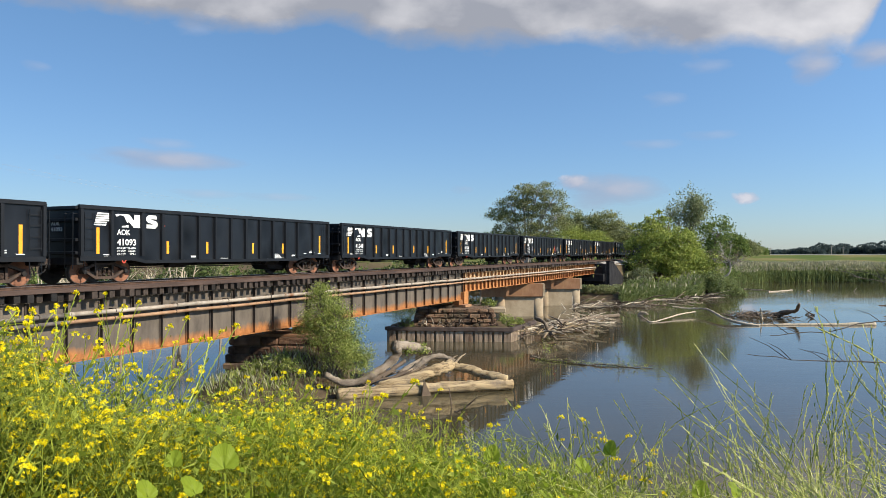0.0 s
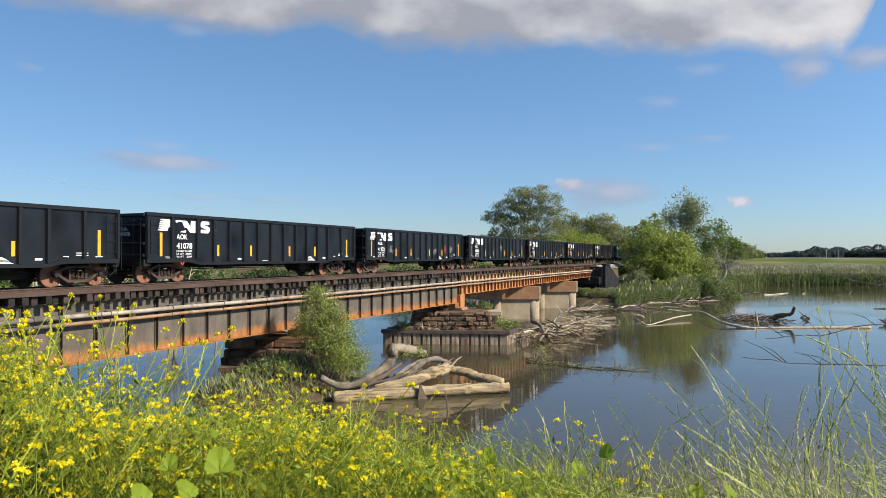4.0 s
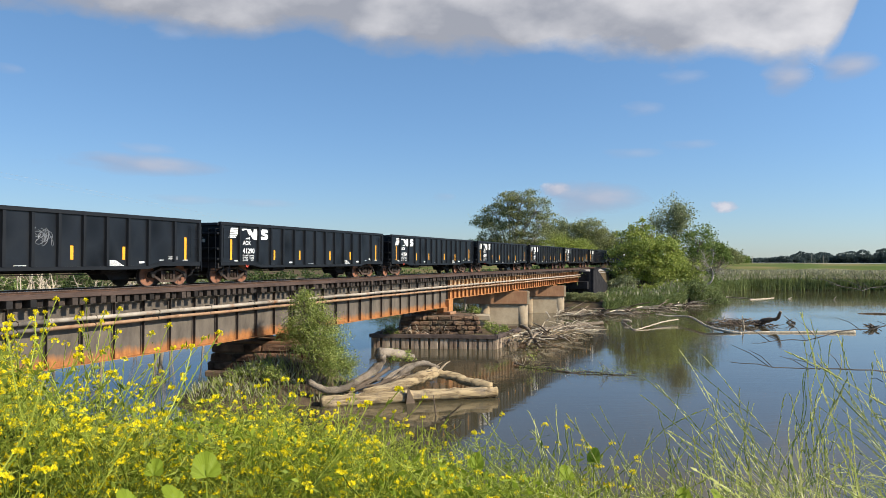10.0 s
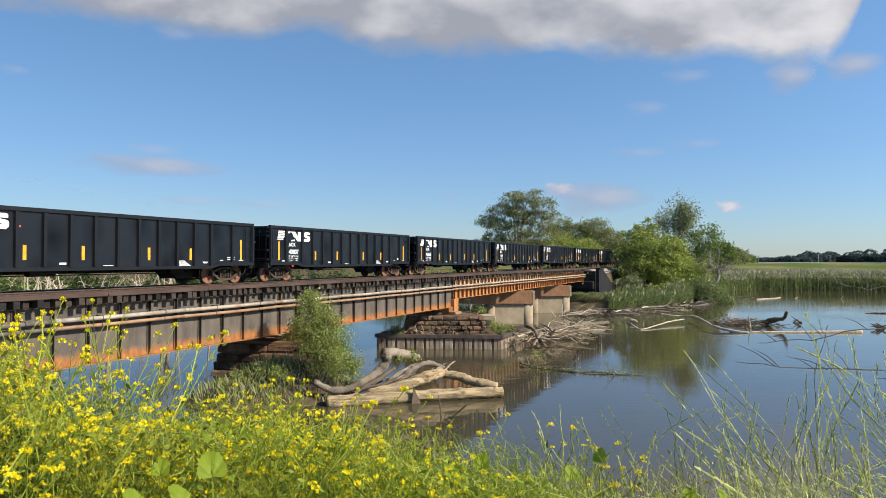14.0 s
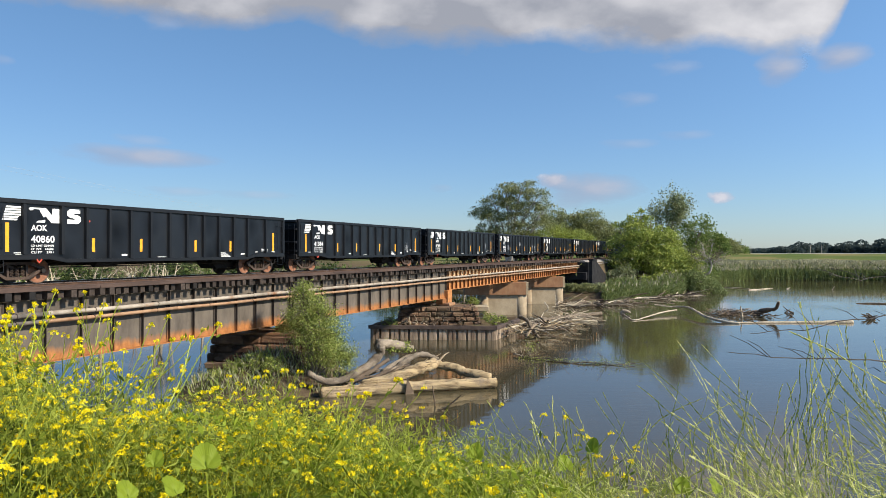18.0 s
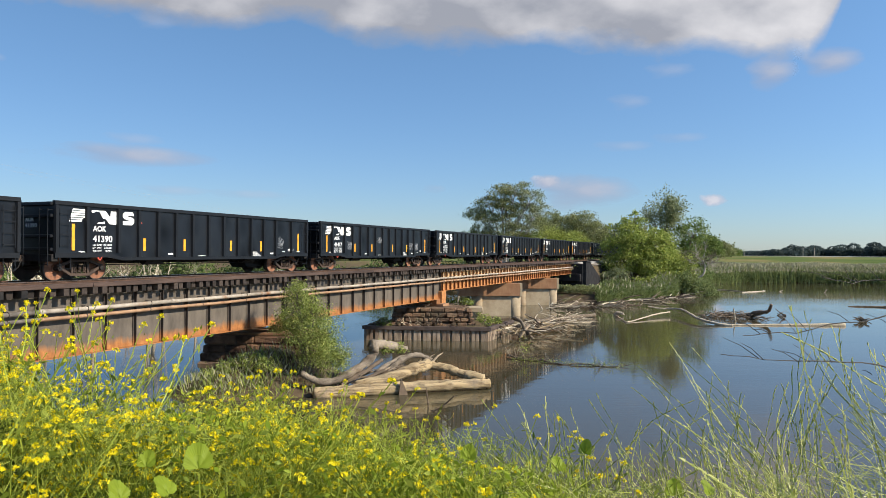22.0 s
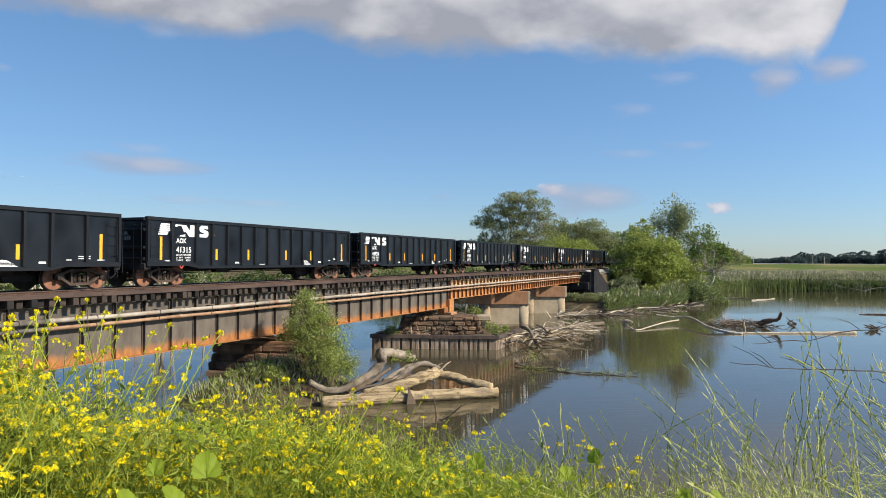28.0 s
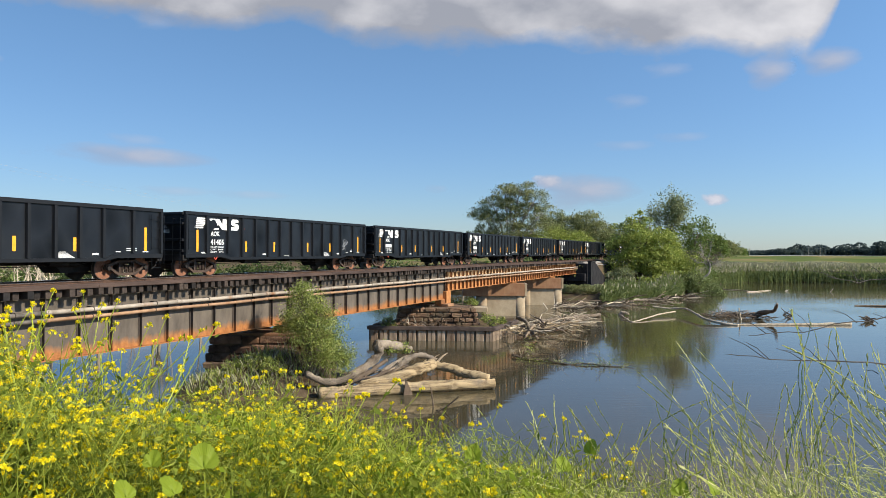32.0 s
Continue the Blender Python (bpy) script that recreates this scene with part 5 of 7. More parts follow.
def build_trees():
    bushy("willow_bush", (-19.1, 28.9, 0.75), [(-0.35, -0.3, 3.3, 1.05, 1.3), (0.0, 0.1, 2.1, 1.4, 1.15), (0.65, 0.2, 1.2, 1.25, 0.95), (-0.9, -0.1, 2.5, 0.95, 0.95), (1.1, 0.3, 0.7, 0.9, 0.75), (-0.55, -0.35, 4.1, 0.6, 0.7), (0.35, 0, 3.0, 0.8, 0.8)], M_LEAF_BUSH, 30000, 0.034, 3, "grey-green willow bush growing beside the pier", "shrub", gap=0.2, long=3.6, per=30, tuft=0.16)
    # beyond the railway bank
    bushy("broad_tree", on_ground(-51.5, 163), [(-7.2, 0, 12.0, 3.0, 2.1), (-4.6, 1, 14.6, 3.1, 2.1), (-1.0, 0, 16.7, 3.2, 2.2), (3.0, -1, 17.5, 3.5, 2.1), (6.6, 0, 15.4, 3.0, 2.2), (8.4, 0, 12.2, 2.8, 2.4), (0.5, 0, 13.6, 3.4, 2.1), (4.0, 1, 12.5, 3.2, 2.2), (-4.0, -1, 10.6, 3.2, 2.1), (7.2, 1, 9.2, 3.2, 2.5), (1.0, 0, 9.8, 3.6, 2.4), (-5.5, 0, 8.0, 2.8, 2.1), (2.0, 0, 6.5, 4.0, 3.0), (-4, 0, 5, 3.6, 3.0)], M_LEAF_OLIVE, 36000, 0.20, 11, "broad olive-green tree with open crown and grey limbs", gap=0.6, per=60, tuft=0.15, bark=M_POLE)
    bushy("broad_tree", on_ground(-36.5, 176), [(-3.0, 0, 8.6, 3.6, 3.0), (1.5, 0, 10.2, 4.0, 2.8), (4.8, 0, 7.2, 3.6, 3.2), (0.0, 0, 6.0, 5.0, 3.4)], M_LEAF_OLIVE, 18000, 0.23, 12, "rounded olive-green tree behind the railway bank", per=50, tuft=0.14)
    tree("thin_tree", on_ground(-43.5, 176), 13.5, 9, M_LEAF_GREY, 3400, 0.20, 13, "thin-leaved grey-green tree with bare limbs", low=0.3)
    bushy("broad_tree", on_ground(-44, 168), [(-4, 0, 4.5, 4, 3.5), (2, 0, 5.5, 4.5, 3.5), (8, 0, 4.5, 4, 3)], M_LEAF_LIME, 20000, 0.18, 14, "low lime-green trees behind the railway bank")
    bushy("broad_tree", on_ground(-30, 180), [(-4, 0, 4.5, 4, 3.5), (2, 0, 5.5, 4.5, 3.0), (7, 0, 4.5, 4, 3)], M_LEAF_OLIVE, 20000, 0.18, 24, "low olive-green trees behind the railway bank")
    bushy("broad_tree", on_ground(-63, 165), [(-4, 0, 3.5, 4, 3.5), (2, 0, 4.5, 4.5, 3.0)], M_LEAF_DARK, 6000, 0.28, 26, "low dark tree behind the railway bank")
    # on the river bank beside the bridge end
    bushy("lime_green_tree", on_ground(-15.2, 122.5), [(-3.2, -1, 5.2, 2.6, 3.6), (-0.8, 0, 8.4, 2.7, 2.6), (0.6, -1, 6.2, 3.4, 3.2), (3.0, -0.5, 6.2, 3.0, 3.0), (-1.5, -1.5, 3.0, 3.6, 2.6), (3.5, -1.5, 3.0, 3.6, 2.8), (-1.7, -0.5, 9.9, 0.9, 1.7), (-0.2, 0, 10.6, 0.8, 1.5), (-3.7, -1, 8.2, 1.0, 1.9), (1.4, -0.5, 9.0, 0.9, 1.6), (3.4, -0.5, 8.4, 1.0, 1.5), (-4.6, -1, 6.2, 1.0, 1.8), (5.0, -0.5, 6.6, 1.1, 1.4)], M_LEAF_LIME, 26000, 0.20, 15, "dense lime-green young tree on the river bank", gap=0.5, per=45, tuft=0.12)
    bushy("bank_bush", on_ground(-9.0, 122.6), [(-1.5, 0, 4.4, 2.6, 2.8), (1.0, 0, 3.4, 2.6, 2.4), (-0.5, -1, 2.0, 3.2, 1.9)], M_LEAF_LIME, 10000, 0.20, 17, "yellow-green bush on the river bank", "shrub", per=40, tuft=0.12)
    bushy("bank_bush", on_ground(-7.0, 119.4), [(-1.6, 0, 1.8, 1.6, 1.9), (0.9, 0, 1.6, 1.7, 1.8), (-0.4, -0.5, 2.5, 1.5, 1.5)], M_REED, 5200, 0.12, 18, "grey-green willow shrub at the water's edge", "shrub", long=3.0)
    bushy("bank_bush", on_ground(-17.8, 116.6), [(-1.2, 0, 1.3, 1.3, 1.4), (0.9, 0, 1.5, 1.5, 1.6)], M_LEAF_GREY, 2000, 0.14, 28, "grey-green willow shrub at the water's edge", "shrub", long=3.0)
    tree("grey_green_tree", on_ground(-12.5, 136), 17.8, 7.8, M_LEAF_GREY, 4600, 0.18, 19, "tall thin grey-green tree with half-bare twigs", spread=0.5, low=0.3)
    bushy("dark_green_tree", on_ground(-8.2, 137), [(-2.4, 0, 8.0, 3.0, 3.4), (1.4, 0, 9.8, 2.9, 2.6), (1.6, 0, 6.4, 2.4, 3.0), (-1, 0, 4, 4, 3), (2.0, -2, 2.6, 2.8, 2.6), (-2, -2, 2, 3.6, 2.2)], M_LEAF_DARK, 17000, 0.20, 20, "dark green tree on the river bank", per=45, tuft=0.14)
    bushy("dark_green_tree", on_ground(-12.0, 360), [(-4.5, 0, 6.8, 5.0, 4.6), (0.6, 0, 8.6, 4.2, 3.6), (4.0, 0, 6.0, 3.8, 4.2), (-3.5, -1, 3.4, 5.6, 3.2), (3.6, -1, 3.2, 4.6, 3.2)], M_LEAF_DARK, 9000, 0.5, 21, "dark green tree at the field edge")
    bushy("dark_green_tree", on_ground(-7.4, 430), [(-4, 0, 5.6, 4.8, 4.2), (1.6, 0, 6.0, 4.6, 3.8), (5.2, 0, 4.2, 3.8, 3.8), (0, -1, 2.4, 7, 2.6)], M_LEAF_OLIVE, 8000, 0.55, 22, "olive-green tree at the field edge")
    bushy("dark_green_tree", on_ground(-7.0, 510), [(-5.5, 0, 4.4, 6, 4.4), (2.0, 0, 3.8, 6, 3.8), (8.0, 0, 2.8, 5, 2.8)], M_LEAF_DARK, 8000, 0.6, 25, "low dark green tree at the field edge")
    bushy("bank_bush", on_ground(-4.6, 121.0), [(-1.2, 0, 1.7, 1.6, 1.8), (0.6, 0, 2.1, 1.6, 1.8), (1.7, 0.4, 1.3, 1.3, 1.4)], M_REED, 4600, 0.12, 38, "grey-green willow shrub at the water's edge", "shrub", long=3.0)
    bushy("bank_bush", on_ground(-12.0, 115.5), [(-1.4, 0, 1.0, 1.5, 1.1), (0.8, 0, 1.2, 1.5, 1.3)], M_LEAF_LIME, 2600, 0.15, 39, "low lime-green shrub at the water's edge", "shrub", long=2.4)
    for i, (bx, by) in enumerate(((-20.3, 100.5), (-21.6, 98.6), (-18.9, 103.5), (-19.4, 98.0), (-23, 99.5))):
        bushy("bank_weed", on_ground(bx, by), [(0, 0, 0.6, 0.9, 0.7), (0.6, 0.3, 0.5, 0.7, 0.6)], M_LEAF_OLIVE if i % 2 else M_LEAF_GREY, 1500, 0.12, 340 + i, "dull green weeds on the bank under the bridge end", "weeds", "weeds on the far bank")
    bare_tree()
    # brush across the water beyond the track
    rng = random.Random(77)
    for i in range(60):
        x = -190 + i * 2.75 + rng.uniform(-1.5, 1.5)
        y = float(np.interp(x, SHORE_X, SHORE_Y)) + rng.uniform(2.5, 8)
        w = rng.uniform(2.4, 3.8)
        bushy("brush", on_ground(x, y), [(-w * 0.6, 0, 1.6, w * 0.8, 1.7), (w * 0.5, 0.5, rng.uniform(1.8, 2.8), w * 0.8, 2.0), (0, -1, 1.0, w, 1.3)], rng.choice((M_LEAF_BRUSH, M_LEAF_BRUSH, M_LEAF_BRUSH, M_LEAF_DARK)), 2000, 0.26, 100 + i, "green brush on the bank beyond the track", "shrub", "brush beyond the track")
    for i in range(14):
        x = -38 - i * 6.5 + rng.uniform(-2, 2)
        y = float(np.interp(x, SHORE_X, SHORE_Y)) + rng.uniform(0.5, 2.5)
        tree("dead_sapling", on_ground(x, y), rng.uniform(3.6, 5.0), 4, M_LEAF_GREY, 40, 0.12, 140 + i, "bleached dead sapling by the water", "dead tree", levels=3, bark=M_DRIFT, group="dead saplings", girth=0.5)


    # flooded dead brush just beyond the bridge
    for i, (x, y) in enumerate(((-44, 38), (-45, 45), (-46, 51))):
        tree("dead_sapling", (x, y, -0.5), rng.uniform(7.0, 8.0), rng.uniform(3.5, 5), M_LEAF_OLIVE, 200, 0.09, 180 + i, "bleached dead sapling standing in shallow water", "dead tree", levels=3, bark=M_DRIFT, group="dead saplings", girth=0.26, low=0.5)


def flooded_stems():
    """Clumps of bare bleached stems that stand in the water just beyond the bridge."""
    rng = random.Random(91)
    for i in range(12):
        x, y = rng.uniform(-54, -46), rng.uniform(36, 55)
        t = thing("dead_sapling", pose(x, y, -0.6), "clump of bare bleached stems standing in the water", "dead tree", "dead saplings")
        for k in range(rng.randint(2, 3)):
            a, h = rng.uniform(0, 2 * math.pi), rng.uniform(5.6, 6.9)
            lean = Vector((math.cos(a), math.sin(a), 0)) * rng.uniform(0.3, 1.6)
            mid = Vector((rng.uniform(-.2, .2), rng.uniform(-.2, .2), h * 0.6)) + lean * 0.3
            top = lean + Vector((0, 0, h))
            s = wood(Shape(), [(0, 0, 0), mid * 0.6, mid, mid.lerp(top, 0.6) + Vector((rng.uniform(-.15, .15), rng.uniform(-.15, .15), 0)), top], 0.08, 0.03, rng, 5, 0.02)
            for j in range(5):
                p = mid.lerp(top, rng.random())
                e = p + Vector((rng.uniform(-.5, .5), rng.uniform(-.5, .5), rng.uniform(-0.1, 0.6)))
                s.tube([p, p.lerp(e, .5) + Vector((0, 0, .05)), e], [0.024, 0.02, 0.012], 4)
            part("stem", s, M_DRIFT, t)


def build_reeds():
    nr = np.random.default_rng(5)
    green, plume = [], []
    for x0, x1, n, d0, d1, h0, h1 in ((-7, 130, 40000, 0.3, 24, 2.7, 3.3), (-16.8, -8, 3000, 0.0, 4.5, 1.2, 2.6), (-11, -3, 900, 3, 8.5, 1.8, 2.8)):
        x = nr.uniform(x0, x1, n)
        y = np.interp(x, SHORE_X, SHORE_Y) + d0 + (d1 - d0) * nr.uniform(0, 1, n) ** 1.3
        z = np.maximum(ground_height(x, y), -0.2)
        h = nr.uniform(h0, h1, n) * (1 + 0.06 * wobble(x * 0.3, y * 0.2))
        w = nr.uniform(0.035, 0.075, n)
        a = nr.uniform(0, np.pi, n)
        b = nr.uniform(-0.3, 0.3, (n, 2))
        ux, uy = np.cos(a) * w, np.sin(a) * w
        green.append(np.stack([np.stack([x - ux, y - uy, z], 1), np.stack([x + ux, y + uy, z], 1), np.stack([x + ux * .8 + b[:, 0] * .5, y + uy * .8 + b[:, 1] * .5, z + h * 0.6], 1), np.stack([x + b[:, 0] * 1.4, y + b[:, 1] * 1.4, z + h], 1)], 1))
        for s in (1, -1, 2.4, -2.4):
            q = nr.uniform(0.05, 0.72, n)
            lx, ly = np.cos(a + s) * 0.6, np.sin(a + s) * 0.6
            green.append(np.stack([np.stack([x, y, z + h * q], 1), np.stack([x + lx * .5 + uy * 1.6, y + ly * .5, z + h * q + 0.50], 1), np.stack([x + lx, y + ly, z + h * q + 0.55], 1), np.stack([x + lx * .5 - uy * 1.6, y + ly * .5, z + h * q + 0.32], 1)], 1))
        k = nr.uniform(0, 1, n) < (0.6 if h1 > 3.25 and x1 > 100 else 0.06)
        tx, ty, tz = (x + b[:, 0] * 1.4)[k], (y + b[:, 1] * 1.4)[k], (z + h)[k]
        s = nr.uniform(0.07, 0.14, k.sum())
        c, d = np.cos(a[k] * 2) * s, np.sin(a[k] * 2) * s
        plume.append(np.stack([np.stack([tx, ty, tz - 0.1], 1), np.stack([tx + c, ty + d, tz + 0.2], 1), np.stack([tx + c, ty - d, tz + 0.5], 1), np.stack([tx - c, ty - d, tz + 0.22], 1)], 1))
    solid("reed_bed", quads_mesh("reed_bed", np.concatenate(green), M_REED), M_REED, "dense tall green reeds along the far shore", "reeds", kind="stuff")
    solid("reed_plumes", quads_mesh("reed_plumes", np.concatenate(plume), M_PLUME), M_PLUME, "pale seed plumes above the reeds", "reeds", kind="stuff")


def build_distance():
    nr, rng = np.random.default_rng(9), random.Random(9)
    pts = []
    for i in range(330):
        x = -300 + i * 4.2 + rng.uniform(-6, 6)
        y = 980 + 90 * math.sin(i * 0.21) + rng.uniform(-20, 20)
        low = max(0.35, min(1.0, (x + 20) / 90))
        h, w = (rng.uniform(7, 11) if rng.random() < 0.6 else rng.uniform(10, 15.5)) * low, rng.uniform(12, 22)
        n = 240
        d = nr.normal(0, 1, (n, 3))
        d /= np.linalg.norm(d, axis=1)[:, None]
        r = nr.uniform(0.6, 1.0, (n, 1)) ** 0.5
        rise = 6 * max(0.0, min(1.0, (x - 60) / 200))
        pts.append(d * r * np.array([w / 2, w / 2, h * 0.5]) + np.array([x, y, 4.6 + h * 0.5 + rise]))
        pts.append(np.stack([nr.uniform(x - 9, x + 9, 330), nr.uniform(y - 8, y + 8, 330), 4.0 + nr.uniform(0, 6.5 * low + rise, 330)], 1))
    solid("far_woods", quads_mesh("far_woods", leaf_cloud(np.concatenate(pts), 1.9, nr, long=1.3), M_LEAF_FAR), M_LEAF_FAR, "line of woods on the horizon with distance haze in its colour", "woods", kind="stuff")
    for x, y, h in ((1.5, 860, 9), (12.5, 862, 8), (72.7, 868, 10), (84, 870, 9)):
        p = thing("utility_pole", pose(x, y, gz(x, y)), "grey wooden utility pole by the far road", "utility pole", "utility poles by the far road")
        part("mast", Shape().tube([(0, 0, -0.3), (0, 0, h)], [0.3, 0.22], 8), M_POLE, p)
        part("cross_arm", Shape().box(-1.6, 1.6, -0.12, 0.12, h - 1.3, h - 1.05), M_POLE, p)
    s = Shape()
    for i in range(20):
        a, b = 10 + i * 18, 28 + i * 18
        s.add([(a, 720 + i * 2, gz(a, 720) + 0.25), (b, 722 + i * 2, gz(b, 720) + 0.25), (b, 730 + i * 2, gz(b, 730) + 0.6), (a, 728 + i * 2, gz(a, 730) + 0.6)], [(0, 1, 2, 3)])
    solid("far_road", s, M_PLASTER, "pale farm road across the field", "road", kind="structure")


def build_power_line():
    """Two thin wires between tall wooden poles that cross the line."""
    a, b = Vector((-5.3, -79.6, 0)), Vector((-161.3, 275.3, 0))
    run = (b - a).normalized()
    side = Vector((run.y, -run.x, 0))
    for p in (a, b):
        g = gz(p.x, p.y)
        pole = thing("utility_pole", pose(p.x, p.y, g), "tall grey wooden pole carrying two wires", "utility pole", "poles of the power line")
        part("mast", Shape().tube([(0, 0, -0.5), (0, 0, 14.2 - g)], [0.19, 0.13], 8), M_POLE, pole)
        q = side * 1.2
        part("cross_arm", Shape().tube([Vector((0, 0, 13.85 - g)) - q, Vector((0, 0, 13.85 - g)) + q], 0.07, 4), M_POLE, pole)
    for k in (-1, 1):
        pts = []
        for i in range(25):
            u = i / 24
            p = a.lerp(b, u) + side * k
            pts.append((p.x, p.y, 13.95))
        solid("power_wire", Shape().tube(pts, 0.0045, 4), M_POLE, "thin dark overhead wire", "wire", "wires of the power line")


build_trees()
build_power_line()
build_reeds()
build_distance()


# ---- driftwood ----
def build_driftwood():
    rng = random.Random(31)
    snag = thing("fallen_tree", Matrix.Identity(4), "huge bleached fallen trunk with forked roots stranded in the water", "driftwood log")
    part("trunk", wood(Shape(), [(-18.13, 27.87, 0.15), (-16.8, 28.92, 0.2), (-14.62, 30.63, 0.27), (-12.74, 32.1, 0.29), (-11.26, 33.25, 0.27)], 0.33, 0.24, rng, 16, 0.004), M_LOG, snag, smooth=True)
    part("limb", wood(Shape(), [(-16.83, 29.53, 0.3), (-15.53, 30.8, 0.66), (-14.75, 31.79, 1.0), (-14.39, 32.84, 1.1)], 0.30, 0.27, rng, 12, 0.010), M_LOG, snag, smooth=True)
    part("limb", wood(Shape(), [(-14.71, 32.84, 1.1), (-13.67, 33.14, 0.9), (-12.65, 33.18, 0.66), (-11.5, 33.11, 0.5)], 0.22, 0.23, rng, 12, 0.010), M_LOG, snag, smooth=True)
    part("root", wood(Shape(), [(-18.75, 27.75, 1.12), (-18.21, 28.32, 0.69), (-17.61, 29.05, 0.66), (-17.03, 29.88, 1.07), (-16.59, 30.61, 1.55), (-16.49, 30.81, 2.0), (-16.64, 30.7, 2.3)], 0.14, 0.27, rng, 12, 0.012), M_ROOT, snag, smooth=True)
    part("root", wood(Shape(), [(-16.62, 30.65, 2.2), (-16.33, 31.32, 2.18), (-15.92, 32.02, 1.98), (-15.6, 32.5, 1.75)], 0.27, 0.22, rng, 12, 0.012), M_ROOT, snag, smooth=True)
    for pts, a, b in (([(-17.44, 29.3, 0.44), (-16.71, 30.25, 0.94), (-16.23, 31.14, 1.45)], 0.16, 0.09), ([(-15.83, 31.2, 0.95), (-15.51, 31.83, 1.35), (-15.02, 32.6, 1.57), (-14.47, 33.28, 1.21)], 0.16, 0.13),
                      ([(-16.32, 30.69, 0.85), (-15.68, 31.95, 1.42), (-15.11, 32.78, 1.54)], 0.14, 0.08), ([(-16.9, 29.7, 0.5), (-16.0, 30.9, 0.9), (-15.4, 31.7, 1.1)], 0.12, 0.1), ([(-16.6, 30.0, 0.4), (-16.0, 31.3, 1.2)], 0.09, 0.06)):
        part("root", wood(Shape(), pts, a, b, rng, 8, 0.02), M_ROOT if rng.random() < 0.6 else M_DRIFTD, snag, smooth=True)
    part("shard", Shape().prism([(0, 0), (0.45, 0.0), (0.1, 0.8)], 1, -0.05, 0.05), M_DRIFTD, snag).matrix_basis = pose(-14.75, 30.05, 0.0, 0, 0, 36)
    for i in range(26):
        u, v = rng.random(), rng.random()
        a = Vector((-17.6, 28.9, 0.35)).lerp(Vector((-14.6, 32.2, 0.9)), u) + Vector((rng.uniform(-.4, .4), rng.uniform(-.2, .7), rng.uniform(-.1, .3)))
        b = a + Vector((rng.uniform(0.2, 1.0), rng.uniform(0.3, 1.2), rng.uniform(-0.2, 0.6)))
        part("rootlet", wood(Shape(), [a, a.lerp(b, 0.5) + Vector((rng.uniform(-.1, .1), 0, rng.uniform(0, .15))), b], rng.uniform(0.03, 0.08), 0.02, rng, 5), M_DRIFTM if v < 0.6 else M_DRIFTD, snag)
    for a, b in (((-11.9, 27.98, -0.1), (-10.9, 27.6, 0.75)), ((-12.4, 28.3, -0.1), (-12.5, 28.2, 0.9)), ((-12.2, 27.5, -0.2), (-11.3, 27.6, 0.35))):
        solid("drift_stick", wood(Shape(), [a, b], 0.05, 0.02, rng, 5), M_DRIFTD, "dark stick poking out of the water", "driftwood", "sticks in the water")
    # heap of drift against the first bent
    for i in range(240):
        u = rng.random() ** 1.3
        x = -15.6 + rng.uniform(-1.3, 1.2) + u * 0.8
        y = 52.5 + u * 21 + rng.uniform(-1.5, 1.5)
        top = 1.7 * (1 - u) * rng.random()
        a, ln, el = rng.uniform(0, 2 * math.pi), rng.uniform(0.6, 2.6), rng.uniform(-0.2, 0.34)
        d = Vector((math.cos(a), math.sin(a), el)) * ln
        p = Vector((x, y, 0.05 + top * 0.6))
        k = Vector((rng.uniform(-1, 1), rng.uniform(-1, 1), rng.uniform(0, 1))) * 0.06 * ln
        r = rng.uniform(0.02, 0.085)
        solid("drift_branch", wood(Shape(), [p, p + d * 0.5 + k, p + d], r, r * 0.45, rng, 6, 0.01), rng.choice((M_DRIFT, M_DRIFT, M_LOG, M_DRIFTM, M_DRIFTD)), "tangled bleached branch in the drift heap", "driftwood", "drift heap at the bents")
    for pts, r in (([(-17.5, 64, 0.25), (-15.5, 69, 0.3), (-13.6, 75.2, 0.2)], 0.24), ([(-17.8, 61, 0.3), (-16.0, 66.5, 0.4), (-14.8, 71.0, 0.25)], 0.2), ([(-16.6, 55.0, 1.5), (-15.6, 53.9, 1.3), (-15.0, 53.2, 0.7), (-14.3, 52.6, 0.2)], 0.15), ([(-15.2, 54.8, 0.9), (-15.0, 53.4, 0.9), (-15.3, 52.6, 0.2)], 0.12)):
        solid("drift_log", wood(Shape(), pts, r, r * 0.8, rng, 9, 0.02), M_DRIFTM, "bleached log in the drift heap", "driftwood log", "drift heap at the bents", smooth=True)
    # drift along the far shore
    for i in range(190):
        x = -21 + 14 * rng.random() ** 1.5
        y = float(np.interp(x, SHORE_X, SHORE_Y)) - rng.uniform(0.0, 4.5) + (rng.uniform(-8, 0) if x < -13 else 0)
        a, ln = rng.uniform(-1.5, 2.2), rng.uniform(0.8, 4.0)
        d = Vector((math.cos(a), math.sin(a), rng.uniform(-0.02, 0.5) if i % 3 == 0 else rng.uniform(-0.02, 0.12))) * ln
        p = Vector((x, y, max(gz(x, y), 0) + rng.uniform(0.03, 0.25)))
        r = rng.uniform(0.03, 0.11)
        solid("shore_branch", wood(Shape(), [p, p + d * 0.5 + Vector((0, 0, rng.uniform(-.05, .25))), p + d], r, r * 0.5, rng, 5, 0.01), rng.choice((M_DRIFT, M_DRIFT, M_DRIFTM, M_DRIFTD)), "bleached branch washed up on the far shore", "driftwood", "drift on the far shore")
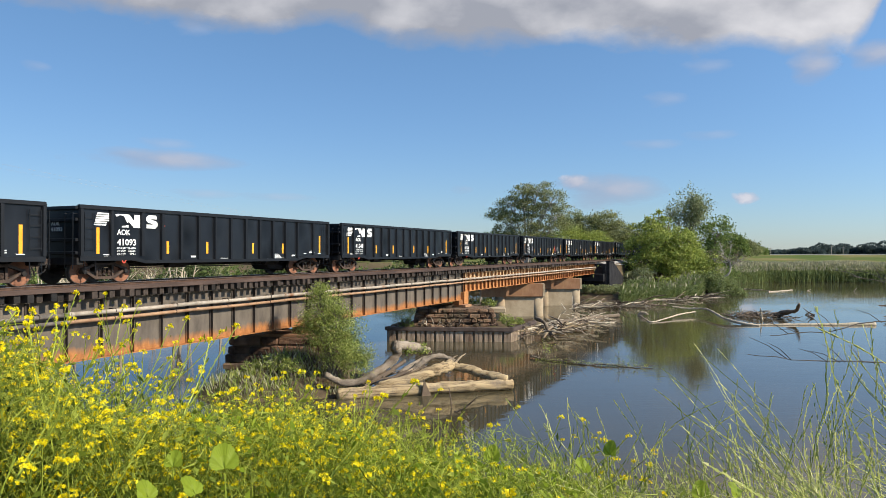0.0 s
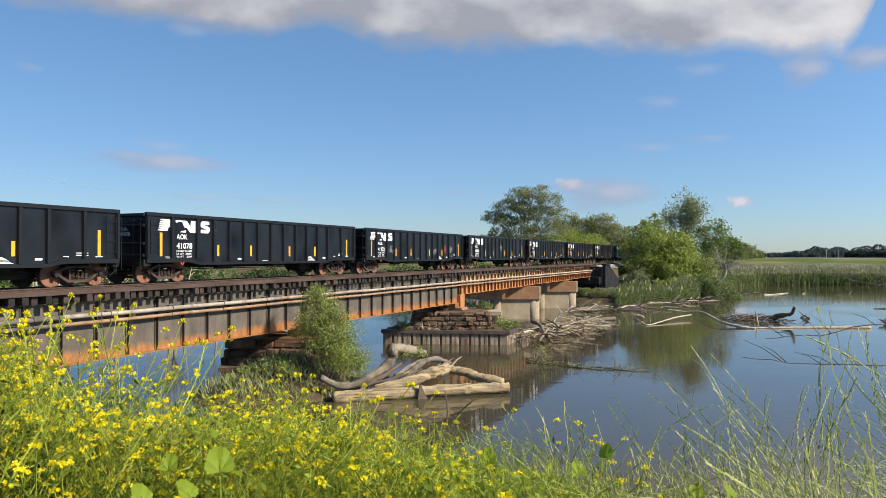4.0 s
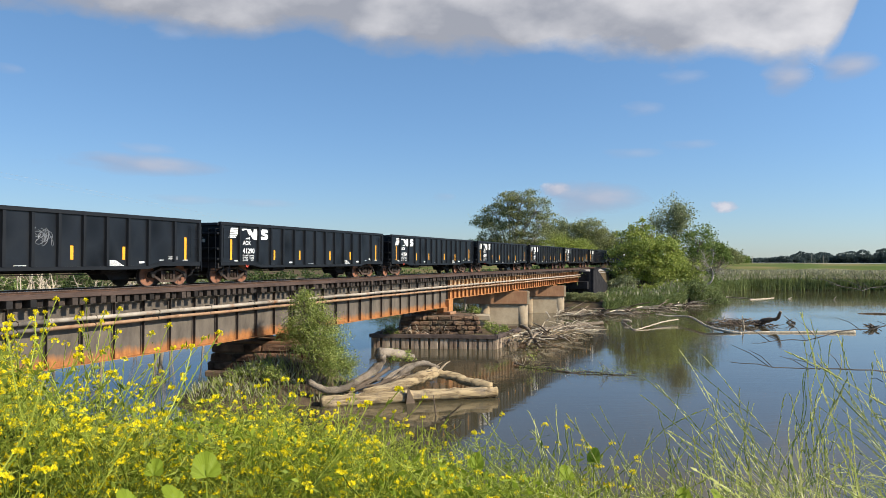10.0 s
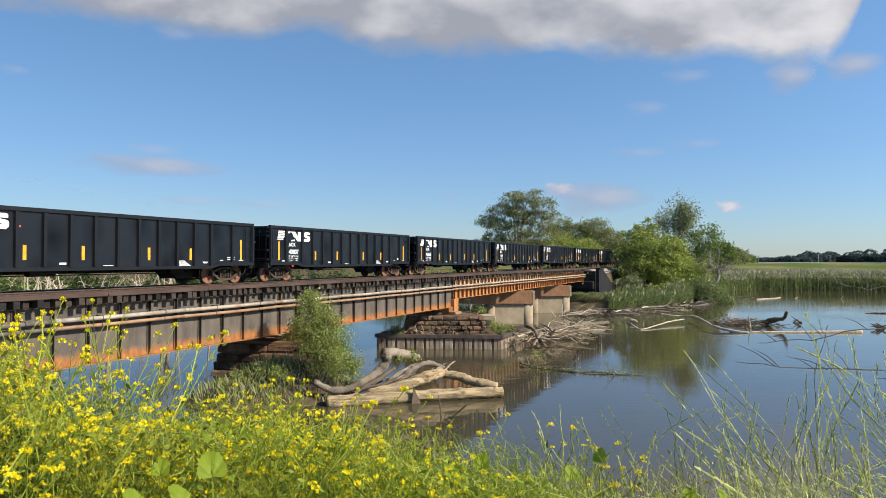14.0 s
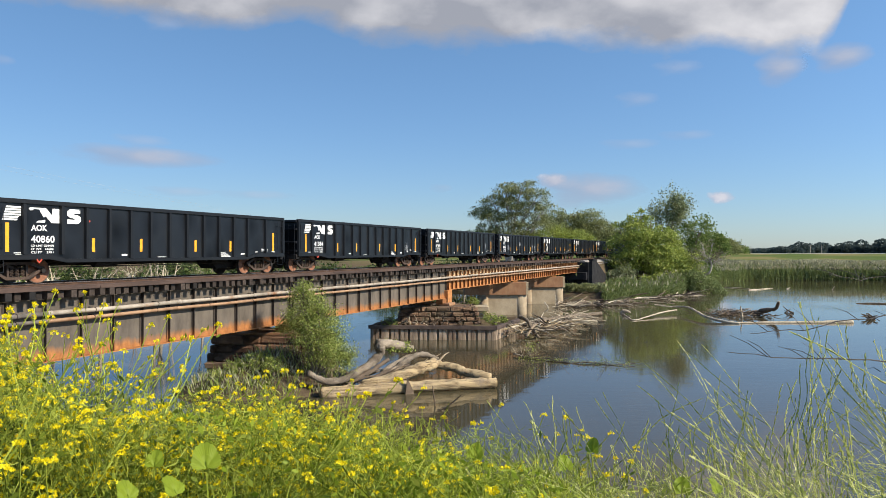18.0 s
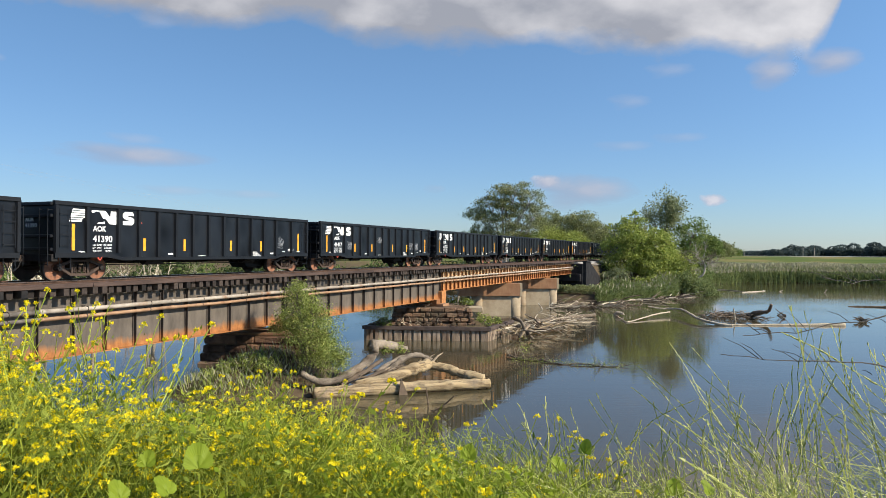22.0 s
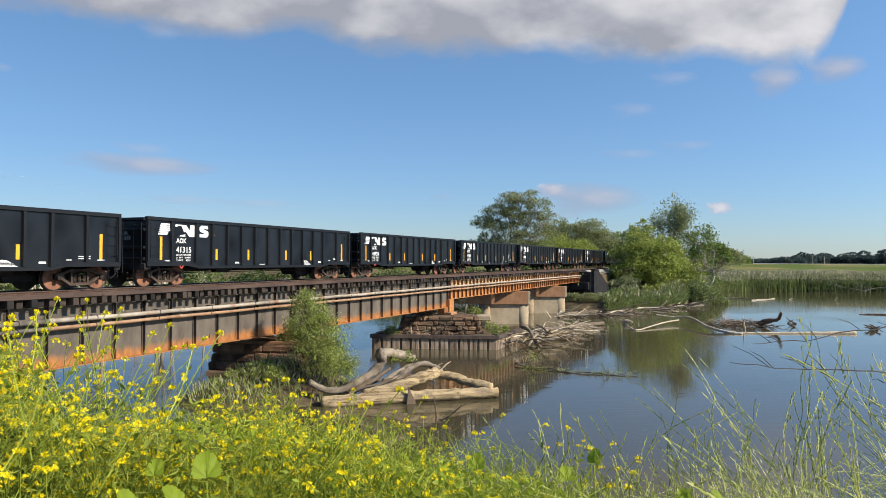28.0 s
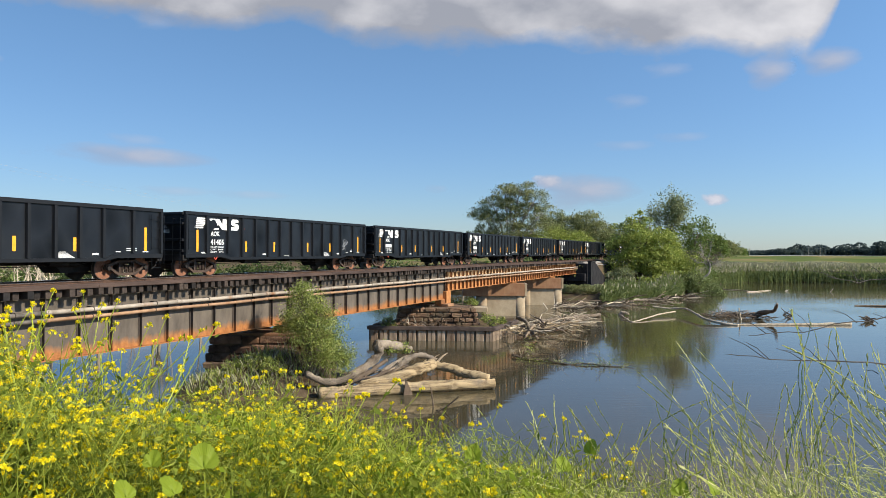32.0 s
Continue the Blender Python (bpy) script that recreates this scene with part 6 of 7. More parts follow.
    # long pale branch and raft of sticks
    for name, pts, r0, r1, m, label in (
        ("long_branch", [(-8.94, 82.95, 0.75), (-7.6, 82.7, 0.6), (-6.47, 82.52, 0.62), (-4.97, 80.44, 0.7), (-3.18, 74.1, 0.42), (-1.43, 72.13, 0.15), (0.1, 71.74, 0.02)], 0.07, 0.15, M_DRIFT, "long pale curved branch arching over the water"),
        ("low_branch", [(-11.3, 75.05, 0.3), (-10.4, 73, 0.1), (-9.43, 71.02, 0.06), (-7.75, 77.24, 0.3), (-6.32, 80.52, 0.42)], 0.04, 0.075, M_DRIFT, "pale thin branch low over the water"),
        ("floating_log", [(-0.82, 71.85, 0.05), (3, 73.8, 0.05), (7, 75.7, 0.06), (10.1, 77.1, 0.1)], 0.07, 0.19, M_DRIFT, "long straight pale log floating on the river"),
        ("hooked_snag", [(1.6, 82.6, 0.05), (2.4, 81.4, 0.55), (2.95, 80.3, 0.75), (3.5, 79.2, 1.0), (3.72, 78.2, 1.75)], 0.34, 0.12, M_DRIFTD, "dark hooked snag rising from a raft of sticks"),
        ("upright_stick", [(0.35, 77.6, -0.2), (0.24, 77.4, 0.7), (0.15, 77.3, 1.3)], 0.09, 0.05, M_DRIFT, "pale upright stick in the raft of sticks"),
        ("low_snag", [(5.2, 82.0, 0.02), (4.9, 82.1, 0.2), (4.6, 82.3, 0.62)], 0.12, 0.03, M_DRIFTD, "small dark snag in open water")):
        solid(name, wood(Shape(), pts, r0, r1, rng, 8, 0.012), m, label, "driftwood", smooth=True)
    for i in range(170):
        x, y = rng.gauss(-0.3, 1.6), rng.gauss(81.8, 1.5)
        a, ln = rng.uniform(0, 2 * math.pi), rng.uniform(0.4, 1.9)
        d = Vector((math.cos(a), math.sin(a), rng.uniform(-0.02, 0.3))) * ln
        p = Vector((x, y, rng.uniform(0.0, 0.5) * math.exp(-((x - 0.4) / 2.6) ** 2)))
        solid("raft_stick", wood(Shape(), [p, p + d * 0.5, p + d], rng.uniform(0.025, 0.06), 0.02, rng, 5, 0.02), rng.choice((M_DRIFTD, M_DRIFTD, M_DRIFTM)), "brown stick in a floating raft", "driftwood", "raft of sticks")
    # dark snags and a low log in open water
    for pts, r0, r1 in (([(4.7, 86.4, 0.0), (5.0, 86.3, 0.22), (5.3, 86.2, 0.5)], 0.09, 0.03), ([(5.6, 86.3, 0.05), (5.1, 86.3, 0.25), (4.5, 86.4, 0.75)], 0.10, 0.03), ([(4.8, 86.1, -0.05), (5.6, 86.0, 0.12)], 0.08, 0.04)):
        solid("open_water_snag", wood(Shape(), pts, r0, r1, rng, 6, 0.01), M_DRIFTD, "small dark forked snag in open water", "driftwood", "snags in open water")
    for i in range(12):
        a = rng.uniform(0, 2 * math.pi)
        p = Vector((12.4 + rng.uniform(-.3, .3), 82.0 + rng.uniform(-.3, .3), 0.0))
        d = Vector((math.cos(a), math.sin(a) * 0.5, rng.uniform(0.2, 1.1))).normalized() * rng.uniform(0.5, 1.1)
        solid("open_water_snag", wood(Shape(), [p, p + d * 0.5 + Vector((0, 0, 0.1)), p + d], 0.10, 0.03, rng, 6, 0.02), M_DRIFTD, "dark tangled root in open water", "driftwood", "snags in open water")
    solid("sunken_log", wood(Shape(), [(14.2, 105.5, 0.02), (16.5, 106.0, 0.08), (19.5, 106.3, 0.10)], 0.07, 0.13, rng, 8, 0.01), M_DRIFTD, "dark low log in open water", "driftwood log")
    # thin floating branch with a few leaves nearer the log
    nr = np.random.default_rng(3)
    fb = thing("floating_branch", Matrix.Identity(4), "thin floating branch with a few yellow-green leaves", "driftwood")
    line = [Vector(q) for q in ((-13.6, 43.9, 0.15), (-12.4, 43.1, 0.03), (-11.1, 42.9, 0.06), (-9.8, 42.3, 0.02), (-8.2, 42.7, 0.05), (-7.0, 42.6, 0.02), (-5.8, 43.3, 0.1))]
    part("stem", wood(Shape(), line, 0.075, 0.025, rng, 6, 0.05), M_DRIFTD, fb)
    for i in range(60):
        u = rng.random() * 5.99
        p = line[int(u)].lerp(line[int(u) + 1], u - int(u)) + Vector((rng.uniform(-.1, .1), rng.uniform(-.2, .2), 0))
        tall = 0.9 if rng.random() < 0.25 else 0.3
        e = p + Vector((rng.uniform(-.6, .6), rng.uniform(-.5, .5), rng.uniform(0.0, tall)))
        part("twig", wood(Shape(), [p, p.lerp(e, 0.5) + Vector((0, 0, 0.06)), e], 0.014, 0.005, rng, 4), M_DRIFTD if i % 3 else M_DRIFT, fb)
    lp = np.concatenate([np.stack([nr.uniform(-13.0, -6.0, 420), 42.8 + nr.normal(0, 0.3, 420), np.abs(nr.normal(0.04, 0.10, 420))], 1), nr.normal(0, 1, (160, 3)) * np.array([0.25, 0.2, 0.3]) + np.array([-12.3, 43.2, 0.75]), nr.normal(0, 1, (90, 3)) * np.array([0.4, 0.2, 0.15]) + np.array([-7.2, 42.8, 0.3])])
    part("leaves", quads_mesh("leaves", leaf_cloud(lp, 0.05, nr), M_LEAF_LIME), M_LEAF_LIME, fb, kind="stuff")
    solid("pale_stump", wood(Shape(), [(-11.9, 78.0, -0.1), (-11.5, 77.7, 0.3), (-10.9, 77.6, 0.2)], 0.26, 0.12, rng, 8, 0.05), M_DRIFT, "short pale broken stump lying in the water", "driftwood")
    for pts in ([(-2.5, 142, 0.05), (0.5, 139.5, 0.08), (2.2, 136.8, 0.05)], [(1.6, 134, 0.05), (3.4, 137, 0.06), (5.7, 142.5, 0.05)], [(8.0, 141, 0.0), (8.6, 141.5, 0.25)], [(15.3, 142, -.1), (15.8, 142.3, 0.6)]):
        solid("drift_log", wood(Shape(), pts, 0.09, 0.05, rng, 7, 0.03), M_DRIFT, "pale log floating near the reeds", "driftwood log", "logs near the reeds")


def build_tufts():
    """Rough grass and dead weeds on the mud heap, and weeds round the second pier."""
    nr = np.random.default_rng(61)
    n = 2600
    x, y = nr.normal(-21.4, 2.6, n), nr.normal(27.4, 2.1, n)
    z = ground_height(x, y)
    k = (z > 0.05) & (np.hypot((x + 23.3) / 3.4, (y - 31.5) / 2.2) > 0.9)
    x, y, z = x[k], y[k], z[k]
    n = len(x)
    h, a, w = nr.uniform(0.15, 0.65, n), nr.uniform(0, np.pi, n), nr.uniform(0.008, 0.018, n)
    ux, uy, b = np.cos(a) * w, np.sin(a) * w, nr.normal(0, 0.15, (n, 2))
    q = np.stack([np.stack([x - ux, y - uy, z - 0.03], 1), np.stack([x + ux, y + uy, z - 0.03], 1), np.stack([x + ux + b[:, 0] * .4, y + uy + b[:, 1] * .4, z + h * .6], 1), np.stack([x + b[:, 0], y + b[:, 1], z + h], 1)], 1)
    m = nr.uniform(0, 1, n) < 0.55
    solid("island_grass", quads_mesh("island_grass", q[m], M_LEAF_BUSH), M_LEAF_BUSH, "rough green grass on the mud heap", "grass", kind="stuff")
    solid("island_dead_grass", quads_mesh("island_dead_grass", q[~m], M_PLUME), M_PLUME, "dry brown grass on the mud heap", "grass", kind="stuff")
    for i, (bx, by, bz, r) in enumerate(((-21.9, 28.0, 0.9, 0.6), (-22.8, 27.4, 0.7, 0.5), (-20.6, 27.6, 0.9, 0.45), (-18.1, 49.9 + 2.4, 0.95, 0.55), (-17.6, 53.6, 0.95, 0.4), (-19.0, 54.0, 1.0, 0.5), (-20.6, 54.9, 2.2, 0.45), (-25.2, 48.6, 0.9, 0.5), (-16.4, 31.6, 1.6, 0.42), (-15.9, 32.2, 1.6, 0.35))):
        bushy("weed_clump", (bx, by, bz), [(0, 0, r * 0.9, r, r * 0.9), (r * 0.5, 0.1, r * 0.5, r * 0.7, r * 0.6)], M_LEAF_BUSH, 900, 0.05, 400 + i, "small green weed clump by the pier", "weeds", "weed clumps by the piers", long=2.4)
    rng = random.Random(71)
    for i in range(46):
        u, v = rng.uniform(-3.0, 3.0), rng.uniform(-1.5, 1.5)
        c, s_ = math.cos(radians(26.4)), math.sin(radians(26.4))
        p = Vector((-22.7 + u * c - v * s_, 52.3 + u * s_ + v * c, 2.42 + rng.uniform(0, 0.12)))
        d = Vector((rng.uniform(-1, 1), rng.uniform(-1, 1), rng.uniform(0, 0.25))) * rng.uniform(0.4, 1.0)
        solid("pier_stick", wood(Shape(), [p, p + d * 0.5, p + d], rng.uniform(0.02, 0.05), 0.015, rng, 5), M_DRIFTD, "dark stick lying on the pier top", "driftwood", "sticks on the pier")


def build_pier_brush():
    """Dead brush caught at the foot of the second pier."""
    rng = random.Random(83)
    for i in range(52):
        u = rng.random()
        p = Vector((-25.6 + 4.6 * u + rng.uniform(-.4, .4), 47.9 + 2.3 * u + rng.uniform(0, 1.2), 0.95 + rng.uniform(0, 0.35)))
        d = Vector((rng.uniform(-1, 1), rng.uniform(-.6, .6), rng.uniform(0.0, 0.8))) * rng.uniform(0.5, 1.3)
        solid("pier_stick", wood(Shape(), [p, p + d * 0.5 + Vector((0, 0, rng.uniform(0, .2))), p + d], rng.uniform(0.02, 0.045), 0.012, rng, 5), M_DRIFTD if i % 4 else M_DRIFT, "dead brown stick caught at the pier foot", "driftwood", "sticks on the pier")


build_driftwood()
flooded_stems()
build_tufts()
build_pier_brush()


# ---- clouds: a far backdrop that drifts ----
def cloud_material(name, bright, shade, scale, seed, floor=None, ragged=1.4, soft=0.2, most=1.0, stretch=(1, 1, 1), bias=0.0, sunny=0.0):
    """Ragged cloud: thickness from noise over an oval, or over an uneven floor line; brighter where it is thick and towards the sun."""
    m = bpy.data.materials.new(name)
    n, l, p = links(m)
    n.remove(p)
    tc, mp = n.new("ShaderNodeTexCoord"), n.new("ShaderNodeMapping")
    mp.inputs["Location"].default_value = (seed * 3.7, seed * 1.3, seed * 2.1)
    mp.inputs["Scale"].default_value = stretch
    l.new(tc.outputs["Object"], mp.inputs["Vector"])
    rnd = n.new("ShaderNodeObjectInfo").outputs["Random"]

    def grain(sc, detail, rough):
        no = n.new("ShaderNodeTexNoise")
        no.noise_dimensions = "4D"
        no.inputs["Scale"].default_value, no.inputs["Detail"].default_value, no.inputs["Roughness"].default_value = sc, detail, rough
        l.new(mp.outputs["Vector"], no.inputs["Vector"])
        l.new(op("MULTIPLY", rnd, 40.0), no.inputs["W"])
        return no.outputs["Fac"]

    def op(kind, a, b=None):
        q = n.new("ShaderNodeMath")
        q.operation = kind
        for s, v in zip(q.inputs, (a, b)):
            if v is None:
                continue
            if isinstance(v, (int, float)):
                s.default_value = v
            else:
                l.new(v, s)
        return q.outputs[0]

    sep = n.new("ShaderNodeSeparateXYZ")
    l.new(tc.outputs["Generated"], sep.inputs[0])
    u, v = sep.outputs["X"], sep.outputs["Y"]
    rough = op("MULTIPLY", op("SUBTRACT", grain(scale, 12.0, 0.58), 0.5), ragged)
    if floor:
        line = ramp_of(n, l, u, [(p_, (h_, h_, h_)) for p_, h_ in floor])
        body = op("MULTIPLY", op("SUBTRACT", v, line), 6.0)
    else:
        du = op("MULTIPLY", op("SUBTRACT", u, 0.5), 2.0)
        dv = op("MULTIPLY", op("SUBTRACT", v, 0.5), 2.0)
        body = op("SUBTRACT", 0.55, op("ADD", op("MULTIPLY", du, du), op("MULTIPLY", dv, dv)))
    dens = op("ADD", op("ADD", body, rough), bias)
    alpha = op("MULTIPLY", ramp_of(n, l, dens, [(0.0, (0, 0, 0)), (soft, (1, 1, 1))]), most)
    lit = op("ADD", op("MULTIPLY", op("SUBTRACT", grain(scale * 0.9, 9.0, 0.5), 0.5), 2.4), op("ADD", op("MULTIPLY", dens, 0.30), op("MULTIPLY", op("SUBTRACT", u, 0.5), sunny)))
    col = ramp_of(n, l, lit, [(0.12, shade), (1.1, bright)])
    em, tr, mx = n.new("ShaderNodeEmission"), n.new("ShaderNodeBsdfTransparent"), n.new("ShaderNodeMixShader")
    l.new(col, em.inputs["Color"])
    l.new(alpha, mx.inputs[0])
    l.new(tr.outputs[0], mx.inputs[1])
    l.new(em.outputs[0], mx.inputs[2])
    l.new(mx.outputs[0], n["Material Output"].inputs["Surface"])
    return m


M_CLOUD = cloud_material("grey_white_cloud", (0.66, 0.65, 0.665), (0.26, 0.275, 0.32), 0.0022, 2, floor=[(0.0, 0.48), (0.13, 0.32), (0.20, 0.27), (0.27, 0.245), (0.33, 0.205), (0.377, 0.242), (0.433, 0.205), (0.49, 0.16), (0.55, 0.14), (0.63, 0.155), (0.667, 0.20), (0.78, 0.16), (0.831, 0.19), (0.882, 0.17), (0.922, 0.19), (0.936, 0.30), (0.955, 0.8)], ragged=1.7, soft=0.5, sunny=0.55, stretch=(0.7, 1.25, 1))
M_WISP = cloud_material("pale_thin_cloud", (0.43, 0.45, 0.52), (0.27, 0.32, 0.43), 0.0075, 5, ragged=2.6, soft=1.1, most=0.42, stretch=(0.3, 1, 1), bias=-0.1)
M_PUFF = cloud_material("bright_small_cloud", (0.62, 0.60, 0.62), (0.36, 0.39, 0.48), 0.013, 9, ragged=2.2, soft=0.6, most=0.95, stretch=(0.7, 1, 1), bias=0.02)
M_LOW = cloud_material("soft_grey_low_cloud", (0.40, 0.42, 0.49), (0.26, 0.30, 0.40), 0.0062, 7, ragged=2.0, soft=0.9, most=0.85, stretch=(0.35, 1, 1), bias=0.12)
CLOUDS = []


def build_clouds():
    """Each at its degrees right of the first view's axis and above the horizon, with its spans in degrees."""
    far = 4300.0
    for az, el, w, h, mat, label in ((-2, 23, 76, 20, M_CLOUD, "broad grey-white cloud bank high in the sky"),
                                     (-22.6, 7.0, 17, 2.1, M_LOW, "thin pale streak of cloud"), (-22.0, 8.2, 6, 1.4, M_WISP, "thin pale streak of cloud"),
                                     (16.2, 8.4, 7, 1.3, M_WISP, "thin pale streak of cloud"), (20.6, 8.9, 6, 1.2, M_WISP, "thin pale streak of cloud"),
                                     (13.0, 4.9, 12, 3.8, M_LOW, "soft grey cloud low over the trees"), (10.6, 5.75, 3.4, 1.5, M_PUFF, "small bright cloud puff"),
                                     (23.5, 4.1, 2.8, 1.3, M_PUFF, "small bright cloud puff"), (-19.5, 4.5, 9, 1.1, M_WISP, "thin pale streak of cloud"),
                                     (-14.5, 4.4, 12, 1.0, M_WISP, "thin pale streak of cloud"), (1.4, 5.1, 2.8, 1.2, M_WISP, "thin pale streak of cloud"),
                                     (28.0, 13.3, 4.0, 3.4, M_LOW, "small ragged cloud scrap"), (31.9, 13.6, 4.6, 2.6, M_LOW, "small ragged cloud scrap"),
                                     (17.6, 11.8, 4.4, 2.0, M_WISP, "thin pale streak of cloud"), (20.6, 14.0, 5.0, 1.8, M_WISP, "thin pale streak of cloud"), (-30.5, 13.0, 2.6, 1.2, M_WISP, "thin pale streak of cloud"), (-20, 16.8, 4.0, 1.8, M_WISP, "thin pale streak of cloud")):
        a, e = radians(24.4 - az), radians(el)
        d = Vector((-math.sin(a) * math.cos(e), math.cos(a) * math.cos(e), math.sin(e)))
        dist = far + 25 * len(CLOUDS)
        at = Vector(EYE) + d * dist
        hh = dist * radians(h) / 2
        g, sh = 24, Shape()
        for i in range(g + 1):
            for j in range(3):
                u = (i / g - 0.5) * radians(w)
                sh.v.append((math.sin(u) * dist, (j - 1) * hh, (1 - math.cos(u)) * dist))
        for i in range(g):
            for j in range(2):
                k = i * 3 + j
                sh.f.append((k, k + 3, k + 4, k + 1))
        ob = solid("cloud", sh.mesh("cloud", mat), mat, label, "cloud", "clouds in the sky", "stuff")
        m = Matrix.Translation(at) @ d.to_track_quat("-Z", "Y").to_matrix().to_4x4()
        ob.matrix_world = m
        CLOUDS.append((ob, m, Vector((-math.cos(a), -math.sin(a), 0)) * dist * (0.0125 if el < 11 else 0.026)))


build_clouds()

# ---- plants on the near bank ----
RIGHT, AHEAD = Vector((0.911, 0.413, 0)), Vector((-0.413, 0.911, 0))


def spot(ahead, right):
    p = AHEAD * ahead + RIGHT * right
    return p.x, p.y


# how far the thicket's top lies under the eye, by the slope to the side
TOP_Q = [-0.66, -0.6, -0.55, -0.5, -0.35, -0.2, 0.0, 0.15, 0.2, 0.30]
TOP_DROP = [0.065, 0.09, 0.135, 0.185, 0.18, 0.195, 0.235, 0.262, 0.285, 0.34]


def petals(centres, size, nr):
    """Flowers of four petals round each centre."""
    out = []
    n = len(centres)
    nrm = nr.normal(0, 1, (n, 3)) + np.array([0.2, -0.5, 0.8])
    nrm /= np.linalg.norm(nrm, axis=1)[:, None]
    a = np.cross(nrm, nr.normal(0, 1, (n, 3)))
    a /= np.linalg.norm(a, axis=1)[:, None]
    b = np.cross(nrm, a)
    s = size * nr.uniform(0.75, 1.2, (n, 1))
    for u, v in ((a, b), (b, -a), (-a, -b), (-b, a)):
        out.append(np.stack([centres, centres + (u * 0.6 + v * 0.42) * s + nrm * s * 0.15, centres + u * s + nrm * s * 0.22, centres + (u * 0.6 - v * 0.42) * s + nrm * s * 0.15], 1))
    return np.concatenate(out)


def bent(tips, way, width, nr):
    """Thin ribbons in two bends that end at tips after running along way."""
    n = len(tips)
    ln = np.linalg.norm(way, axis=1)[:, None]
    side = np.cross(way, nr.normal(0, 1, (n, 3)))
    side *= width[:, None] / (np.linalg.norm(side, axis=1)[:, None] + 1e-9)
    a = tips - way
    b = tips - way * 0.52 + nr.normal(0, 0.10, (n, 3)) * ln
    return np.concatenate([np.stack([a - side, a + side, b + side * 0.9, b - side * 0.9], 1), np.stack([b - side * 0.9, b + side * 0.9, tips + side * 0.6, tips - side * 0.6], 1)])


def flower_head(at, rng):
    """Centres of the small flowers that crowd into one round head."""
    out = []
    r = rng.uniform(0.0065, 0.0105)
    for i in range(rng.randint(11, 17)):
        a, u = rng.uniform(0, 2 * math.pi), rng.uniform(-0.35, 1.0)
        w = math.sqrt(1 - u * u)
        out.append(tuple(at + Vector((w * math.cos(a), w * math.sin(a), u * 0.8)) * r * rng.uniform(0.75, 1.1)))
    return out


def mustard_meshes(seed, height, flowers):
    """Stems, leaves and flower heads of one branching mustard plant."""
    rng, nr = random.Random(seed), np.random.default_rng(seed)
    st, heads, pods, lv = Shape(), [], [], []

    def stem(p, d, ln, r, left):
        pts, n = [p], 6
        for i in range(n):
            d = (d + Vector((rng.uniform(-1, 1), rng.uniform(-1, 1), rng.uniform(-0.3, 0.7))) * 0.15).normalized()
            p = p + d * (ln / n)
            pts.append(p)
        st.tube(pts, [max(r * (1 - 0.11 * i), 0.0011) for i in range(n + 1)], 3, cap=False)
        if left > 0:
            for i in range(rng.randint(4, 6) if left == 2 else rng.randint(2, 4)):
                k = rng.randint(2, n)
                a = rng.uniform(0, 2 * math.pi)
                side = Vector((math.cos(a), math.sin(a), rng.uniform(0.25, 0.8)))
                stem(pts[k], (d * 0.5 + side * 0.62).normalized(), ln * rng.uniform(0.34, 0.62), r * 0.66, left - 1)
        if left < 2:
            heads.append(pts[-1])
            # pods pressed to the upper stalk
            for i in range(9):
                k = rng.randint(2, n)
                a = rng.uniform(0, 2 * math.pi)
                q = pts[k].lerp(pts[k - 1], rng.random())
                pods.append((q, (d + Vector((math.cos(a), math.sin(a), 0.1)) * 0.42).normalized() * rng.uniform(0.009, 0.017)))
        for i in range(3):
            k = rng.randint(0, n)
            lv.append(tuple(pts[k] + Vector((rng.uniform(-1, 1), rng.uniform(-1, 1), rng.uniform(-1, 0.4))) * 0.035))

    for i in range(rng.randint(2, 3)):
        stem(Vector((rng.uniform(-0.04, 0.04), rng.uniform(-0.04, 0.04), 0)), Vector((rng.uniform(-0.3, 0.3), rng.uniform(-0.3, 0.3), 1)).normalized(), height * rng.uniform(0.55, 0.7), 0.0040, 2)
    for p, d in pods:
        st.tube([p, p + d], [0.0014, 0.0006], 3, cap=False)
    hz = max(h.z for h in heads)
    fl = []
    for h in heads:
        if rng.random() < flowers:
            fl.extend(flower_head(h, rng))
    fl = np.array(fl) if fl else np.zeros((1, 3))
    return (st.mesh("stems", M_STEM), quads_mesh("leaves", leaf_cloud(np.array(lv), 0.0075, nr, long=3.2), M_MLEAF), quads_mesh("flowers", petals(fl, 0.0039, nr), M_PETAL), hz)


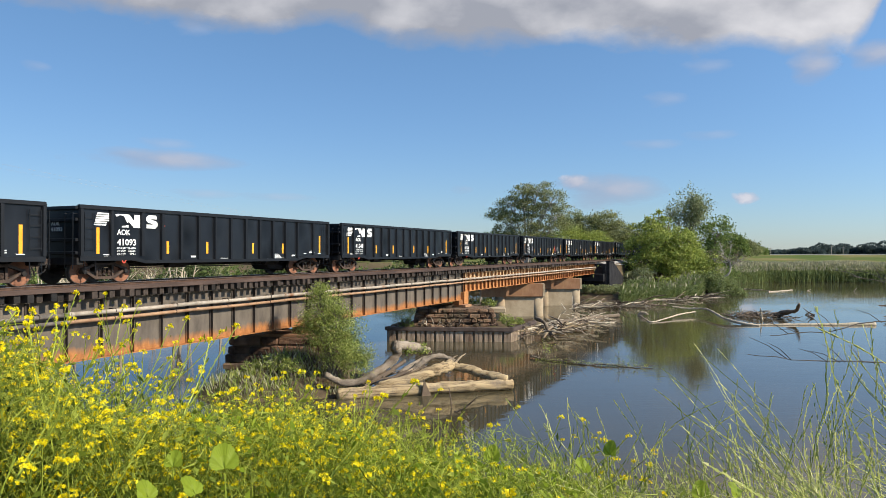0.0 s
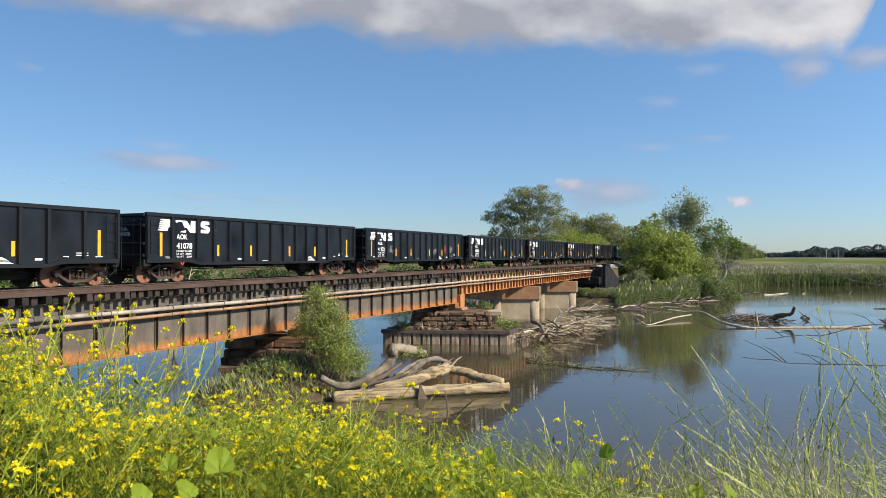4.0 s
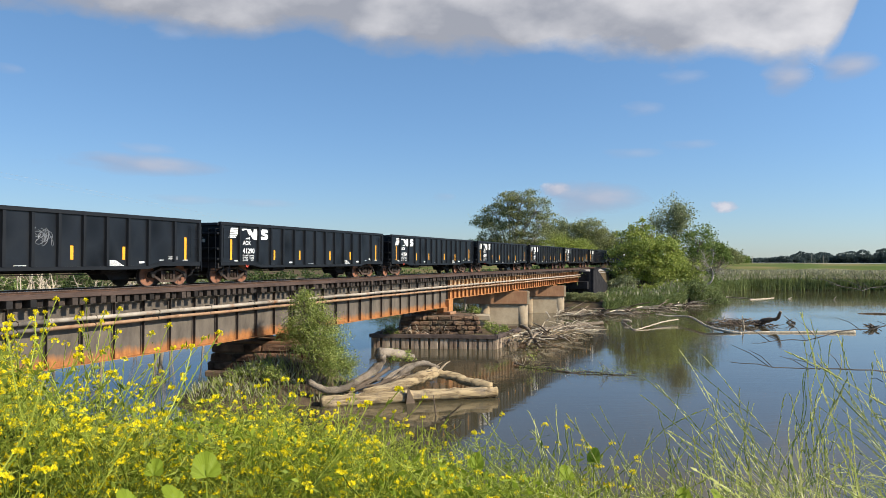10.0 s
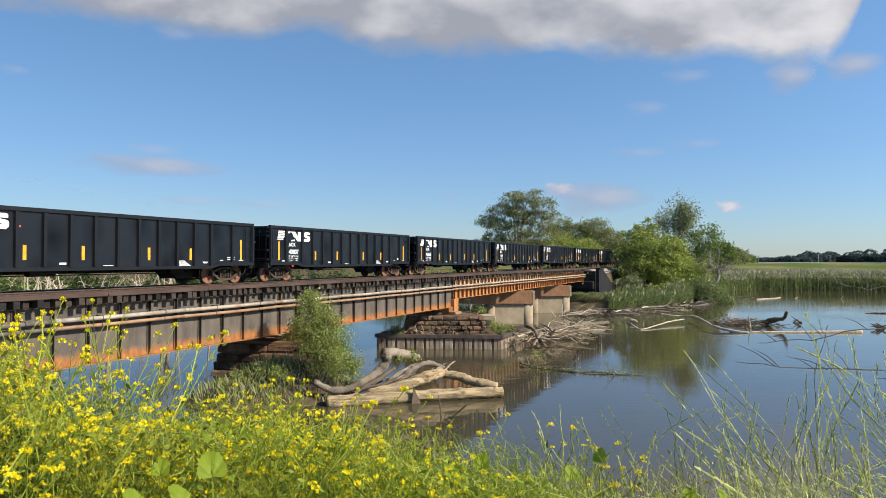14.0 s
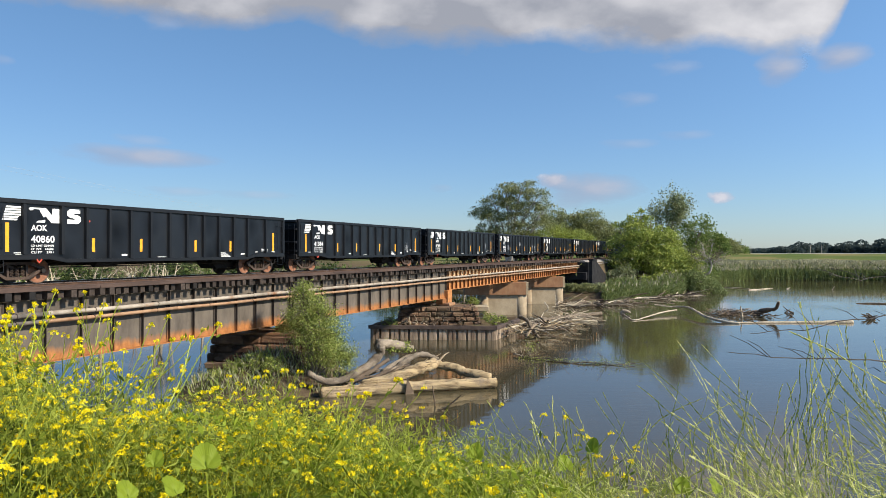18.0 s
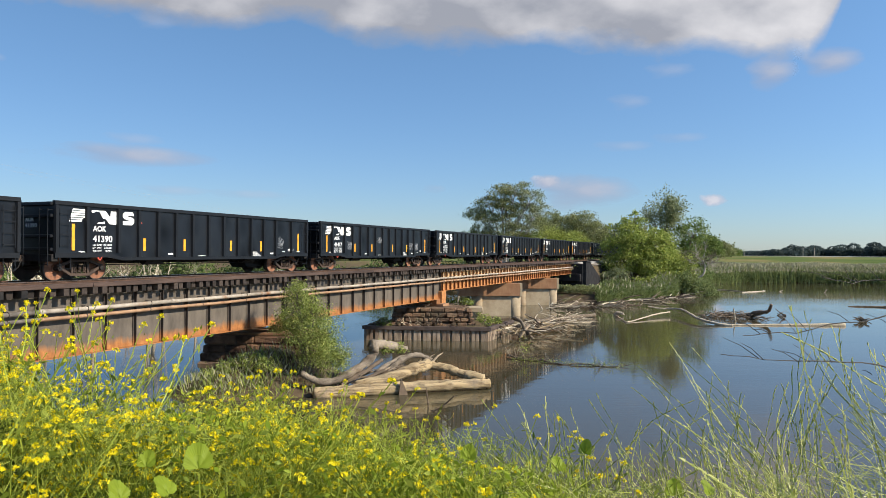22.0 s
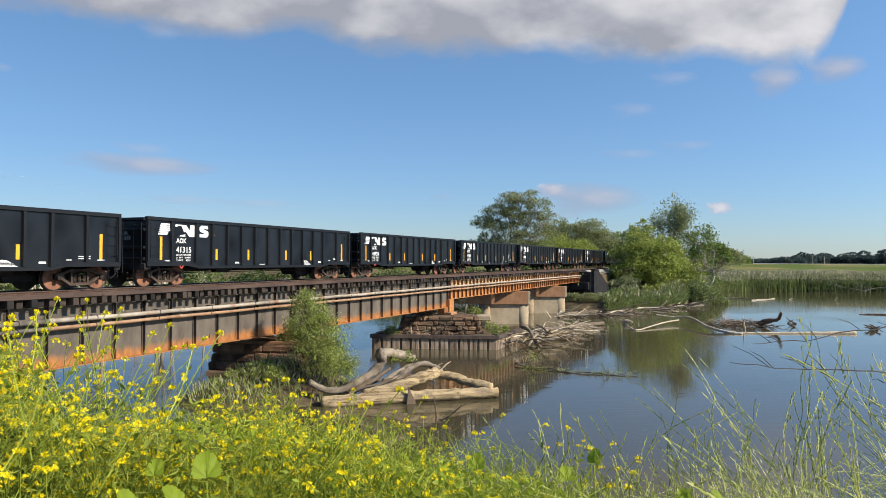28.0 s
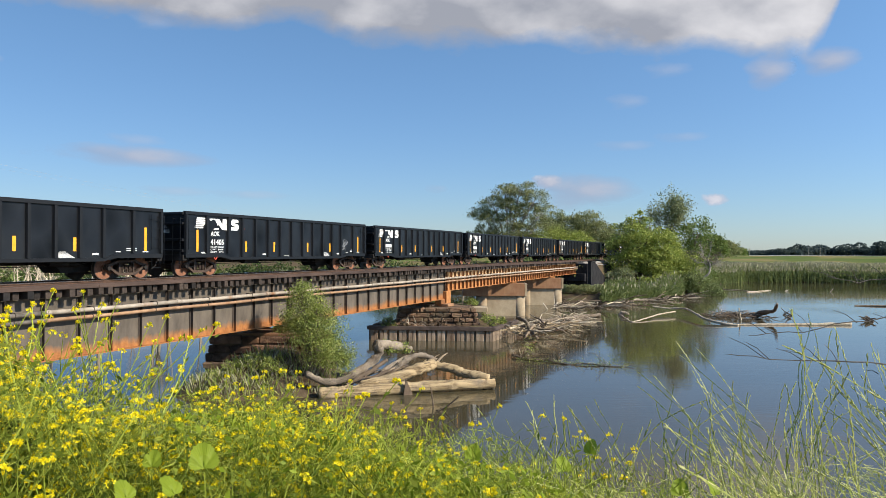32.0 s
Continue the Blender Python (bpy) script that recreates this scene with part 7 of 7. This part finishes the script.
def build_mustard():
    kinds = [mustard_meshes(300 + i, 1.25, 0.75 if i < 5 else 0.15) for i in range(8)]
    rng = random.Random(12)
    first = []
    for i, (a, b, c, hz) in enumerate(kinds):
        p = thing("mustard_plant", Matrix.Identity(4), "yellow-flowering wild mustard plant on the bank" if i < 5 else "green wild mustard plant with few yellow flowers", "mustard plant", "mustard on the bank")
        part("stem", a, M_STEM, p, kind="stuff")
        part("foliage", b, M_MLEAF, p, kind="stuff")
        part("blossom", c, M_PETAL, p, "small yellow four-petalled flowers", kind="stuff")
        first.append((p, hz))
    used = set()
    for i in range(276):
        right = rng.uniform(-1.9, 0.55)
        ahead = rng.uniform(1.75, 3.4)
        right *= ahead / 2.3
        q = right / ahead
        # the tops follow a line that sinks from the far side of the bank to the open water
        drop = np.interp(q, TOP_Q, TOP_DROP) * ahead
        drop += abs(rng.gauss(0, 0.10)) * ahead * 0.7
        if i >= 250:
            # a denser stand of tall plants at the bridge end of the bank
            ahead, q = rng.uniform(2.0, 2.6), rng.uniform(-0.74, -0.58)
            right, drop = q * ahead, (np.interp(q, TOP_Q, TOP_DROP) + abs(rng.gauss(0, 0.05))) * ahead
        x, y = spot(ahead, right)
        g = gz(x, y) - 0.03
        k = rng.randint(0, 4) if q < rng.uniform(-0.24, 0.12) else rng.randint(5, 7)
        p, hz = first[k]
        want = EYE[2] - drop - g
        s = max(want / hz, 0.25)
        m = pose(x, y, g, 0, 0, rng.uniform(0, 360)) @ pose(0, 0, 0, rng.uniform(-8, 8), rng.uniform(-8, 8))
        if k in used:
            ob = copy_thing(p, m)
        else:
            used.add(k)
            ob = p
            ob.matrix_world = m
        ob.scale = (min(s, 1.35), min(s, 1.35), s)
    for k in range(len(first)):
        if k not in used:
            x, y = spot(2.6, -1.0 - 0.1 * k)
            first[k][0].matrix_world = pose(x, y, gz(x, y))


def build_bank_cover():
    """Grass and low leaves that fill the bank under the mustard."""
    nr = np.random.default_rng(41)
    n = 26000
    ahead = nr.uniform(1.1, 6.5, n)
    right = nr.uniform(-0.95, 0.75, n) * (ahead + 0.6)
    x, y = AHEAD.x * ahead + RIGHT.x * right, AHEAD.y * ahead + RIGHT.y * right
    z = ground_height(x, y)
    h = nr.uniform(0.2, 0.62, n)
    q = right / ahead
    h = h * np.interp(q, [-0.7, 0.1, 0.2, 0.35], [0.85, 0.85, 0.8, 0.5])
    a = nr.uniform(0, 2 * np.pi, n)
    w = nr.uniform(0.0015, 0.004, n)
    ux, uy = np.cos(a) * w, np.sin(a) * w
    b = nr.normal(0, 0.16, (n, 2)) * h[:, None] * 2
    blades = np.stack([np.stack([x - ux, y - uy, z - 0.02], 1), np.stack([x + ux, y + uy, z - 0.02], 1), np.stack([x + ux * .8 + b[:, 0] * .4, y + uy * .8 + b[:, 1] * .4, z + h * 0.65], 1), np.stack([x + b[:, 0], y + b[:, 1], z + h], 1)], 1)
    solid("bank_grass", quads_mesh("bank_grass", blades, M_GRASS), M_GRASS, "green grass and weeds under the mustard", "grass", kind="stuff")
    n = 9000
    r, a = 1.2 + 11 * nr.uniform(0, 1, n) ** 0.7, nr.uniform(0, 2 * np.pi, n)
    x, y = np.cos(a) * r, np.sin(a) * r
    z = ground_height(x, y)
    k = (-0.41 * x + 0.91 * y < 1.4) | (np.abs(0.91 * x + 0.41 * y) > 4.5)
    k &= z > 0.1
    x, y, z = x[k], y[k], z[k]
    n = len(x)
    h, a, w, b = nr.uniform(0.08, 0.3, n), nr.uniform(0, np.pi, n), nr.uniform(0.006, 0.012, n), nr.normal(0, 0.06, (n, 2))
    ux, uy = np.cos(a) * w, np.sin(a) * w
    turf = np.stack([np.stack([x - ux, y - uy, z - 0.02], 1), np.stack([x + ux, y + uy, z - 0.02], 1), np.stack([x + ux * .8 + b[:, 0] * .4, y + uy * .8 + b[:, 1] * .4, z + h * 0.65], 1), np.stack([x + b[:, 0], y + b[:, 1], z + h], 1)], 1)
    solid("bank_turf", quads_mesh("bank_turf", turf, M_GRASS), M_GRASS, "short rough grass on top of the bank", "grass", kind="stuff")
    # fine stalks and small leaves that fill the thicket up to its uneven top
    n = 22000
    q = nr.uniform(-0.74, 0.30, n)
    ahead = nr.uniform(1.75, 3.2, n)
    top = np.interp(q, TOP_Q, TOP_DROP) + np.interp(q, [-0.7, -0.5, -0.42, -0.3, 0.3], [0.05, 0.04, 0.05, 0.03, 0.07])
    drop = (top + np.abs(nr.normal(0, 0.11, n)) + 0.02 * np.sin(q * 60 + ahead * 9)) * ahead
    x, y = AHEAD.x * ahead + RIGHT.x * q * ahead, AHEAD.y * ahead + RIGHT.y * q * ahead
    z = EYE[2] - drop
    ln = nr.uniform(0.04, 0.13, n)
    d = nr.normal(0, 0.8, (n, 3)) + np.array([0, 0, 0.9])
    d *= (ln / np.linalg.norm(d, axis=1))[:, None]
    c = np.stack([x, y, z], 1)
    stalks = bent(c, d, nr.uniform(0.0005, 0.0012, n), nr)
    solid("weed_stalks", quads_mesh("weed_stalks", stalks, M_STEM), M_STEM, "fine yellow-green stalks in the weed thicket", "weeds", kind="stuff")
    # upright seeding stalks along the thicket's open edge
    n3 = 1500
    q3, far3 = nr.uniform(-0.26, 0.28, n3), nr.uniform(1.75, 2.9, n3)
    drop3 = (np.interp(q3, TOP_Q, TOP_DROP) + 0.005 + np.abs(nr.normal(0, 0.055, n3))) * far3
    c3 = np.stack([AHEAD.x * far3 + RIGHT.x * q3 * far3, AHEAD.y * far3 + RIGHT.y * q3 * far3, EYE[2] - drop3], 1)
    d3 = nr.normal(0, 0.62, (n3, 3)) + np.array([0, 0, 1.0])
    d3 *= (nr.uniform(0.03, 0.10, n3) / np.linalg.norm(d3, axis=1))[:, None]
    solid("edge_stalks", quads_mesh("edge_stalks", bent(c3, d3, nr.uniform(0.0006, 0.0012, n3), nr), M_STEM), M_STEM, "upright pale green seeding stalks at the thicket's edge", "weeds", kind="stuff")
    # wiry yellow-green tangle low at the open end
    n2 = 1100
    q2, far2 = nr.uniform(0.12, 0.74, n2), nr.uniform(1.6, 2.8, n2)
    drop = (np.interp(q2, [0.12, 0.3, 0.5, 0.74], [0.34, 0.335, 0.31, 0.29]) + np.abs(nr.normal(0, 0.06, n2))) * far2
    c2 = np.stack([AHEAD.x * far2 + RIGHT.x * q2 * far2, AHEAD.y * far2 + RIGHT.y * q2 * far2, EYE[2] - drop], 1)
    d2 = nr.normal(0, 0.75, (n2, 3)) + np.array([-0.6 * RIGHT.x, -0.6 * RIGHT.y, 0.7])
    d2 *= (nr.uniform(0.03, 0.10, n2) / np.linalg.norm(d2, axis=1))[:, None]
    solid("dry_stalks", quads_mesh("dry_stalks", bent(c2, d2 * 1.6, nr.uniform(0.0005, 0.0009, n2), nr), M_DRYSTEM), M_DRYSTEM, "tangle of wiry yellow-green seed stalks", "weeds", kind="stuff")
    # blossoms on the stalks' tips, thickest towards the bridge end of the bank
    k = nr.uniform(0, 1, n) < np.interp(q, [-0.7, -0.3, -0.05, 0.12, 0.25], [0.11, 0.12, 0.12, 0.05, 0.01])
    rng = random.Random(43)
    tips = np.array([f for p in c[k] for f in flower_head(Vector(p), rng)])
    solid("mustard_blossom", quads_mesh("mustard_blossom", petals(tips, 0.0039, nr), M_PETAL), M_PETAL, "small yellow mustard blossoms in the thicket", "flowers", kind="stuff")
    k = nr.uniform(0, 1, n) < 0.3
    solid("weed_leaves", quads_mesh("weed_leaves", leaf_cloud(c[k] - d[k] * nr.uniform(0, 1, (k.sum(), 1)), 0.010, nr, long=2.6), M_MLEAF), M_MLEAF, "small green leaves in the weed thicket", "weeds", kind="stuff")
    # broad dark leaves added deep in the thicket, to stand in for the shade there
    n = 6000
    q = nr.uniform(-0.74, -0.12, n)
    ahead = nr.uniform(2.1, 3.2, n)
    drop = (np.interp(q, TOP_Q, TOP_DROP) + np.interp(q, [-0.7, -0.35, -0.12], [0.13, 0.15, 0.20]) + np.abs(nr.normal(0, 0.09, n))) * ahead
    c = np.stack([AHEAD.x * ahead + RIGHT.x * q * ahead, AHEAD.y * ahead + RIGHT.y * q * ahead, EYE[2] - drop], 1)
    solid("shade_leaves", quads_mesh("shade_leaves", leaf_cloud(c, 0.014, nr, long=2.2), M_GRASS), M_GRASS, "broad dark leaves added deep in the thicket as its shade", "weeds", kind="stuff")
    # lime leaves low at the open end of the thicket
    n = 1900
    q = nr.uniform(-0.36, 0.26, n)
    ahead = nr.uniform(1.7, 2.7, n)
    drop = (np.interp(q, TOP_Q, TOP_DROP) + 0.05 + np.abs(nr.normal(0, 0.06, n))) * ahead
    c = np.stack([AHEAD.x * ahead + RIGHT.x * q * ahead, AHEAD.y * ahead + RIGHT.y * q * ahead, EYE[2] - drop], 1)
    solid("lime_leaves", quads_mesh("lime_leaves", leaf_cloud(c, 0.0105, nr, long=2.2), M_VINE), M_VINE, "small lime-green leaves at the edge of the thicket", "weeds", kind="stuff")


def vine_leaf(ahead, right, drop, size, turn, tilt):
    """A broad lobed leaf on a thin stalk, its blade folded along the rib."""
    x, y = spot(ahead, right)
    z = EYE[2] - drop
    t = thing("vine_leaf", pose(x, y, z, tilt, 0, turn), "broad bright green lobed vine leaf", "leaf", "vine leaves on the bank")
    # heart-shaped, toothed outline in polar steps, creased along five ribs
    k = 40
    v, f = [(0, -0.28 * size, -0.03 * size)], []
    for ring in (0.5, 1.0):
        for i in range(k):
            a = 2 * math.pi * i / k
            r = 0.52 + 0.13 * math.cos(a - math.pi / 2) + 0.07 * math.cos(3 * (a - math.pi / 2)) - 0.32 * max(0.0, math.cos(a + math.pi / 2)) ** 6
            r *= 1 + (0.055 if i % 2 else -0.04) * (ring > 0.9)
            x_, y_ = r * ring * math.cos(a), r * ring * math.sin(a) - 0.28 * (1 - ring)
            v.append((x_ * size, y_ * size, (0.16 * abs(x_) - 0.22 * y_ * y_ + 0.035 * math.cos(5 * a) * ring) * size))
    for i in range(k):
        b = (i + 1) % k
        f.append((0, 1 + i, 1 + b))
        f.append((1 + i, 1 + k + i, 1 + k + b, 1 + b))
    sh = Shape().add(v, f)
    part("blade", sh.mesh("blade", M_VINE), M_VINE, t)
    foot = Vector((x, y, gz(x, y))) - Vector((x, y, z))
    inv = pose(0, 0, 0, tilt, 0, turn).inverted()
    part("stalk", Shape().tube([(0, -0.42 * size, 0), inv @ (foot * 0.4 + Vector((0.03, 0.02, 0))), inv @ foot], [0.002, 0.003, 0.004], 4), M_STEM, t)


def seed_stem_meshes(seed):
    """A leaning mustard stem gone to seed: long shoots that lean the same way, set with narrow pods pressed to them."""
    rng = random.Random(seed)
    st = Shape()

    def shoot(p, d, ln, r, left):
        n = 9
        pts = [p]
        for i in range(n):
            d = (d + Vector((rng.uniform(-1, 1), rng.uniform(-1, 1) * 0.8, rng.uniform(-0.9, 1.0))) * 0.20).normalized()
            p = p + d * (ln / n)
            pts.append(p)
        st.tube(pts, [max(r * (1 - 0.09 * i), 0.0006) for i in range(n + 1)], 3, cap=False)
        for k in range(2, n + 1):
            for j in range(max(2, int(ln / n / 0.0075))):
                a = rng.uniform(0, 2 * math.pi)
                q = pts[k - 1].lerp(pts[k], rng.random())
                e = (d + Vector((math.cos(a), math.sin(a), 0.1)) * 0.26).normalized() * rng.uniform(0.005, 0.010)
                st.tube([q, q + e], [0.0015, 0.0005], 3, cap=False)
        if left:
            for i in range(rng.randint(5, 7) if left == 2 else rng.randint(1, 3)):
                k = rng.randint(2, n - 1)
                side = Vector((rng.uniform(-1.0, 0.6), rng.uniform(-0.6, 0.6), rng.uniform(0.0, 0.8)))
                shoot(pts[k], (d * 0.7 + side * 0.55).normalized(), ln * rng.uniform(0.3, 0.55), r * 0.7, left - 1)

    shoot(Vector((0, 0, 0)), Vector((-0.78, 0.0, 1)).normalized(), 1.0, 0.0019, 2)
    tip = max(st.v, key=lambda q: q[2])
    return st.mesh("seed_stem", M_DRYSTEM), tip


def build_seed_stems():
    rng = random.Random(58)
    kinds = [seed_stem_meshes(500 + i) for i in range(9)]
    turn = math.degrees(math.atan2(RIGHT.y, RIGHT.x))
    out = []
    for i in range(104):
        ahead = rng.uniform(1.7, 2.9)
        q = rng.uniform(0.16, 0.84)
        drop = np.interp(q, [0.16, 0.26, 0.34, 0.46, 0.62, 0.8], [0.30, 0.27, 0.22, 0.16, 0.14, 0.07]) * ahead + abs(rng.gauss(0, 0.13)) * ahead
        me, tip = kinds[i % 9]
        x, y = spot(ahead, q * ahead)
        s = (EYE[2] - drop - gz(x, y)) / tip[2]
        x, y = spot(ahead, q * ahead - tip[0] * s)
        g = gz(x, y) - 0.03
        s = (EYE[2] - drop - g) / tip[2]
        ob = tagged(new("seed_stem", me), "yellow-green mustard stem gone to seed", "weed stem", "seed stems on the bank")
        ob.matrix_world = pose(x, y, g, 0, 0, turn + rng.uniform(-62, 62)) @ Matrix.Diagonal((s, s, s, 1))
        out.append(ob)
    for q0, d0, q1, d1, a in ((0.74, 0.12, 0.47, 0.118, 2.4), (0.72, 0.20, 0.44, 0.145, 2.3), (0.74, 0.07, 0.585, 0.035, 2.6)):
        p0, p1 = spot(a, q0 * a), spot(a, q1 * a)
        A, B = Vector((*p0, EYE[2] - d0 * a)), Vector((*p1, EYE[2] - d1 * a))
        foot = Vector((A.x + 0.2, A.y + 0.1, gz(A.x + 0.2, A.y + 0.1)))
        sh = wood(Shape(), [foot, foot.lerp(A, 0.6) + Vector((0.08, 0, 0.05)), A, A.lerp(B, 0.35) + Vector((0, 0, 0.05)), A.lerp(B, 0.7) + Vector((0, 0, 0.01)), B], 0.0036, 0.0011, rng, 5, 0.006)
        for j in range(7):
            u = rng.uniform(0.1, 0.95)
            c = A.lerp(B, u) + Vector((0, 0, np.interp(u, [0, 0.35, 0.7, 1], [0, 0.05, 0.01, 0])))
            e = c + Vector((rng.uniform(-0.12, -0.03), rng.uniform(-0.03, 0.03), rng.uniform(-0.02, 0.07)))
            sh.tube([c, c.lerp(e, 0.5) + Vector((0, 0, 0.008)), e], [0.0016, 0.0012, 0.0007], 3)
        solid("bare_twig", sh, M_TWIG, "thin dark bare twig leaning over the bank", "twig", "bare twigs on the bank")
    return out


build_mustard()
build_bank_cover()
SEED_STEMS = build_seed_stems()
for ahead, px, drop, size, turn, tilt in ((1.6, -0.315, 0.30, 0.078, 50, 58), (1.5, -0.36, 0.34, 0.064, 90, 50), (2.2, 0.24, 0.285, 0.042, -20, 75), (2.2, 0.20, 0.31, 0.045, 40, 60), (2.1, 0.37, 0.345, 0.05, 10, 60), (2.0, -0.35, 0.25, 0.05, 120, 50), (2.1, 0.19, 0.345, 0.05, 200, 40), (2.1, 0.05, 0.33, 0.06, 100, 35), (2.0, 0.42, 0.345, 0.045, 60, 60), (2.05, -0.02, 0.34, 0.055, 20, 45), (1.7, -0.387, 0.301, 0.05, 30, 60), (1.6, -0.426, 0.346, 0.06, 80, 55), (1.9, -0.265, 0.253, 0.05, 140, 60), (2.0, 0.028, 0.31, 0.05, 70, 50), (2.1, 0.07, 0.292, 0.045, 10, 60), (2.0, 0.079, 0.337, 0.05, 160, 45), (1.9, -0.13, 0.307, 0.04, 40, 55), (1.9, -0.133, 0.325, 0.045, 110, 50)):
    vine_leaf(ahead, px * ahead, drop * ahead, size * ahead / 2, turn, tilt)


# ---- what moves ----
def motions():
    for i, car in enumerate(CARS):
        walk(car, [(t, pose(TRACK_X, lead_of(i, t), RAIL_Z)) for t in [0.5 * k for k in range(65)]])
    # each wheelset rolls without slipping
    turns = []
    t = 0.0
    while t < 32.0:
        turns.append(t)
        t += 0.0667
    turns.append(32.0)
    for j, (ws, q) in enumerate(WHEELS):
        walk(ws, [(t, pose(0, q, 0.457, math.degrees(rolled(t) / 0.457))) for t in turns])
        act, slot = ws.animation_data.action, ws.animation_data.action_slot
        for car in CARS[1:]:
            other = [o for o in car.children_recursive if o.data == ws.data][0]
            other.rotation_mode = "QUATERNION"
            other.animation_data_create()
            other.animation_data.action = act
            other.animation_data.action_slot = slot
    # the seed stems nod in a light wind
    for i, stem in enumerate(SEED_STEMS):
        m, s = stem.matrix_world.copy(), stem.scale.copy()
        base = Matrix.LocRotScale(m.translation, m.to_quaternion(), None)
        walk(stem, [(0.8 * k, base @ pose(0, 0, 0, 0.3 * math.sin(1.9 * k + i), 0.55 * math.sin(1.35 * k + 0.7 * i) + 0.25 * math.sin(2.3 * k + i))) for k in range(41)])
        stem.scale = s
    for cloud, m, drift in CLOUDS:
        walk(cloud, [(t, Matrix.Translation(drift * (t / 32.0)) @ m) for t in (0, 8, 16, 24, 32)])


motions()
